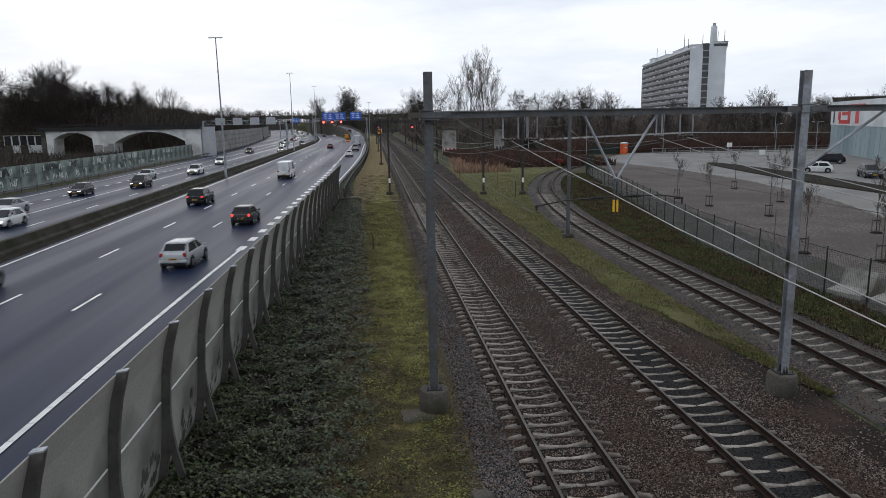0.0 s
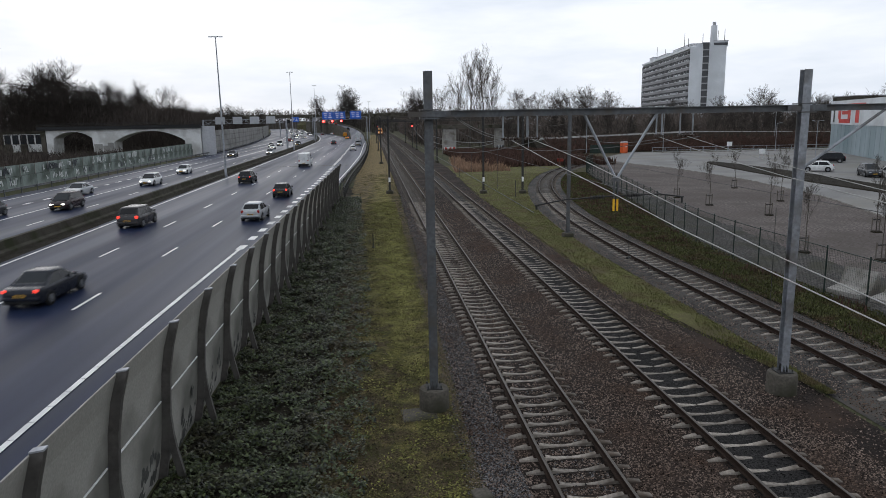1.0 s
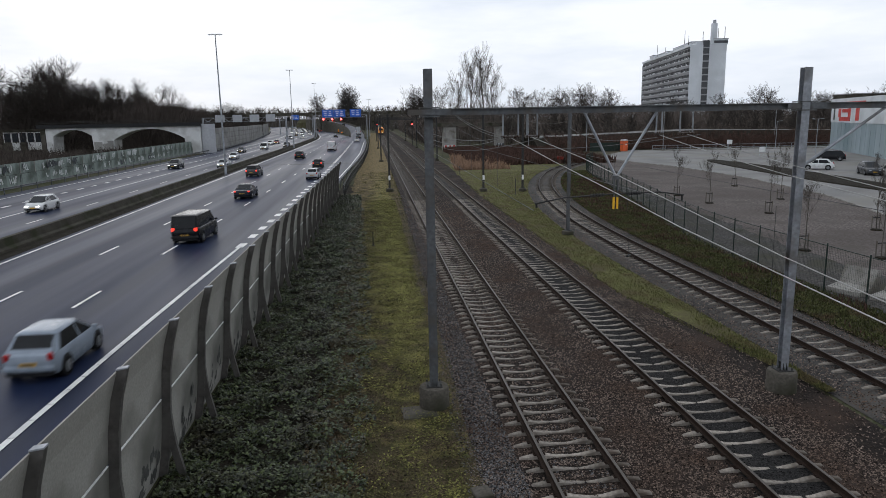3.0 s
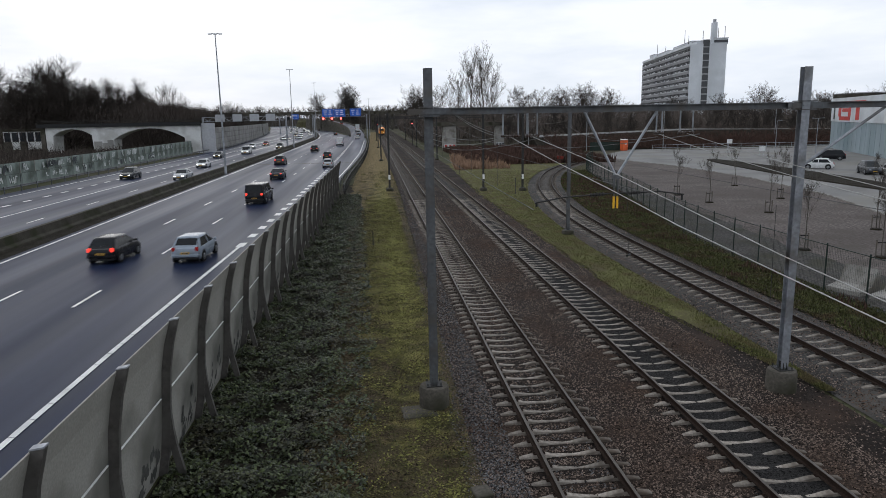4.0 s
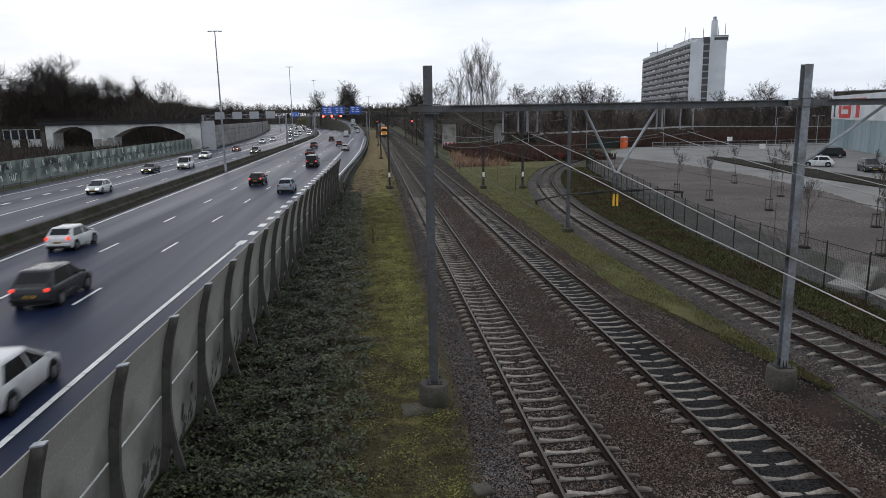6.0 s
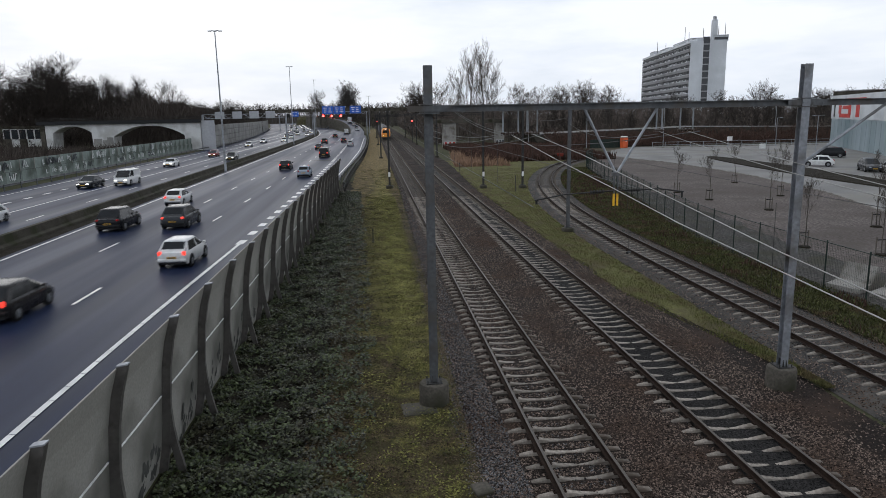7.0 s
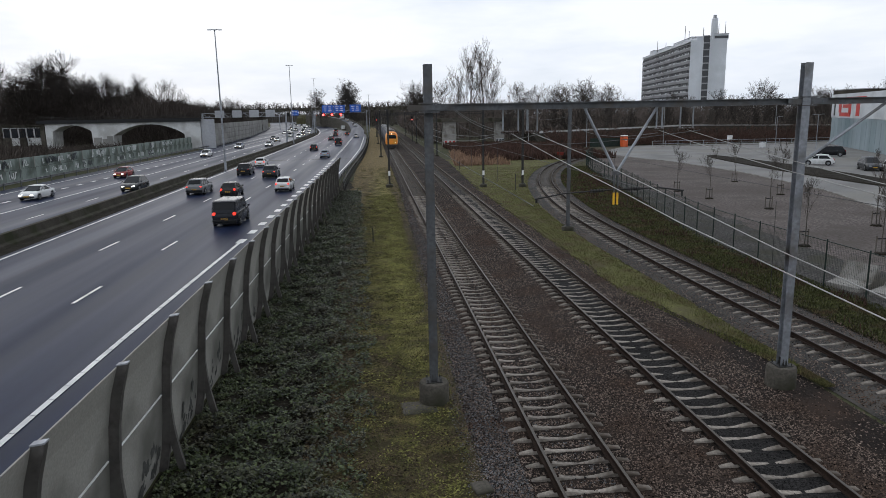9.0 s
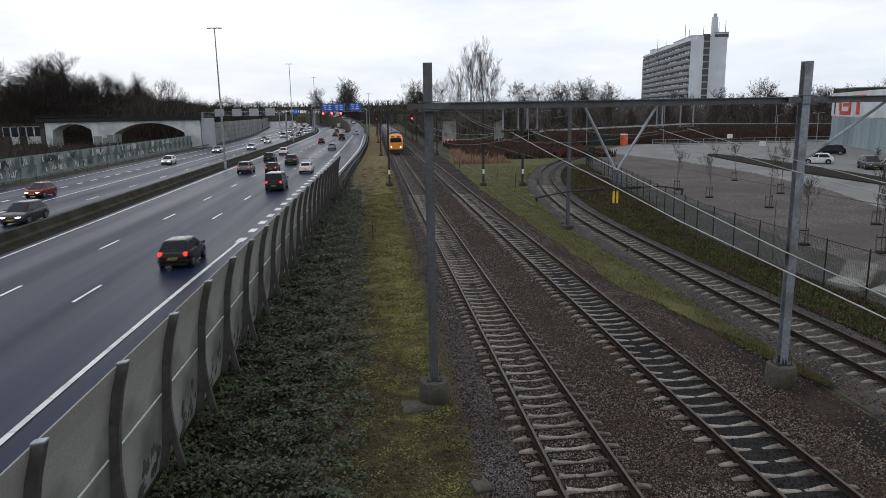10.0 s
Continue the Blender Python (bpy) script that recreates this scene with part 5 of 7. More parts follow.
def build_trees():
    tall = [tree_kind(1, 20, 0.62, 0.9, 0.28, 17, BARK_BACKLIT, "tall bare tree with fine upright twigs in the wood edge"), tree_kind(2, 17, 0.75, 0.6, 0.25, 16, BARK_BACKLIT, "tall bare tree with spreading twigs in the wood edge")]
    alder = tree_kind(8, 17, 1.15, 0.12, 0.34, 20, BARK_BACKLIT, "tall bare alder with level layered branches in the wood edge")
    poplar = tree_kind(3, 22, 0.5, 0.8, 0.2, 15, BARK_PALE_AND_HAZE, "tall pale bare poplar with upright branches")
    round_ = tree_kind(4, 15, 0.85, 0.55, 0.2, 17, BARK, "broad round bare tree")
    bushy = tree_kind(5, 9, 0.8, 0.7, 0.08, 15, BARK, "low bare many-branched tree")
    dense = tree_kind(7, 15, 0.85, 0.6, 0.06, 34, BARK_HAZED, "broad dense round bare tree beside the overpass", 0.024)
    sapling_src = tree_kind(6, 3.6, 0.5, 0.8, 0.45, 7, BARK_PALE_AND_HAZE, "young bare street tree", 0.004)
    rnd = random.Random(11)
    used = set()

    def put(src, x, y, s, label=""):
        m = Matrix.Translation((x, y, 0)) @ Matrix.Rotation(rnd.uniform(0, 6.28), 4, "Z")
        if src.name not in used:
            used.add(src.name)
            src.matrix_basis = m
            ob = src
        else:
            ob = copy_thing(src, m)
        ob.scale = (s, s, s * rnd.uniform(0.94, 1.06))
        if label:
            ob["label"] = label
        return ob

    # wood beyond the viaduct
    put(tall[1], -104.0, 197, 1.35, "large bare tree beside the viaduct")
    for i in range(70):
        y = 203 + 2.7 * i + rnd.uniform(-3, 3)
        x = lerp_table([(203, -96), (222, -94), (282, -87), (335, -68), (392, -60)], y) - rnd.choice((0, 6, 14, 24)) + rnd.uniform(-4, 3)
        hh = lerp_table([(203, 23.5), (222, 23), (240, 22), (282, 20), (297, 18), (316, 16), (340, 15), (392, 15)], y)
        put(rnd.choice(tall + [tall[0], round_]), x, y, hh / 21.5 * rnd.uniform(0.78, 1.06))
    for tx, ty, sc in ((-99, 206, 1.12), (-95.5, 201, 1.05), (-92.5, 208, 1.08), (-90, 203, 1.0), (-87.5, 209, 1.06), (-84.5, 204, 0.98), (-82, 210, 1.0), (-79.5, 203, 0.92), (-77.5, 211, 0.96), (-103, 210, 1.2), (-74, 214, 0.86)):
        put(alder, tx, ty, sc)
    for px, py, sc in ((-84, 288, 0.74), (-89, 292, 0.7), (-101, 284, 0.78)):
        put(poplar, px, py, sc)
    # round trees by the overpass
    put(dense, -17.5, 522, 1.62)
    put(dense, -21.5, 530, 1.55)
    put(dense, -14.0, 528, 1.45)
    put(dense, -38.5, 528, 1.36)
    # trees right of the railway
    for x, y, s in ((23.6, 188, 0.72), (27.4, 192, 0.85), (31.4, 190, 0.88), (35.0, 196, 0.76)):
        put(poplar, x, y, s)
    for i in range(14):
        put(rnd.choice([round_, bushy, tall[1]]), 15.5 + rnd.uniform(0, 7), 215 + i * 9, rnd.uniform(0.75, 1.05))
    for i in range(12):
        put(round_, 50 + i * 2.7 + rnd.uniform(-1.5, 1.5), 222 + rnd.uniform(-10, 14), rnd.uniform(0.8, 0.97))
    for i in range(30):
        put(rnd.choice([round_, bushy, bushy]), 82 + i * 6.2 + rnd.uniform(-3, 3), 245 + rnd.uniform(-25, 30), rnd.uniform(0.65, 1.0))
    for i in range(16):
        put(bushy, 34 + i * 5.5, 172 + rnd.uniform(-6, 8), rnd.uniform(0.65, 1.05))
    for i in range(14):
        put(rnd.choice([round_, bushy, bushy]), 100 + i * 4.2, 176 + rnd.uniform(-10, 20), rnd.uniform(0.6, 0.85))
    # young trees in the yard, tied to stakes
    for x, y, s in ((29.6, 63.5, 1.0), (29.8, 57.4, 1.0), (39.4, 70.5, 0.95), (31.2, 50.4, 1.05), (37.3, 58.6, 1.0), (33.4, 41.5, 1.05), (24.6, 36.0, 1.0), (27.2, 33.2, 0.9)):
        ob = put(sapling_src, x, y, s)
        ob["label"] = "young bare street tree in the gravel yard"
        st = empty("tree_stake", Matrix.Translation((x, y, 0)), "short wooden stakes round a young tree", "stake", "tree stakes")
        for dx in (-0.28, 0.28):
            q = Shape()
            q.tube((dx, 0.1, -0.05), (dx, 0.1, 1.0), 0.04, n=6)
            q.make("stake", SLEEPER_FAR, st)
        q = Shape()
        q.box((0, 0.1, 0.85), (0.6, 0.03, 0.06))
        q.make("strap", TRIM_BLACK, st)
        q = Shape()
        q.tube((0, 0, 0), (0, 0, 0.1), 0.4, 0.3, 9)
        q.make("soil_mound", SOIL_WITH_SHADE, st)

    # twiggy wood masses, too many to count
    def left_wood(r):
        y = 200 + 190 * r.uniform() ** 1.2
        d = r.uniform() ** 1.3
        x = min(-54 - max(0, y - 200) * 0.10, wall_x(y) - 3) - d * 60
        top = 11.5 + d * 5.5 - max(0, y - 250) * 0.03 + 3.5 * noise.noise((x * 0.06, y * 0.06, 2))
        return x, y, max(3.0, top)

    thicket("wood_edge_undergrowth", 150000, left_wood, 1.5, WOOD_BACKLIT, "dense brown undergrowth of the leafless wood, coloured dark as backlit", 0.06)

    def low_scrub(r):
        y = 96 + 88 * r.uniform()
        x = -49.5 - r.uniform() ** 1.3 * 75
        return x, y, 1.3 + 1.2 * noise.noise((x * 0.1, y * 0.1, 2)) + max(0, -86 - x) * 0.3

    thicket("low_scrub", 26000, low_scrub, 1.0, WOOD_BACKLIT, "low scrub behind the noise wall, coloured dark as backlit", 0.06)

    def yard_scrub(r):
        x = r.uniform(40, 128)
        u = r.uniform()
        return x, 150.5 + 9 * u, 1.2 + 2.6 * u + 0.8 * noise.noise((x * 0.2, 0, 2))

    thicket("yard_scrub", 22000, yard_scrub, 0.7, BRAMBLE, "brown scrub on the slope beyond the yard", 0.05)

    def far_wood(r):
        x = r.uniform(-190, 330)
        y = 540 + r.uniform(0, 60) + abs(x) * 0.1
        return x, y, 15.5 + 4 * noise.noise((x * 0.025, 3, 1)) + 2.5 * noise.noise((x * 0.14, 8, 1))

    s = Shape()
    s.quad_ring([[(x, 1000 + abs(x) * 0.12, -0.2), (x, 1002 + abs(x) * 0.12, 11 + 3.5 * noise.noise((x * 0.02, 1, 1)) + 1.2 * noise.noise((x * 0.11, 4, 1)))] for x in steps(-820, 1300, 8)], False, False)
    tagged(s.make("backdrop", DISTANCE_HAZE), "line of distant woodland with haze put into its grey-brown", "woodland", "", "structure")
    r = np.random.RandomState(31)
    s = Shape()
    for _ in range(2600):
        x, y, top = far_wood(r)
        top *= r.uniform(0.7, 1.15)
        if wall_x(y) - 3 < x < med(y) + 24:
            continue
        for i in range(15):
            z = -0.1 if i == 0 else top * r.uniform(0.25, 0.9)
            tip = top if i == 0 else min(top, z + r.uniform(1.5, 5.0))
            k = 0.22 if i == 0 else 0.12
            dx, dy = ((0.0, 0.0) if i == 0 else (r.uniform(-3, 3), r.uniform(-3, 3)))
            base = len(s.v)
            s.v.extend([(x - k, y, z), (x + k, y, z), (x + dx, y + dy, tip)])
            s.add((base, base + 1, base + 2))
    for _ in range(900):
        x, y, top = r.uniform(-330, 60), r.uniform(985, 1030), 25 + r.uniform(-4, 5)
        for i in range(9):
            z = -0.1 if i == 0 else top * r.uniform(0.4, 0.9)
            k = 0.35 if i == 0 else 0.22
            dx = 0.0 if i == 0 else r.uniform(-4, 4)
            base = len(s.v)
            s.v.extend([(x - k, y, z), (x + k, y, z), (x + dx, y, top if i == 0 else min(top, z + r.uniform(3, 7)))])
            s.add((base, base + 1, base + 2))
    # no haze is rendered here: the paler bark colour supplies it
    tagged(s.make("far_wood", BARK_PALE_AND_HAZE), "distant belt of leafless trees, haze put into their pale bark", "thicket", "", "stuff")

    def right_wood(r):
        x = r.uniform(14, 250)
        y = 178 + r.uniform(0, 70) + max(0, 40 - x) * 1.5
        return x, y, 7.0 + 3.0 * noise.noise((x * 0.05, y * 0.05, 6)) + (y - 178) * 0.03

    thicket("brown_hedge_wood", 110000, right_wood, 1.5, TWIGS, "dense leafless brown trees beyond the yard", 0.065)

    def rail_side(r):
        y = r.uniform(182, 480)
        x = 15 + (y - 130) * 0.01 + r.uniform(0, 6)
        return x, y, 4.5 + 3.0 * noise.noise((x * 0.1, y * 0.05, 6)) + (y - 130) * 0.012

    thicket("trackside_scrub", 22000, rail_side, 1.2, TWIGS, "leafless scrub beside the railway", 0.1)


# ---------------------------------------------------------------- buildings and the yard
def build_tower():
    e = empty("office_tower", Matrix.Translation((197.3, 414.5, 0)) @ Matrix.Rotation(math.atan2(-0.18, 0.98), 4, "Z"), "tall white slab office tower with dark window bands", "office tower")
    # local x along the end wall, local y along the long side
    L, W, H = 140.0, 21.6, 49.3
    s = Shape()
    s.box((W / 2 + 0.2, L / 2 + 0.4, H / 2), (W - 0.6, L - 0.8, H))
    s.make("core", SPANDREL, e)
    for x0, x1, h in ((0.0, 7.6, H + 0.3), (11.4, W, H + 0.9)):
        s = Shape()
        s.box(((x0 + x1) / 2, 0.1, h / 2), (x1 - x0, 0.8, h))
        s.make("end_wall", TOWER_WALL, e)
    s = Shape()
    s.box((9.5, 0.35, H / 2 + 1.5), (3.8, 0.5, H + 3.0))
    gl = s.make("stair_glazing", DARK_GLASS, e)
    for k in range(12):
        s = Shape()
        s.box((9.5, 0.06, 3.4 + k * 4.05), (3.8, 0.12, 0.75))
        s.make("spandrel", SPANDREL, gl)
    s = Shape()
    s.box((0.1, L / 2, H + 0.1), (0.9, L, 1.5))
    s.make("parapet", TOWER_WALL, e)
    rnd = random.Random(17)
    pane = blind = mullion = None

    def again(src, make, m):
        if src is None:
            src = make()
            src.matrix_basis = m
            return src
        o = src.copy()
        scene.collection.objects.link(o)
        o.parent, o.matrix_basis = e, m
        return src

    def piece(name, c, size, mat):
        s = Shape()
        s.box(c, size)
        return s.make(name, mat, e)

    for k in range(11):
        z = H - 2.75 - k * 3.85
        s = Shape()
        s.box((0.02, L / 2 + 0.5, z), (0.3, L - 1.0, 1.9))
        s.make("window_band", TOWER_GLASS, e)
        s = Shape()
        s.box((-0.2, L / 2 + 0.5, z - 1.08), (0.5, L - 1.0, 0.22))
        s.make("sill", TOWER_WALL, e)
        s = Shape()
        s.box((-0.06, L / 2 + 0.5, z - 1.9), (0.42, L - 1.0, 1.4))
        s.make("spandrel_band", SPANDREL, e)
        for i in range(38):
            m = Matrix.Translation((0, 2.0 + i * 3.65, z))
            mullion = again(mullion, lambda: piece("mullion", (-0.15, 0.0, 0.0), (0.06, 0.28, 1.9), SPANDREL), m)
            if rnd.random() < 0.45:
                blind = again(blind, lambda: piece("blind", (-0.14, 1.8, -0.45), (0.03, 1.7, 0.8), TOWER_WALL), m)
    for x, y, w, d, h in ((10.5, 40, 11, 46, 3.6), (6.5, 46, 4, 30, 2.2), (7.3, 84, 9, 30, 2.6), (8, 126, 8, 14, 4.2), (11.4, 16, 12, 18, 2.6), (18.2, 3.3, 8.6, 5.5, 3.4)):
        s = Shape()
        s.box((x, y, H + h / 2 + 0.3), (w, d, h))
        o = s.make("roof_house", TOWER_WALL, e)
        s = Shape()
        s.box((x, y, H + h + 0.4), (w + 0.5, d + 0.5, 0.3))
        s.make("roof_edge", TOWER_BAND, o)
    s = Shape()
    s.box((18.2, 0.42, H + 1.9), (8.2, 0.2, 1.6))
    s.make("plant_louvre", DARK_GLASS, e)
    s = Shape()
    s.box((14.2, 2.0, H + 6.5), (3.4, 3.2, 13.0), top=0.86)
    ch = s.make("chimney", TOWER_WALL, e)
    s = Shape()
    s.tube((14.2, 2.0, H + 13.0), (14.2, 2.0, H + 15.0), 1.0, n=10)
    s.make("chimney_cap", TOWER_BAND, ch)
    for x, y, h in ((17.0, 2.6, 10.0), (21.0, 2.6, 11.0), (8, 45, 14), (6.6, 92, 8), (6.6, 119, 12), (4, 20, 8), (9.5, 8, 9)):
        s = Shape()
        s.tube((x, y, H), (x, y, H + h), 0.25, 0.12, 6)
        s.make("antenna", DARK_STEEL, e)
    # low offices beside and beyond
    for x, y, w, d, h, lab in ((176, 330, 26, 14, 10.8, "low white office block with a window band"), (196, 318, 22, 12, 9.8, "low white office block with a window band"), (250, 300, 60, 20, 15.5, "distant brown-grey office block"), (86, 290, 60, 14, 8.5, "long low office block behind trees")):
        b = empty("office_block", Matrix.Translation((x, y, 0)), lab, "office block", "low offices")
        s = Shape()
        s.box((0, 0, h / 2), (w, d, h))
        s.make("wall", TOWER_WALL if h < 12 else CONCRETE_DARK, b)
        s = Shape()
        s.box((0, 0, h + 0.15), (w + 0.6, d + 0.6, 0.4))
        s.make("roof", TOWER_BAND, b)
        for k in range(int(h // 3.4)):
            for i in range(int(w // 2.6)):
                s = Shape()
                s.box((-w / 2 + 1.6 + i * 2.6, -d / 2 - 0.03, 2.0 + k * 3.4), (2.1, 0.1, 1.5))
                s.make("window", DARK_GLASS, b)


def build_hall():
    p, q = Vector((99.3, 139.5, 0)), Vector((84.2, 104.1, 0))
    d = (q - p).normalized()
    e = empty("depot_hall", Matrix.Translation(p) @ Matrix.Rotation(math.atan2(d.y, d.x), 4, "Z"), "large depot hall with pale blue cladding and a white fascia", "depot hall")
    L = 70.0
    s = Shape()
    s.box((L / 2, 12, 5.2), (L, 24, 10.4))
    s.make("body", HALL, e)
    s = Shape()
    s.box((L / 2, -0.12, 8.05), (L + 0.3, 0.3, 4.8))
    s.make("fascia", HALL_WHITE, e)
    for i in range(24):
        s = Shape()
        s.box((1.4 + i * 2.9, -0.06, 2.8), (2.78, 0.12, 5.6))
        s.make("cladding_panel", HALL, e)
    # red house mark as plain blocks
    s = Shape()
    x0, z0 = 6.2, 5.95
    for a, b, w, h in ((0.9, 2.5, 1.9, 0.55), (0.3, 1.2, 0.7, 1.2), (1.9, 1.5, 1.8, 0.5), (1.7, 0.3, 2.9, 0.55), (3.9, 2.5, 5.4, 0.55), (4.9, 1.3, 0.8, 2.3), (2.9, 1.4, 0.6, 1.9)):
        s.box((x0 + a * 2.85, -0.30, z0 + b * 1.36), (w * 2.85, 0.06, h * 1.4))
    s.make("house_mark", RED, e, "red block-shaped house mark")
    s = Shape()
    s.box((2.6, -0.3, 7.9), (0.9, 0.06, 3.6))
    s.make("dark_strip", DARK_STEEL, e)


def yard_lamp(x, y, h, double=False):
    e = empty("yard_lamp", Matrix.Translation((x, y, 0)), "thin grey lamp post in the car park", "lamp post", "yard lamps")
    s = Shape()
    s.tube((0, 0, -0.1), (0, 0, h), 0.08, 0.05, 7)
    s.make("pole", GALV, e)
    s = Shape()
    s.tube((-0.9 if double else 0, 0, h), (0.9, 0, h + 0.1), 0.035, n=5)
    s.soft((0.95, 0, h + 0.1), (0.5, 0.2, 0.1), 0.02)
    if double:
        s.soft((-0.95, 0, h + 0.1), (0.5, 0.2, 0.1), 0.02)
    s.make("lamp_head", GALV, e)


def build_yard():
    build_hall()
    # mesh fence
    e = empty("mesh_fence", None, "dark green wire mesh fence on thin posts", "fence", "", "structure")
    ys = steps(9, 111, 2.6)
    post = Shape()
    post.tube((0, 0, -0.05), (0, 0, 2.2), 0.035, n=6)
    p0 = None
    for a, b in zip(ys, ys[1:]):
        if p0 is None:
            p0 = post.make("post", MESH_GREEN, e)
            p0.matrix_basis = Matrix.Translation((fence_x(a), a, 0))
        else:
            o = p0.copy()
            scene.collection.objects.link(o)
            o.parent, o.matrix_basis = e, Matrix.Translation((fence_x(a), a, 0))
        s = Shape()
        A, B = Vector((fence_x(a), a, 0)), Vector((fence_x(b), b, 0))
        for z in (0.08, 0.5, 0.95, 1.4, 1.85):
            s.tube(A + Vector((0, 0, z)), B + Vector((0, 0, z)), 0.005, n=3, caps=False)
        s.tube(A + Vector((0, 0, 2.1)), B + Vector((0, 0, 2.1)), 0.022, n=4, caps=False)
        n = 26
        for i in range(n):
            c = A.lerp(B, (i + 0.5) / n)
            s.tube(c + Vector((0, 0, 0.05)), c + Vector((0, 0, 2.1)), 0.0036, n=3, caps=False)
        s.make("mesh_panel", MESH_GREEN, e)
    # concrete blocks by the fence
    for x, y, rz in ((20.9, 27.0, 20), (21.6, 25.2, 15)):
        s = Shape()
        prof = [(-0.7, 0), (0.7, 0), (0.7, 1.05), (0.5, 1.1), (0.15, 0.35), (-0.7, 0.22)]
        s.quad_ring([[(a, -0.75, z) for a, z in prof], [(a, 0.75, z) for a, z in prof]])
        ob = tagged(s.make("concrete_block", CONCRETE), "pale L-shaped concrete block on the grass", "concrete block", "concrete blocks")
        ob.matrix_basis = pose(x, y, 0, 0, 0, rz)
    # portable toilet
    e = empty("portable_toilet", pose(55.7, 147.2, 0, 0, 0, 12), "orange-red portable toilet with a white roof", "portable toilet")
    s = Shape()
    s.soft((0, 0, 1.15), (1.25, 1.25, 2.3), 0.06)
    s.make("cabin", ORANGE, e)
    s = Shape()
    s.soft((0, 0, 2.42), (1.3, 1.3, 0.26), 0.11)
    s.make("roof", WHITE, e)
    s = Shape()
    s.soft((0, -0.64, 1.15), (0.85, 0.06, 2.0), 0.02)
    d = s.make("door", ORANGE, e)
    s = Shape()
    s.box((0.1, -0.68, 1.5), (0.3, 0.02, 0.3))
    s.make("sign", WHITE, d)
    e = empty("site_fence", None, "dark green panel fence behind the portable toilet", "fence")
    for i in range(4):
        s = Shape()
        s.box((49.6 + 2.1 * i, 149.2, 0.95), (2.04, 0.06, 1.9))
        s.make("fence_panel", MESH_GREEN, e)
    # railing along the far side
    e = empty("yard_railing", None, "pale steel railing along the car park", "railing")
    for h in (0.5, 1.1):
        s = Shape()
        s.tube((62, 146.5, h), (135, 143, h), 0.05, n=5)
        s.make("rail", GALV, e)
    p0 = None
    for i in range(26):
        m = Matrix.Translation((62 + 2.9 * i, 146.5 - 0.14 * i, 0))
        if p0 is None:
            s = Shape()
            s.tube((0, 0, -0.05), (0, 0, 1.15), 0.06, n=6)
            p0 = s.make("post", GALV, e)
            p0.matrix_basis = m
        else:
            o = p0.copy()
            scene.collection.objects.link(o)
            o.parent, o.matrix_basis = e, m
    s = Shape()
    s.sweep([(-0.12, -0.02), (0.12, -0.02), (0.1, 0.14), (-0.1, 0.14)], [(62, 144.5, 0), (100, 142.5, 0), (135, 141, 0)])
    tagged(s.make("kerb_1", CONCRETE), "pale concrete kerb at the car park edge", "kerb", "", "structure")
    s = Shape()
    s.sweep([(-0.1, -0.03), (0.1, -0.03), (0.08, 0.1), (-0.08, 0.1)], [(lerp_table([(0, 60), (42, 37), (60, 43), (80, 46), (100, 46), (118, 43)], y), y, 0) for y in steps(36, 118, 4)])
    tagged(s.make("kerb_2", CONCRETE), "pale kerb between gravel and asphalt", "kerb", "", "structure")
    for x, y, h, dbl in ((99, 160, 11, False), (102, 128, 6.5, False), (84, 122, 6.5, True), (72, 66, 9.0, True), (87, 140, 6, False), (66, 150, 9, False), (48, 150, 9, False), (37, 160, 9, False)):
        yard_lamp(x, y, h, dbl)
    # small sign boards
    for x, y, h in ((77, 141, 2.2), (72, 120, 1.6)):
        e = empty("sign_board", Matrix.Translation((x, y, 0)), "small white board on posts in the car park", "sign", "small boards")
        s = Shape()
        s.tube((-0.4, 0, -0.05), (-0.4, 0, h), 0.04, n=5)
        s.tube((0.4, 0, -0.05), (0.4, 0, h), 0.04, n=5)
        s.make("posts", GALV, e)
        s = Shape()
        s.box((0, -0.06, h - 0.4), (1.2, 0.05, 0.9))
        s.make("board", WHITE, e)
    s = Shape()
    s.quad_ring([[(38, 152, -0.1), (38, 160, 2.9), (38, 170, 3.0), (38, 178, -0.1)], [(80, 156, -0.1), (80, 163, 3.9), (80, 172, 4.0), (80, 180, -0.1)], [(125, 154, -0.1), (125, 160, 3.2), (125, 169, 3.2), (125, 177, -0.1)]], False, False)
    s.add((0, 1, 2, 3))
    tagged(s.make("embankment", [SOIL_WITH_SHADE]), "low grassy embankment beyond the car park", "embankment", "", "structure")
    s = Shape()
    s.quad_ring([[(38, 160.5, 2.95), (38, 169.5, 3.05)], [(80, 163.5, 3.95), (80, 171.5, 4.05)], [(125, 160.5, 3.25), (125, 168.5, 3.25)]], False, False)
    tagged(s.make("embankment_road", LOT_ASPHALT), "pale asphalt road on the embankment", "road", "", "structure")
    e = empty("buffer_stop", pose(31.5, 112.5, 0, 0, 0, -45), "small red buffer stop at the end of the siding", "buffer stop")
    s = Shape()
    s.soft((0, 0, 0.95), (1.2, 0.25, 0.5), 0.04)
    s.make("beam", RUST_RED, e)
    for dx in (-0.75, 0.75):
        s = Shape()
        s.box((dx, 0.1, 0.5), (0.16, 0.3, 1.0))
        s.make("post", RAIL_RUST, e)
    # left-over viaduct piers
    for x, y, w, h, lab in ((18.6, 166, 3.2, 6.0, "disused concrete pier with red and white marks"), (32.1, 172, 2.2, 5.8, "disused concrete pier with a white painted foot")):
        e = empty("bridge_pier", Matrix.Translation((x, y, 0)), lab, "pier", "disused piers")
        s = Shape()
        s.box((0, 0, h / 2 + 0.1), (w, 2.4, h - 0.2))
        s.make("shaft", CONCRETE, e)
        s = Shape()
        s.box((0, 0, h + 0.4), (w + 8, 3.2, 0.9))
        s.make("cap", CONCRETE_DARK, e)
        s = Shape()
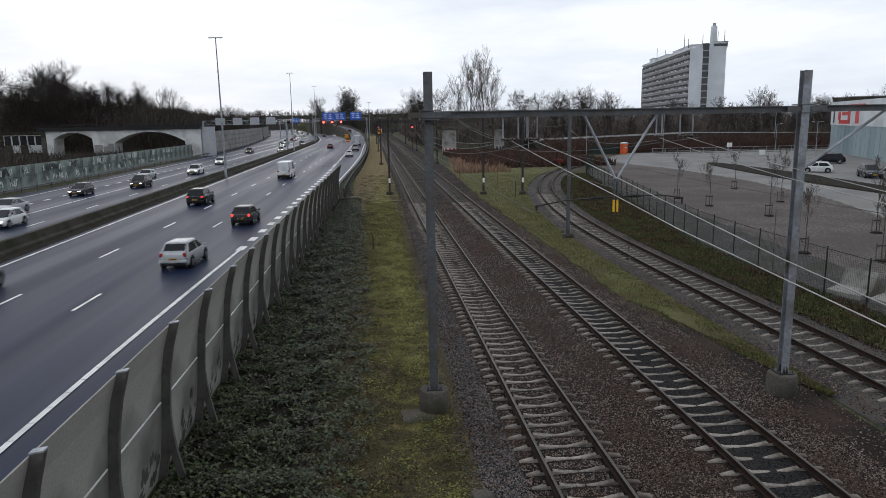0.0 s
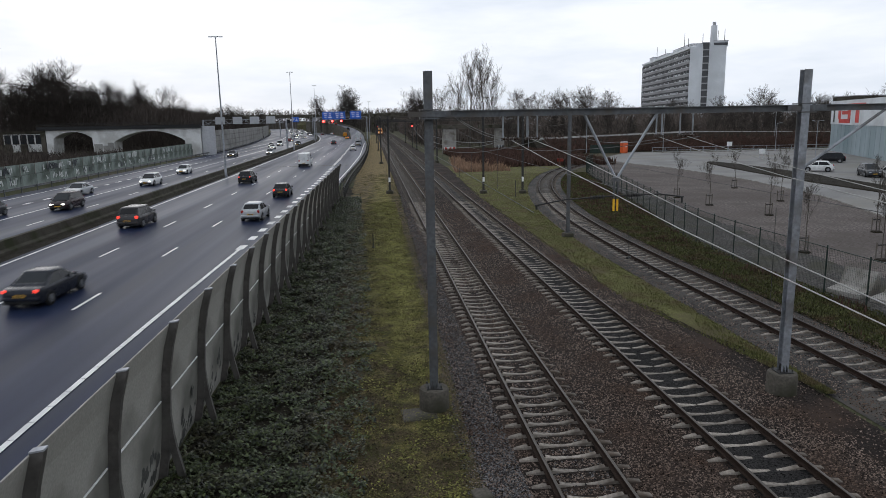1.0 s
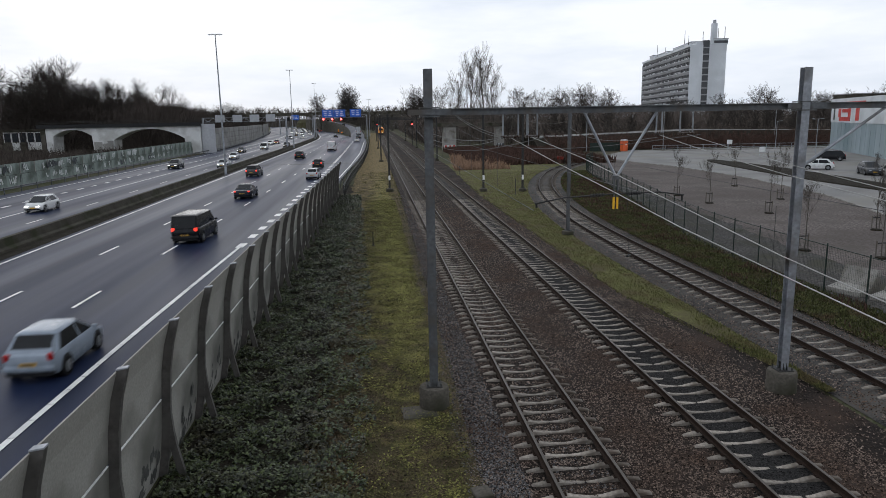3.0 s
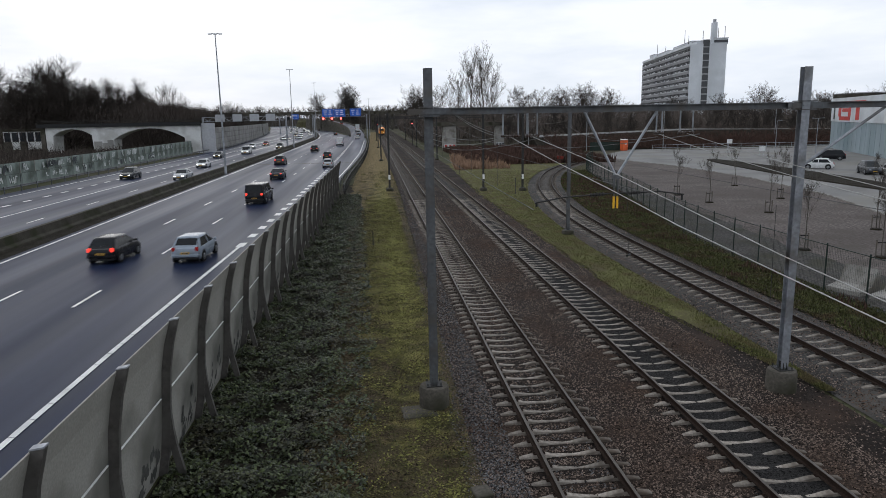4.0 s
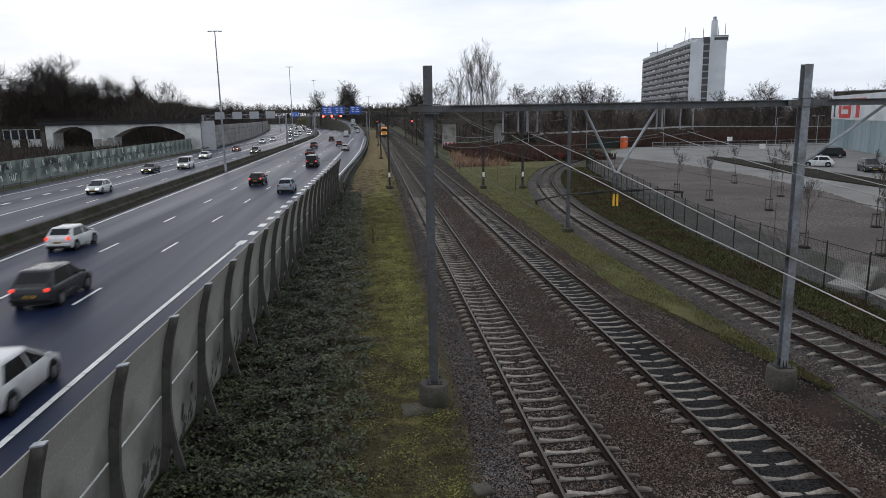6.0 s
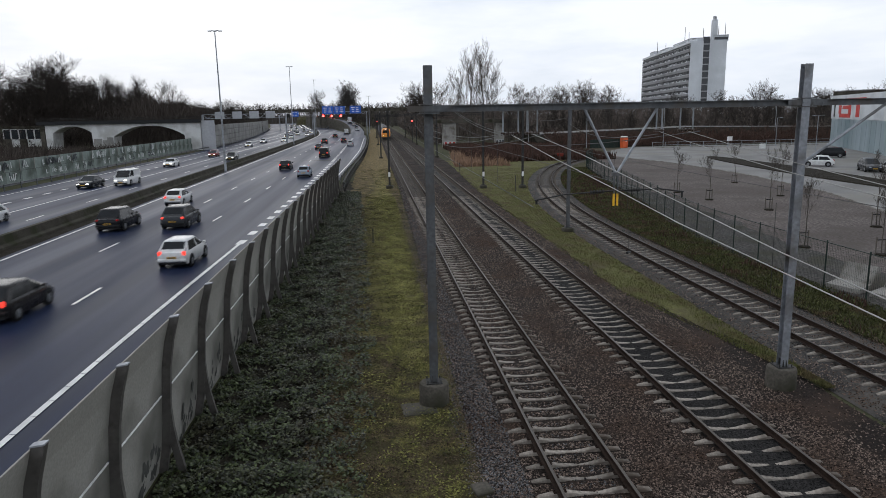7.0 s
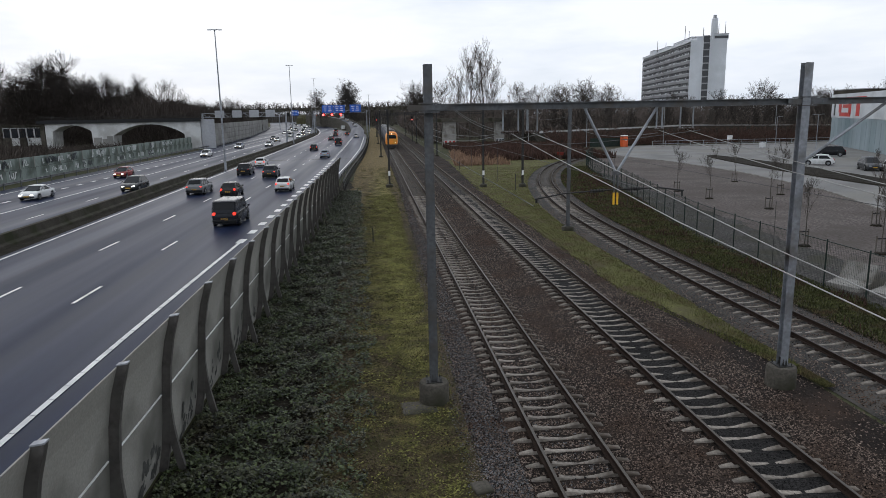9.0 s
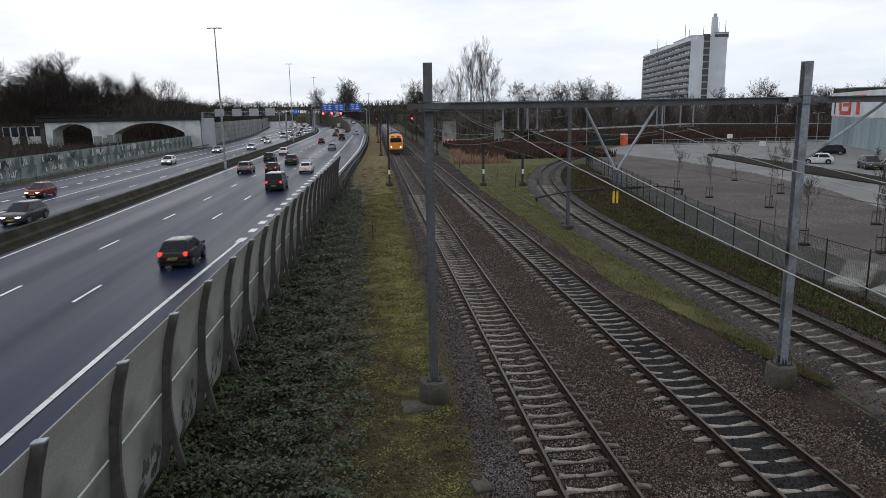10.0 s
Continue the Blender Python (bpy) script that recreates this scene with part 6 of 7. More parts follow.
        s.box((0, -1.23, 0.9), (w * 0.9, 0.04, 1.3))
        s.make("painted_foot", GRAFFITI, e)
        s = Shape()
        for k in (-0.3, 0.05, 0.33):
            s.box((k * w, -1.27, 1.0), (0.5, 0.03, 0.9))
        s.make("graffiti_mark", RED if x < 20 else GRAFFITI_DARK, e)
    # railway signals
    for x, y, h in ((1.6, 205, 6.6), (11.6, 200, 6.6)):
        e = empty("railway_signal", Matrix.Translation((x, y, 0)), "railway signal showing red", "railway signal", "signals")
        s = Shape()
        s.tube((0, 0, -0.1), (0, 0, h), 0.1, n=7)
        s.make("pole", DARK_STEEL, e)
        s = Shape()
        s.soft((0, -0.2, h), (0.6, 0.25, 1.5), 0.05)
        hd = s.make("head", TRIM_BLACK, e)
        s = Shape()
        s.tube((0, -0.34, h - 0.2), (0, -0.38, h - 0.2), 0.2, n=10)
        s.make("lamp", SIGNAL_RED, hd, "lit red lamp")


# ---------------------------------------------------------------- vehicles
DIM = {  # length, width, height, belt, bonnet end, roof from, roof to, rear glass foot
    "hatch": (3.95, 1.70, 1.48, 0.93, 1.35, -1.30, 0.32, -1.82),
    "sedan": (4.6, 1.80, 1.44, 0.92, 1.30, -0.78, 0.35, -1.72),
    "suv": (4.5, 1.86, 1.64, 1.00, 1.40, -1.52, 0.42, -2.08),
    "mpv": (4.4, 1.82, 1.66, 1.00, 1.62, -1.60, 0.58, -2.06),
    "van": (4.9, 1.92, 1.95, 1.10, 2.00, -2.25, 0.95, -2.40),
    "bigvan": (5.6, 2.05, 2.5, 1.25, 2.25, -2.68, 1.30, -2.76),
}


def build_car(kind, lit, away):
    L, W, H, belt, hood, rf0, rf1, rg = DIM[kind]
    e = empty("car" if "van" not in kind else "van")
    h, w = L / 2, W / 2
    s = Shape()
    n = 10
    rings = []
    nose = belt * 0.78
    for y, f, top, bot in ((-h, 0.74, belt * 0.80, 0.42), (-h + 0.05, 0.86, belt * 0.93, 0.32), (-h + 0.16, 0.94, belt * 0.985, 0.26), (-h + 0.4, 0.985, belt, 0.22), (-h + 0.9, 1.0, belt, 0.20), (0, 1.0, belt, 0.20),
                           (hood - 0.45, 1.0, belt, 0.20), (hood - 0.1, 0.99, belt - 0.02, 0.20), (h - 0.45, 0.96, nose + 0.06, 0.22), (h - 0.1, 0.90, nose - 0.04, 0.24), (h, 0.80, nose - 0.16, 0.36)):
        a = w * f
        mid = bot + (top - bot) * 0.55
        rings.append([(-a * 0.93, y, bot), (a * 0.93, y, bot), (a * 0.985, y, bot + 0.10), (a, y, mid), (a * 0.985, y, top - 0.10), (a * 0.92, y, top - 0.015), (a * 0.5, y, top + 0.012), (-a * 0.5, y, top + 0.012), (-a * 0.92, y, top - 0.015), (-a * 0.985, y, top - 0.10), (-a, y, mid), (-a * 0.985, y, bot + 0.10)])
    s.quad_ring(rings)
    s.make("body", CAR_PAINT, e, "", True)
    # glass house
    g0, g1, rt = w * 0.915, w * 0.71, H - 0.07
    if kind in ("van", "bigvan"):
        g1 = w * 0.84
    lower = [(-g0, rg + 0.2), (-g0 * 0.8, rg), (g0 * 0.8, rg), (g0, rg + 0.2), (g0, hood - 0.35), (g0 * 0.8, hood), (-g0 * 0.8, hood), (-g0, hood - 0.35)]
    upper = [(-g1, rf0 + 0.08), (-g1 * 0.85, rf0), (g1 * 0.85, rf0), (g1, rf0 + 0.08), (g1, rf1 - 0.12), (g1 * 0.85, rf1), (-g1 * 0.85, rf1), (-g1, rf1 - 0.12)]
    s = Shape()
    s.quad_ring([[(x, y, belt - 0.04) for x, y in lower], [(x, y, rt) for x, y in upper]])
    s.make("glazing", CAR_GLASS, e, "dark car glass")
    s = Shape()
    k = 1.045
    ym, yh = (rf0 + rf1) / 2, (rf1 - rf0) / 2
    s.quad_ring([[(x * k, ym + (y - ym) * 1.03, rt - 0.06) for x, y in upper], [(x * k * 0.995, ym + (y - ym) * 1.03, rt - 0.025) for x, y in upper], [(x * 0.95, ym + (y - ym) * 0.97, H - 0.035) for x, y in upper], [(x * 0.78, ym + (y - ym) * 0.8, H - 0.008) for x, y in upper], [(x * 0.4, ym + (y - ym) * 0.45, H + 0.008) for x, y in upper]])
    s.make("roof", CAR_PAINT, e, "", True)
    # pillars

    def pillar(a, b, wid, ya=0.0):
        q = Shape()
        (x0, y0), (x1, y1) = a, b
        o = 0.012 if x0 > 0 else -0.012
        q.quad_ring([[(x0 + o, y0 - wid / 2, belt - 0.03), (x0 + o, y0 + wid / 2, belt - 0.03), (x0 - 0.05 * (1 if x0 > 0 else -1), y0 + wid / 2, belt - 0.03), (x0 - 0.05 * (1 if x0 > 0 else -1), y0 - wid / 2, belt - 0.03)],
                     [(x1 + o, y1 - wid / 2, rt - 0.03), (x1 + o, y1 + wid / 2, rt - 0.03), (x1 - 0.05 * (1 if x0 > 0 else -1), y1 + wid / 2, rt - 0.03), (x1 - 0.05 * (1 if x0 > 0 else -1), y1 - wid / 2, rt - 0.03)]])
        q.make("pillar", CAR_PAINT, e)

    for sg in (-1, 1):
        pillar((sg * g0, rg + 0.18), (sg * g1, rf0 + 0.16), 0.2 if kind != "hatch" else 0.26)
        pillar((sg * g0 * 0.86, rg + 0.035), (sg * g1 * 0.9, rf0 + 0.03), 0.06)
        pillar((sg * g0, hood - 0.33), (sg * g1, rf1 - 0.12), 0.07)
        pillar((sg * g0, 0.0 if kind != "bigvan" else 0.75), (sg * g1, -0.05 if kind != "bigvan" else 0.7), 0.08)
        if kind in ("van", "bigvan"):
            pillar((sg * g0, (rg - 0.0) / 2 + 0.1), (sg * g1, rf0 / 2 + 0.1), abs(rg) - 0.25)
        # mirrors
        s = Shape()
        s.soft((sg * (w + 0.09), hood - 0.55, belt + 0.06), (0.18, 0.1, 0.14), 0.03)
        s.make("mirror", CAR_PAINT, e)
        # lamps
        s = Shape()
        tall = kind in ("mpv", "van", "bigvan", "hatch")
        s.soft((sg * (w * 0.76), -h + 0.075, belt * (0.88 if not tall else 0.9)), (w * 0.22, 0.12, 0.14 if not tall else 0.24), 0.03)
        s.make("tail_light", TAIL_LIT if lit else TAIL_OFF, e)
        s = Shape()
        s.soft((sg * w * 0.60, h - 0.05, nose - 0.14), (w * 0.32, 0.14, 0.12), 0.03)
        s.make("headlight", HEAD_OFF if away else HEAD_LIT, e)
    if kind == "bigvan":
        s = Shape()
        s.soft((0, rg - 0.0, (belt + rt) / 2 + 0.05), (g1 * 1.75, 0.06, rt - belt - 0.25), 0.02)
        s.make("rear_door", CAR_PAINT, e)
    s = Shape()
    zt = belt + (rt - belt) * 0.22
    f = (zt - belt) / (rt - belt)
    yt = rg + (rf0 - rg) * f
    gw = (g0 + (g1 - g0) * f) * 0.86
    s.quad_ring([[(-g0 * 0.88, rg - 0.012, belt - 0.03), (g0 * 0.88, rg - 0.012, belt - 0.03), (g0 * 0.88, rg + 0.1, belt - 0.03), (-g0 * 0.88, rg + 0.1, belt - 0.03)],
                 [(-gw, yt - 0.014, zt), (gw, yt - 0.014, zt), (gw, yt + 0.1, zt), (-gw, yt + 0.1, zt)]])
    s.make("tailgate", CAR_PAINT, e)
    # bumpers, sill, plates
    s = Shape()
    s.soft((0, -h + 0.05, 0.47), (W * 0.92, 0.2, 0.22), 0.06)
    s.make("bumper", CAR_PAINT if kind in ("hatch", "sedan", "mpv") else TRIM_BLACK, e, "", True)
    s = Shape()
    s.soft((0, -h + 0.07, 0.30), (W * 0.86, 0.16, 0.14), 0.04)
    s.make("diffuser", TRIM_BLACK, e)
    s = Shape()
    s.soft((0, h - 0.09, 0.36), (W * 0.84, 0.2, 0.18), 0.05)
    s.make("bumper", TRIM_BLACK, e)
    s = Shape()
    s.box((0, -h - 0.025, 0.62), (0.5, 0.02, 0.115))
    pl = s.make("number_plate", PLATE, e)
    s = Shape()
    s.box((0, -h - 0.037, 0.62), (0.38, 0.006, 0.05))
    s.make("plate_bar", BAR_BLACK, pl)
    s = Shape()
    s.box((0, h + 0.0, 0.46), (0.5, 0.04, 0.115))
    s.make("number_plate", PLATE, e)
    s = Shape()
    s.box((0, h - 0.03, nose - 0.25), (w * 0.7, 0.06, 0.1))
    s.make("grille", TRIM_BLACK, e)
    # wheels
    R = 0.31 if kind in ("hatch", "sedan") else 0.345
    for sx in (-1, 1):
        for y in (-h + 0.78 * L / 4.2, h - 0.82 * L / 4.2):
            q = Shape()
            xo = sx * (w - 0.005)
            q.tube((xo - sx * 0.05, y, R + 0.03), (xo + sx * 0.008, y, R + 0.03), R + 0.07, n=18)
            q.make("wheel_arch", TRIM_BLACK, e)
            q = Shape()
            m = 18
            q.quad_ring([[(xo + sx * dx, y + r * math.cos(6.2832 * i / m), R + r * math.sin(6.2832 * i / m)) for i in range(m)] for dx, r in ((-0.2, R * 0.9), (-0.17, R), (0.0, R), (0.03, R * 0.93), (0.03, R * 0.66))])
            ty = q.make("wheel", RUBBER, e, "", True)
            q = Shape()
            q.tube((xo + sx * 0.028, y, R), (xo + sx * 0.036, y, R), R * 0.64, R * 0.6, 12)
            for a in range(5):
                b = 1.2566 * a
                q.tube((xo + sx * 0.04, y, R), (xo + sx * 0.04, y + R * 0.58 * math.cos(b), R + R * 0.58 * math.sin(b)), 0.03, 0.02, 4)
            q.make("rim", ALLOY, ty)
    return e


TEMPLATES = {}


def vehicle(kind, colour, name, lit=True, away=True):
    key = (kind, lit, away)
    if key in TEMPLATES:
        e = copy_thing(TEMPLATES[key], Matrix.Identity(4))
    else:
        e = TEMPLATES[key] = build_car(kind, lit, away)
    for o in e.children:
        if o.name.split(".")[0] in ("body", "roof", "pillar", "mirror", "rear_door", "bumper", "tailgate"):
            o.color = (*colour, 1)
    words = {"hatch": "hatchback", "sedan": "sedan", "suv": "SUV", "mpv": "people carrier", "van": "small van", "bigvan": "delivery van"}[kind]
    return tagged(e, f"{name} {words}", "van" if "van" in kind else "car")


SILVER, WHITE_C, BLACK, GREY, DKGREY, DKRED, RED_C, BLUE, LTBLUE, ORANGE_C = (0.42, 0.43, 0.44), (0.68, 0.68, 0.67), (0.011, 0.011, 0.013), (0.17, 0.175, 0.18), (0.045, 0.047, 0.05), (0.05, 0.012, 0.014), (0.2, 0.02, 0.02), (0.03, 0.05, 0.09), (0.27, 0.31, 0.36), (0.6, 0.26, 0.03)

# going away: kind, colour, lit tail lamps, follows ("bend" or "ramp"), knots of (seconds, x, y of the tail)
AWAY = [
    ("hatch", SILVER, 0, "ramp", "silver", [(0, -11.2, 38.4), (1, -10.1, 56.4), (2, -9.2, 74), (2.7, -8.6, 88), (3.8, -7.7, 109.8), (5.5, -6.9, 152.7), (7.4, -5.9, 196.9), (9, -5.8, 245.1), (10, -6, 266)]),
    ("suv", BLACK, 1, "own", "black", [(0, -17.9, 69.8), (1, -17.3, 93.5), (1.5, -16.9, 106.8), (2.5, -16, 131.8), (3.8, -14.9, 169.1), (5.5, -13.6, 216.9), (7.4, -14.4, 276.7), (9, -18, 343.4), (10, -22, 390)]),
    ("hatch", (0.03, 0.029, 0.031), 1, "own", "dark grey", [(0, -10.6, 54.7), (1, -10.1, 74.3), (2.5, -9.5, 104.8), (3.8, -9.4, 135.5), (5.5, -9.5, 179.7), (7.4, -9, 227.3), (9, -10.1, 275.1), (10, -11, 305)]),
    ("bigvan", WHITE_C, 0, "own", "white", [(0, -13.1, 101.4), (1, -12.6, 126), (1.5, -12.3, 141.3), (2.5, -11.3, 166.4), (3.8, -10.1, 204.4), (5.5, -10.1, 261.7), (7.4, -12.3, 329), (9, -16.2, 384.8), (10, -20, 420)]),
    ("sedan", (0.02, 0.022, 0.03), 1, "own", "dark blue-black", [(0.9, -15.6, 28.8), (1, -15.6, 30.8), (1.5, -15, 41.5), (2, -14.4, 51.3), (2.5, -13.9, 61), (3.8, -13.3, 89.3), (4.5, -13.3, 106.9), (5.5, -13.4, 133), (7.4, -13.3, 180.6), (9, -13.4, 224.2), (10, -13.6, 252)]),
    ("mpv", (0.055, 0.052, 0.052), 1, "own", "dark grey", [(0.2, -20.1, 36.8), (1, -19.2, 54.6), (2.5, -18.1, 89.4), (3.8, -17.1, 120.6), (4.5, -16.8, 139), (5.5, -16, 168), (7.4, -14.2, 220.4), (9, -14.4, 270.8), (10, -15.5, 303)]),
    ("van", BLACK, 1, "own", "black", [(2.1, -13.6, 26), (2.5, -13, 34.9), (2.7, -12.8, 39.5), (4.5, -10.9, 76.8), (5.5, -10.1, 99), (7.4, -9.7, 147.2), (9, -9.4, 188.4), (10, -9.6, 216)]),
    ("hatch", BLACK, 1, "own", "black", [(3.8, -15.8, 35.5), (4.5, -14.9, 50.1), (5, -14.6, 60.5), (5.7, -14.3, 76), (7, -13.6, 106.2), (7.4, -13.5, 116.3), (9, -13.8, 161.3), (10, -14.2, 192)]),
    ("hatch", LTBLUE, 0, "own", "pale blue", [(3.8, -10.9, 35.5), (4.5, -10.3, 47.9), (5.7, -9.6, 68), (7, -9.4, 92.5), (7.4, -9.3, 99.8), (9, -9.3, 132.4), (10, -9.3, 156)]),
    ("hatch", (0.02, 0.018, 0.018), 1, "own", "black", [(7, -15.4, 27.6), (7.5, -15, 37.6), (8.5, -14.4, 58), (9, -14.6, 69.5), (9.5, -14.4, 83), (10, -14.2, 96)]),
    ("suv", GREY, 1, "own", "grey", [(7.4, -20.8, 38), (8, -19.9, 51.5), (8.5, -19.3, 62), (9, -18.7, 72.8), (9.5, -18.4, 85), (10, -18.1, 97)]),
    ("hatch", WHITE_C, 1, "own", "white", [(6.8, -11, 33.3), (7, -10.9, 37.1), (7.5, -10.4, 46), (8.5, -9.9, 64.2), (9, -9.8, 73.8), (9.5, -9.7, 85), (10, -9.4, 95)]),
    ("suv", DKGREY, 1, "own", "dark grey", [(6.8, -14.8, 46.5), (7, -14.7, 50.7), (7.5, -14.4, 60.5), (8.5, -14, 81), (9, -13.7, 90.8), (9.5, -13.7, 102), (10, -13.4, 112)]),
    ("hatch", WHITE_C, 1, "own", "white", [(5.7, -19.8, 37), (6.8, -18.8, 60.5), (7.5, -18.4, 76), (8.5, -18, 98), (9, -18.2, 111.6), (9.5, -18.4, 127), (10, -18.2, 141)]),
    ("suv", BLACK, 0, "own", "black", [(6.8, -19.6, 46.3), (7, -19.2, 50.5), (7.5, -18.9, 61.5), (8.5, -18.2, 84.5), (9, -18, 96.1), (9.5, -18.1, 109), (10, -18, 120)]),
    ("van", (0.018, 0.02, 0.026), 1, "own", "dark blue-black", [(7.6, -11.9, 21), (8, -11.8, 29.5), (8.5, -11.5, 40), (9, -11, 50.6), (10, -10.6, 73)]),
    ("hatch", BLACK, 1, "own", "black", [(8.9, -11.3, 11), (9.2, -11.2, 18.8), (9.5, -11.1, 25.6), (10, -10.7, 36.2)]),
    ("hatch", WHITE_C, 0, "ramp", "white", [(0, -5.7, 163.6), (1.5, -5.5, 206.4), (3.8, -5.8, 272), (5.5, -5.8, 303), (7.4, -5.8, 332), (10, -5.8, 375)]),
    ("van", SILVER, 0, "ramp", "silver", [(0, -5, 197.3), (1.5, -4.9, 245.6), (3.8, -5.4, 311), (10, -5.6, 440)]),
    ("bigvan", (0.5, 0.51, 0.52), 0, "ramp", "tall pale grey", [(0, -5.3, 235.2), (1.5, -5.4, 283), (10, -5.6, 470)]),
    ("bigvan", ORANGE_C, 1, "own", "orange", [(0, -12.9, 343.6), (1.5, -15.7, 387.2), (3.8, -23.6, 463.5), (5.5, -34.7, 579.5), (7.4, -46.2, 640.7), (10, -60, 760)]),
    ("hatch", ORANGE_C, 1, "own", "orange", [(0, -10.3, 286.1), (1.5, -12.8, 345), (3.8, -20, 439.8), (5.5, -28.8, 533.2), (10, -52, 720)]),
    ("sedan", BLACK, 1, "own", "black", [(0, -13.6, 219.5), (1.5, -14.5, 267.2), (3.8, -18.2, 344.7), (5.5, -23.3, 408.9), (7.4, -32.1, 495.4), (10, -46, 610)]),
    ("sedan", BLACK, 1, "own", "black", [(0, -27.7, 401.6), (1.5, -35, 477.9), (10, -78, 860)]),
    ("sedan", WHITE_C, 1, "own", "white", [(0, -21.7, 396), (1.5, -28.2, 470.6), (10, -72, 860)]),
    ("sedan", BLACK, 0, "ramp", "black", [(5.5, -5.6, 322), (7.4, -5.6, 350), (9, -5.6, 372)]),
    ("sedan", DKRED, 1, "bend", "dark red", [(0, -19, 420), (10, -19, 640)]),
    ("suv", BLACK, 1, "ramp", "black", [(0, -8.2, 372), (10, -8.2, 520)]),
    ("hatch", DKRED, 1, "ramp", "dark red", [(0, -6.2, 470), (10, -6.2, 530)]),
    ("sedan", BLACK, 1, "ramp", "black", [(0, -8.3, 482), (10, -8.3, 542)]),
    ("suv", RED_C, 1, "ramp", "red", [(0, -6.2, 500), (10, -6.2, 560)]),
    ("hatch", GREY, 1, "ramp", "grey", [(0, -8.3, 512), (10, -8.3, 572)]),
    ("sedan", DKRED, 1, "ramp", "dark red", [(0, -6.2, 528), (10, -6.2, 588)]),
]
# coming: kind, colour, knots of (seconds, x, y of the nose)
COMING = [
    ("hatch", DKGREY, "dark grey", [(0, -34.9, 83), (0.5, -35, 73)]),
    ("mpv", (0.035, 0.022, 0.024), "dark", [(0, -31, 92), (1, -30.3, 68)]),
    ("sedan", SILVER, "silver", [(0, -35, 107), (1, -34.9, 82), (1.6, -35, 69)]),
    ("suv", WHITE_C, "white", [(0, -29.6, 115), (1, -30.2, 93.5), (2, -30.8, 69.5), (2.4, -31, 60)]),
    ("hatch", WHITE_C, "white", [(0, -31.5, 143), (1, -31.4, 115), (2, -31.4, 90.5), (2.7, -31.4, 73)]),
    ("suv", DKGREY, "dark grey", [(0, -34.8, 196), (1, -34.6, 171), (2, -35, 149), (2.7, -35, 130), (3.8, -35.4, 106), (4.5, -35.4, 89), (5.4, -36, 70)]),
    ("sedan", SILVER, "silver", [(0, -26.8, 202), (1, -26.8, 180), (2, -26.6, 152), (2.7, -26.6, 131), (3.8, -27, 103), (4.5, -27.1, 84), (5.0, -27.3, 71), (5.7, -27.4, 53)]),
    ("hatch", WHITE_C, "white", [(0, -32, 247), (1, -31.6, 219), (2, -31, 184), (2.7, -30.4, 160), (3.8, -30, 127), (4.5, -30.5, 113), (5, -30.7, 101), (5.7, -31, 85)]),
    ("van", WHITE_C, "white", [(0, -35, 281), (1, -33.4, 250), (2, -32.4, 231), (2.5, -31.4, 214), (4, -31.2, 171), (5, -31.4, 144), (5.7, -31.4, 124), (6.8, -31, 92), (7.5, -31.1, 74), (8, -31.3, 61)]),
    ("sedan", (0.02, 0.022, 0.026), "dark", [(3.8, -34.4, 160), (4.5, -34.2, 141), (5.0, -34.3, 129), (5.7, -34.4, 114), (6.8, -34.4, 89), (7.5, -34.7, 73)]),
    ("sedan", WHITE_C, "white", [(4, -35.6, 205), (4.5, -35.4, 187), (5, -35.2, 173), (5.5, -35, 157), (7, -34.9, 120), (7.5, -34.9, 108), (8, -34.8, 95), (9, -35, 72)]),
    ("suv", DKGREY, "dark grey", [(4, -26.6, 198), (5, -26.6, 182), (5.5, -26.9, 172), (7, -27.2, 133), (7.5, -27.2, 118.5), (8, -27, 104), (8.5, -27, 90), (9, -27.1, 78), (10, -27.6, 54)]),
    ("hatch", RED_C, "red", [(4.5, -34.6, 213), (5.5, -34.5, 188), (6.8, -33.9, 154), (7.5, -33.9, 134), (8, -34, 122), (9, -34.8, 97), (10, -34.9, 73)]),
    ("hatch", WHITE_C, "white", [(5.5, -36.5, 243), (7.5, -34.8, 183), (8.5, -34.6, 158), (9, -34.7, 145), (9.5, -35, 132), (10, -35.2, 120)]),
    ("sedan", SILVER, "silver", [(7.5, -35.5, 215), (9, -35, 182), (10, -34.8, 156)]),
    ("hatch", WHITE_C, "white", [(5.5, -31, 265), (8, -28.8, 212), (9, -28.4, 190), (10, -29, 166)]),
    ("hatch", WHITE_C, "white", [(0, -30.4, 57), (1, -30.4, 33)]),
    ("sedan", SILVER, "silver", [(0, -34.8, 66), (1, -34.8, 41)]),
] + [(k, c, n, [(0, med(y) + off, y + 215), (10, med(y) + off, y)]) for k, c, n, off, y in [
    ("hatch", WHITE_C, "white", -7, 205), ("sedan", DKGREY, "dark grey", -10.5, 222), ("suv", WHITE_C, "white", -3, 236), ("van", WHITE_C, "white", -8, 252),
    ("hatch", BLACK, "black", -3.7, 266), ("sedan", WHITE_C, "white", -10.6, 280)] + [
    (("hatch", "sedan", "suv", "hatch", "van")[i % 5], *((WHITE_C, "white"), (SILVER, "silver"), (WHITE_C, "white"), (GREY, "grey"))[i % 4], (-2.8, -6.7, -10.8, -14.8)[(i * 3 + i // 4) % 4] + 0.4 * math.sin(i * 2.3), 290 + 11.5 * i + 4 * math.sin(i * 1.7)) for i in range(30)]]


MOVERS = []


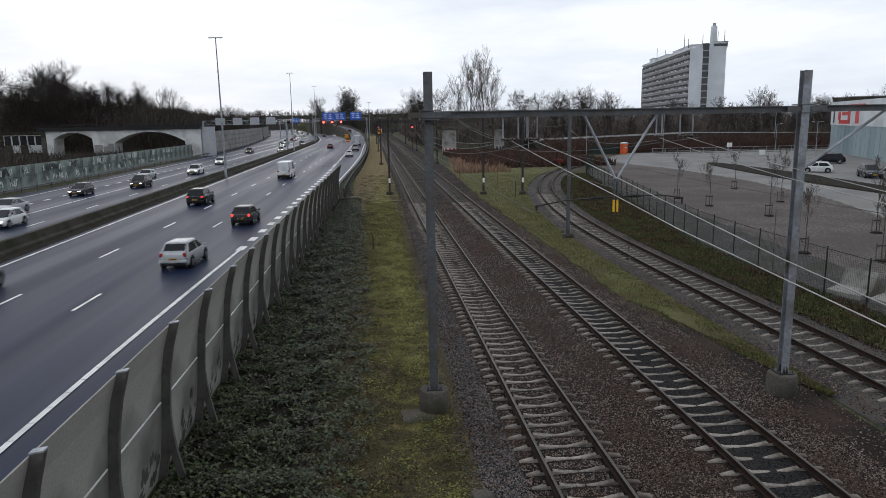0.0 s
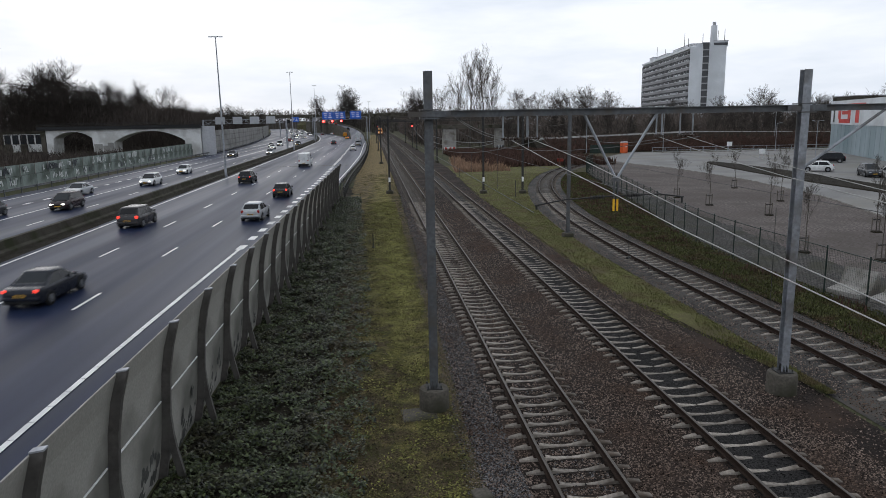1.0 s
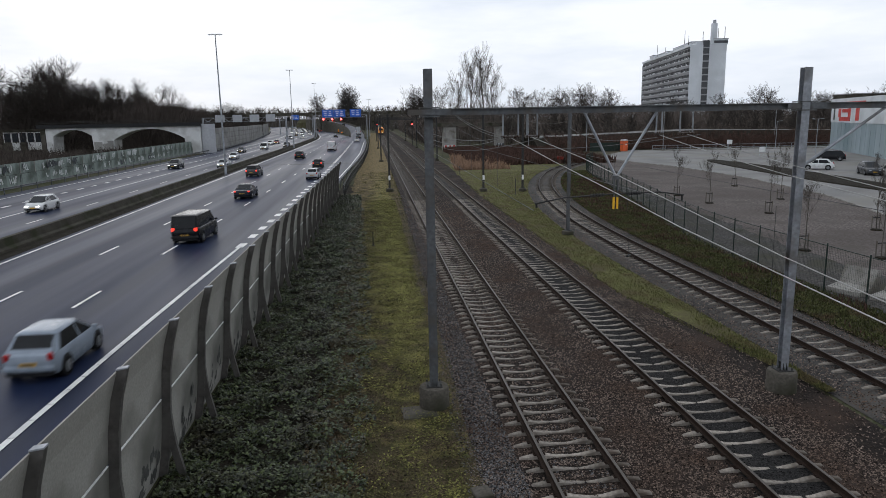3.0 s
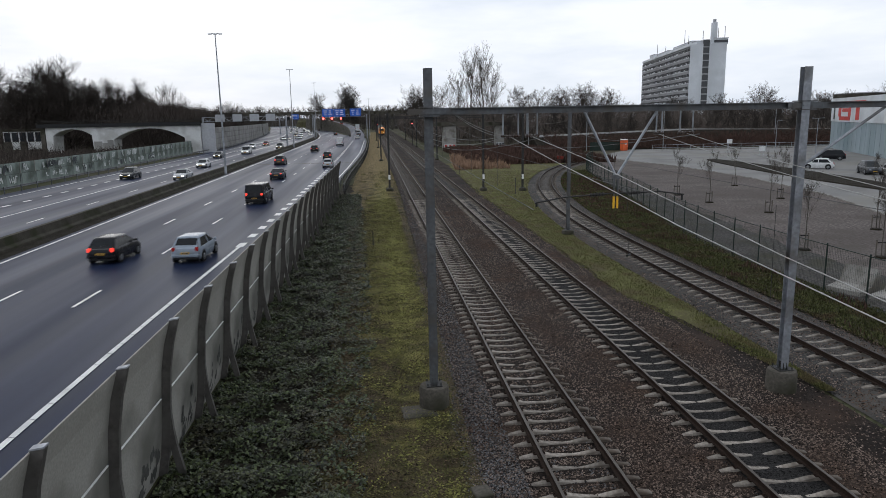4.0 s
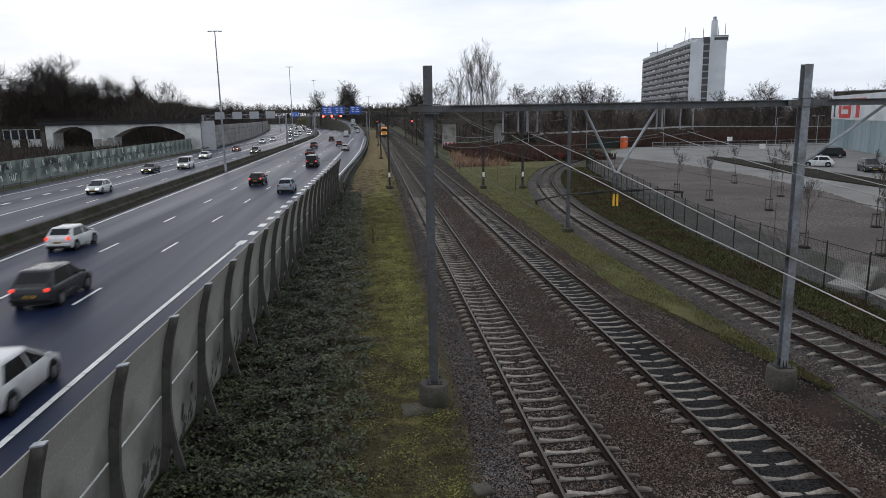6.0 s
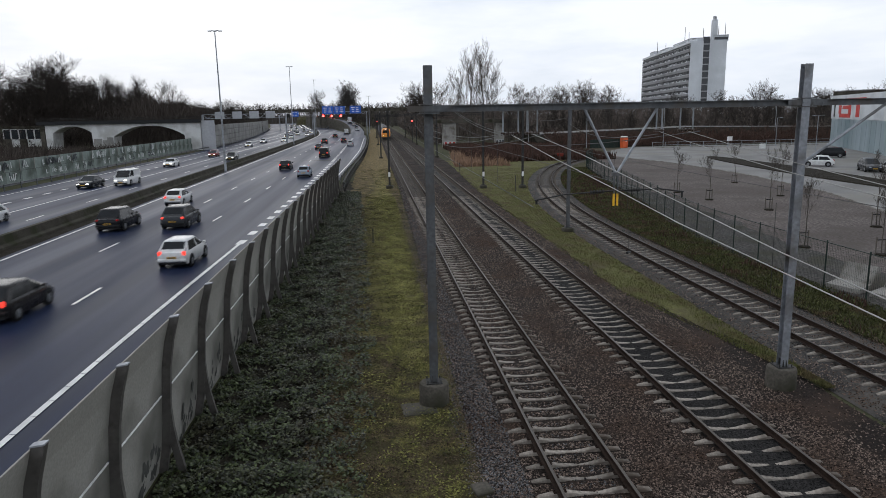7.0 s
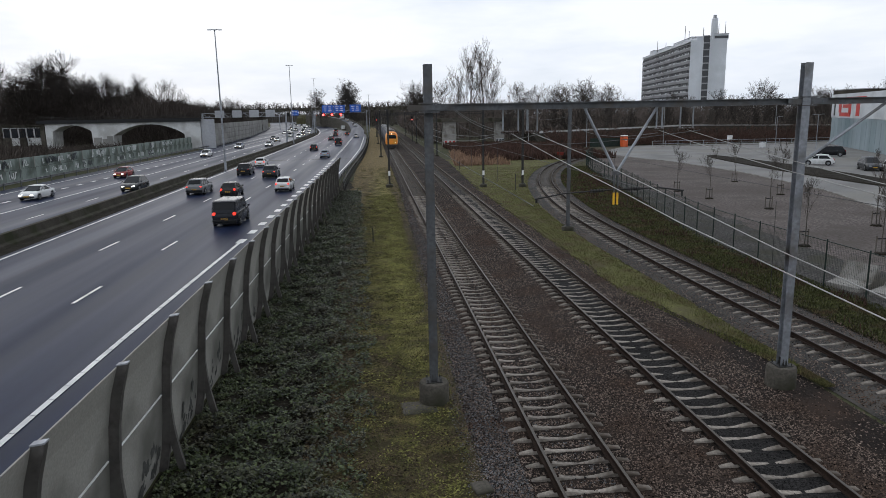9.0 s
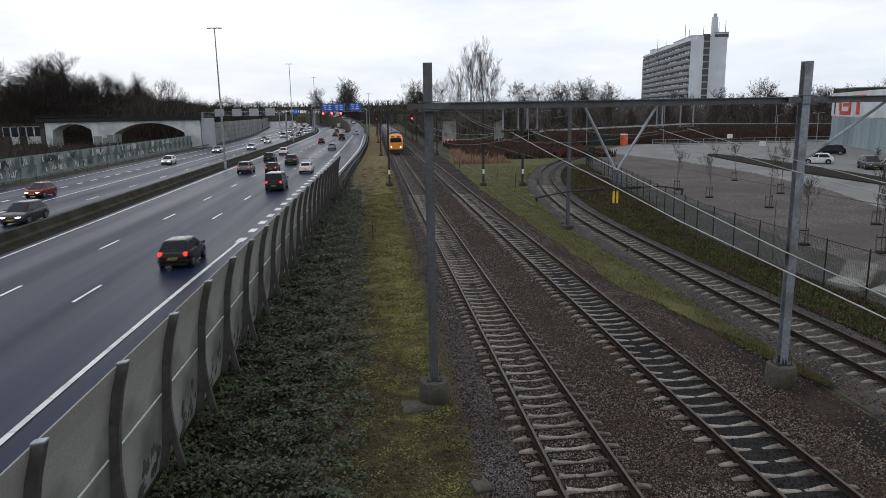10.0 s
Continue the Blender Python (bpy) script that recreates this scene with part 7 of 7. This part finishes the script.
def knots(rows, t, shift):
    ts = [r[0] for r in rows]
    if t < ts[0]:
        v = (rows[1][2] - rows[0][2]) / (rows[1][0] - rows[0][0])
        return rows[0][1], rows[0][2] + v * (t - ts[0]) + shift
    if t > ts[-1]:
        v = (rows[-1][2] - rows[-2][2]) / (rows[-1][0] - rows[-2][0])
        return rows[-1][1], rows[-1][2] + v * (t - ts[-1]) + shift
    return float(np.interp(t, ts, [r[1] for r in rows])), float(np.interp(t, ts, [r[2] for r in rows])) + shift


def place(x, y, follow):
    """On the road: past the straight, cars follow the bend, or the climbing slip road."""
    if follow == "own":
        return x, 0.0
    if follow == "bend" and y > 235:
        return x + (med(y) - med(235)), 0.0
    if follow == "bend" or y < 255:
        return x, 0.0
    return x + ramp_x(y) - ramp_x(255), ramp_z(y)


def build_vehicles():
    for kind, colour, lit, follow, name, rows in AWAY:
        e = vehicle(kind, colour, name, bool(lit))
        tagged(e, e["label"] + " driving away on the wet motorway", "", "motorway traffic")
        if name.startswith("tall"):
            e.scale = (1.12, 1.2, 1.5)
        MOVERS.append((e, rows, DIM[kind][0] / 2 - 0.2, follow, 0.0))
    for kind, colour, name, rows in COMING:
        e = vehicle(kind, colour, name, False, False)
        tagged(e, e["label"] + " with lit headlights, coming along the motorway", "", "motorway traffic")
        MOVERS.append((e, rows, DIM[kind][0] / 2 - 0.2, "own" if rows[0][2] < 240 else "own", 180.0))
    for kind, colour, name, x, y, rz in (("hatch", WHITE_C, "white", 61.5, 88.6, 57), ("mpv", BLACK, "black", 74.4, 104.3, 58), ("suv", DKGREY, "dark grey", 62.3, 79.6, 158), ("hatch", WHITE_C, "white", 62.6, 76.0, 155)):
        e = vehicle(kind, colour, name, False)
        tagged(e, f"{name} car parked on the pale asphalt car park", "", "parked cars")
        e.matrix_basis = pose(x, y, -0.005, 0, 0, rz)


def build_train():
    e = empty("train", Matrix.Translation((4.377, 135, 0.25)), "yellow and blue electric train with lit headlights", "train")
    for k in range(4):
        y0 = 26.6 * k
        s = Shape()
        rings = []
        prof = [(-1.3, 0.95), (-1.42, 1.2), (-1.44, 2.2), (-1.36, 3.2), (-1.05, 3.68), (-0.5, 3.85), (0.5, 3.85), (1.05, 3.68), (1.36, 3.2), (1.44, 2.2), (1.42, 1.2), (1.3, 0.95)]
        front = ((0.0, 0.86, 0.62), (0.35, 0.95, 0.80), (1.3, 1.0, 1.0)) if k == 0 else ((0.3, 1, 1), (0.6, 1, 1), (1.3, 1, 1))
        for dy, fx, fz in front + ((1.5, 1, 1), (25.4, 1, 1), (26.2, 1, 1)):
            rings.append([(x * fx, y0 + dy, 0.95 + (z - 0.95) * fz) for x, z in prof])
        if k == 0:
            s.quad_ring(rings[:4])
            s.cur = 1
            s.quad_ring(rings[3:])
        else:
            s.quad_ring(rings)
        s.make("coach", TRAIN_BLUE if k else [YELLOW, TRAIN_BLUE], e, "dark blue coach body" if k else "leading coach with a yellow front", True)
        s = Shape()
        s.box((0, y0 + 13.5, 3.87), (1.9, 22, 0.16))
        for q in range(5):
            s.soft((0, y0 + 4 + q * 4.6, 4.05), (1.5, 2.6, 0.3), 0.05)
        s.make("roof_gear", MAST_STEEL, e)
        for sx in (-1, 1):
            s = Shape()
            s.box((sx * 1.435, y0 + 13.4, 2.45), (0.03, 22, 0.85))
            s.make("window_band", TRAIN_BLUE, e)
        for dy in (4.5, 21.5):
            s = Shape()
            s.box((0, y0 + dy, 0.5), (2.1, 3.2, 0.5))
            for wy in (-1.2, 1.2):
                s.tube((-1.0, y0 + dy + wy, 0.45), (1.0, y0 + dy + wy, 0.45), 0.43, n=14)
            s.make("bogie", DARK_STEEL, e)
    s = Shape()
    s.quad_ring([[(x, y, z) for x, y in ((-a, f), (a, f), (a, f + 0.3), (-a, f + 0.3))] for a, f, z in ((1.06, -0.04, 2.25), (1.04, -0.04, 2.75), (0.96, 0.09, 3.02), (0.9, 0.22, 3.14))])
    s.make("windscreen", CAR_GLASS, e)
    s = Shape()
    s.soft((0, 0.6, 3.3), (1.7, 0.5, 0.22), 0.08)
    s.make("roof_brow", TRAIN_BLUE, e)
    for sx in (-1, 1):
        s = Shape()
        s.tube((sx * 0.9, -0.03, 1.35), (sx * 0.9, -0.1, 1.35), 0.11, n=12)
        s.make("headlight", HEAD_LIT, e)
    s = Shape()
    s.tube((0, 0.33, 3.3), (0, 0.25, 3.3), 0.09, n=10)
    s.make("top_light", HEAD_LIT, e)
    s = Shape()
    s.soft((0, 0.15, 0.72), (2.4, 0.5, 0.45), 0.08)
    s.box((0, -0.1, 0.35), (1.8, 0.2, 0.3))
    s.make("coupler_skirt", DARK_STEEL, e)
    s = Shape()
    s.cable([(-0.5, 9, 4.1), (-0.4, 10.2, 4.7), (-0.5, 9.2, 5.15)], 0.04)
    s.cable([(0.5, 9, 4.1), (0.4, 10.2, 4.7), (0.5, 9.2, 5.15)], 0.04)
    s.tube((-0.9, 9.2, 5.17), (0.9, 9.2, 5.17), 0.04)
    s.make("pantograph", DARK_STEEL, e)
    return e


def motions():
    times = [0.5 * i for i in range(21)]
    for e, rows, shift, follow, turn in MOVERS:
        out = []
        for t in times:
            x, y = knots(rows, t, shift)
            x2, y2 = knots(rows, t + 0.05, shift)
            f = follow
            if turn:
                z = 0.0
                # from the far bend the lane comes in along the median's curve
                if y > 250 and rows[0][0] > 0.01:
                    x += med(y) - med(max(250, rows[0][2])) if y > rows[0][2] else 0.0
                if len(rows) == 2 and rows[0][2] > 380:
                    x = rows[1][1] - med(rows[1][2]) + med(y)
                    x2 = rows[1][1] - med(rows[1][2]) + med(y2)
            else:
                x, z = place(x, y, f)
                x2, _ = place(x2, y2, f)
            ang = math.degrees(math.atan2(-(x2 - x), y2 - y)) if abs(y2 - y) > 0.2 else turn
            if turn:
                ang = 180 + (math.degrees(math.atan2(x2 - x, -(y2 - y))) if abs(y2 - y) > 0.2 else 0)
            ang = max(min(ang, turn + 35), turn - 35)
            out.append((t, pose(x, y, z - 0.02, 0, 0, ang)))
        walk(e, out)
    run = [(0, 415), (2.5, 365), (4.5, 305), (5.5, 272), (7.5, 206), (9.0, 158), (10.0, 130)]
    walk(TRAIN, [(t, pose(4.377, float(np.interp(t, [a for a, b in run], [b for a, b in run])), 0.25)) for t in times])


build_ground()
build_lines()
build_barriers()
build_viaduct()
build_motorway_things()
build_tower()
build_yard()
build_trees()
build_catenary()
build_wires()
build_vehicles()
TRAIN = build_train()
greenery()
stones()
build_railway()
motions()
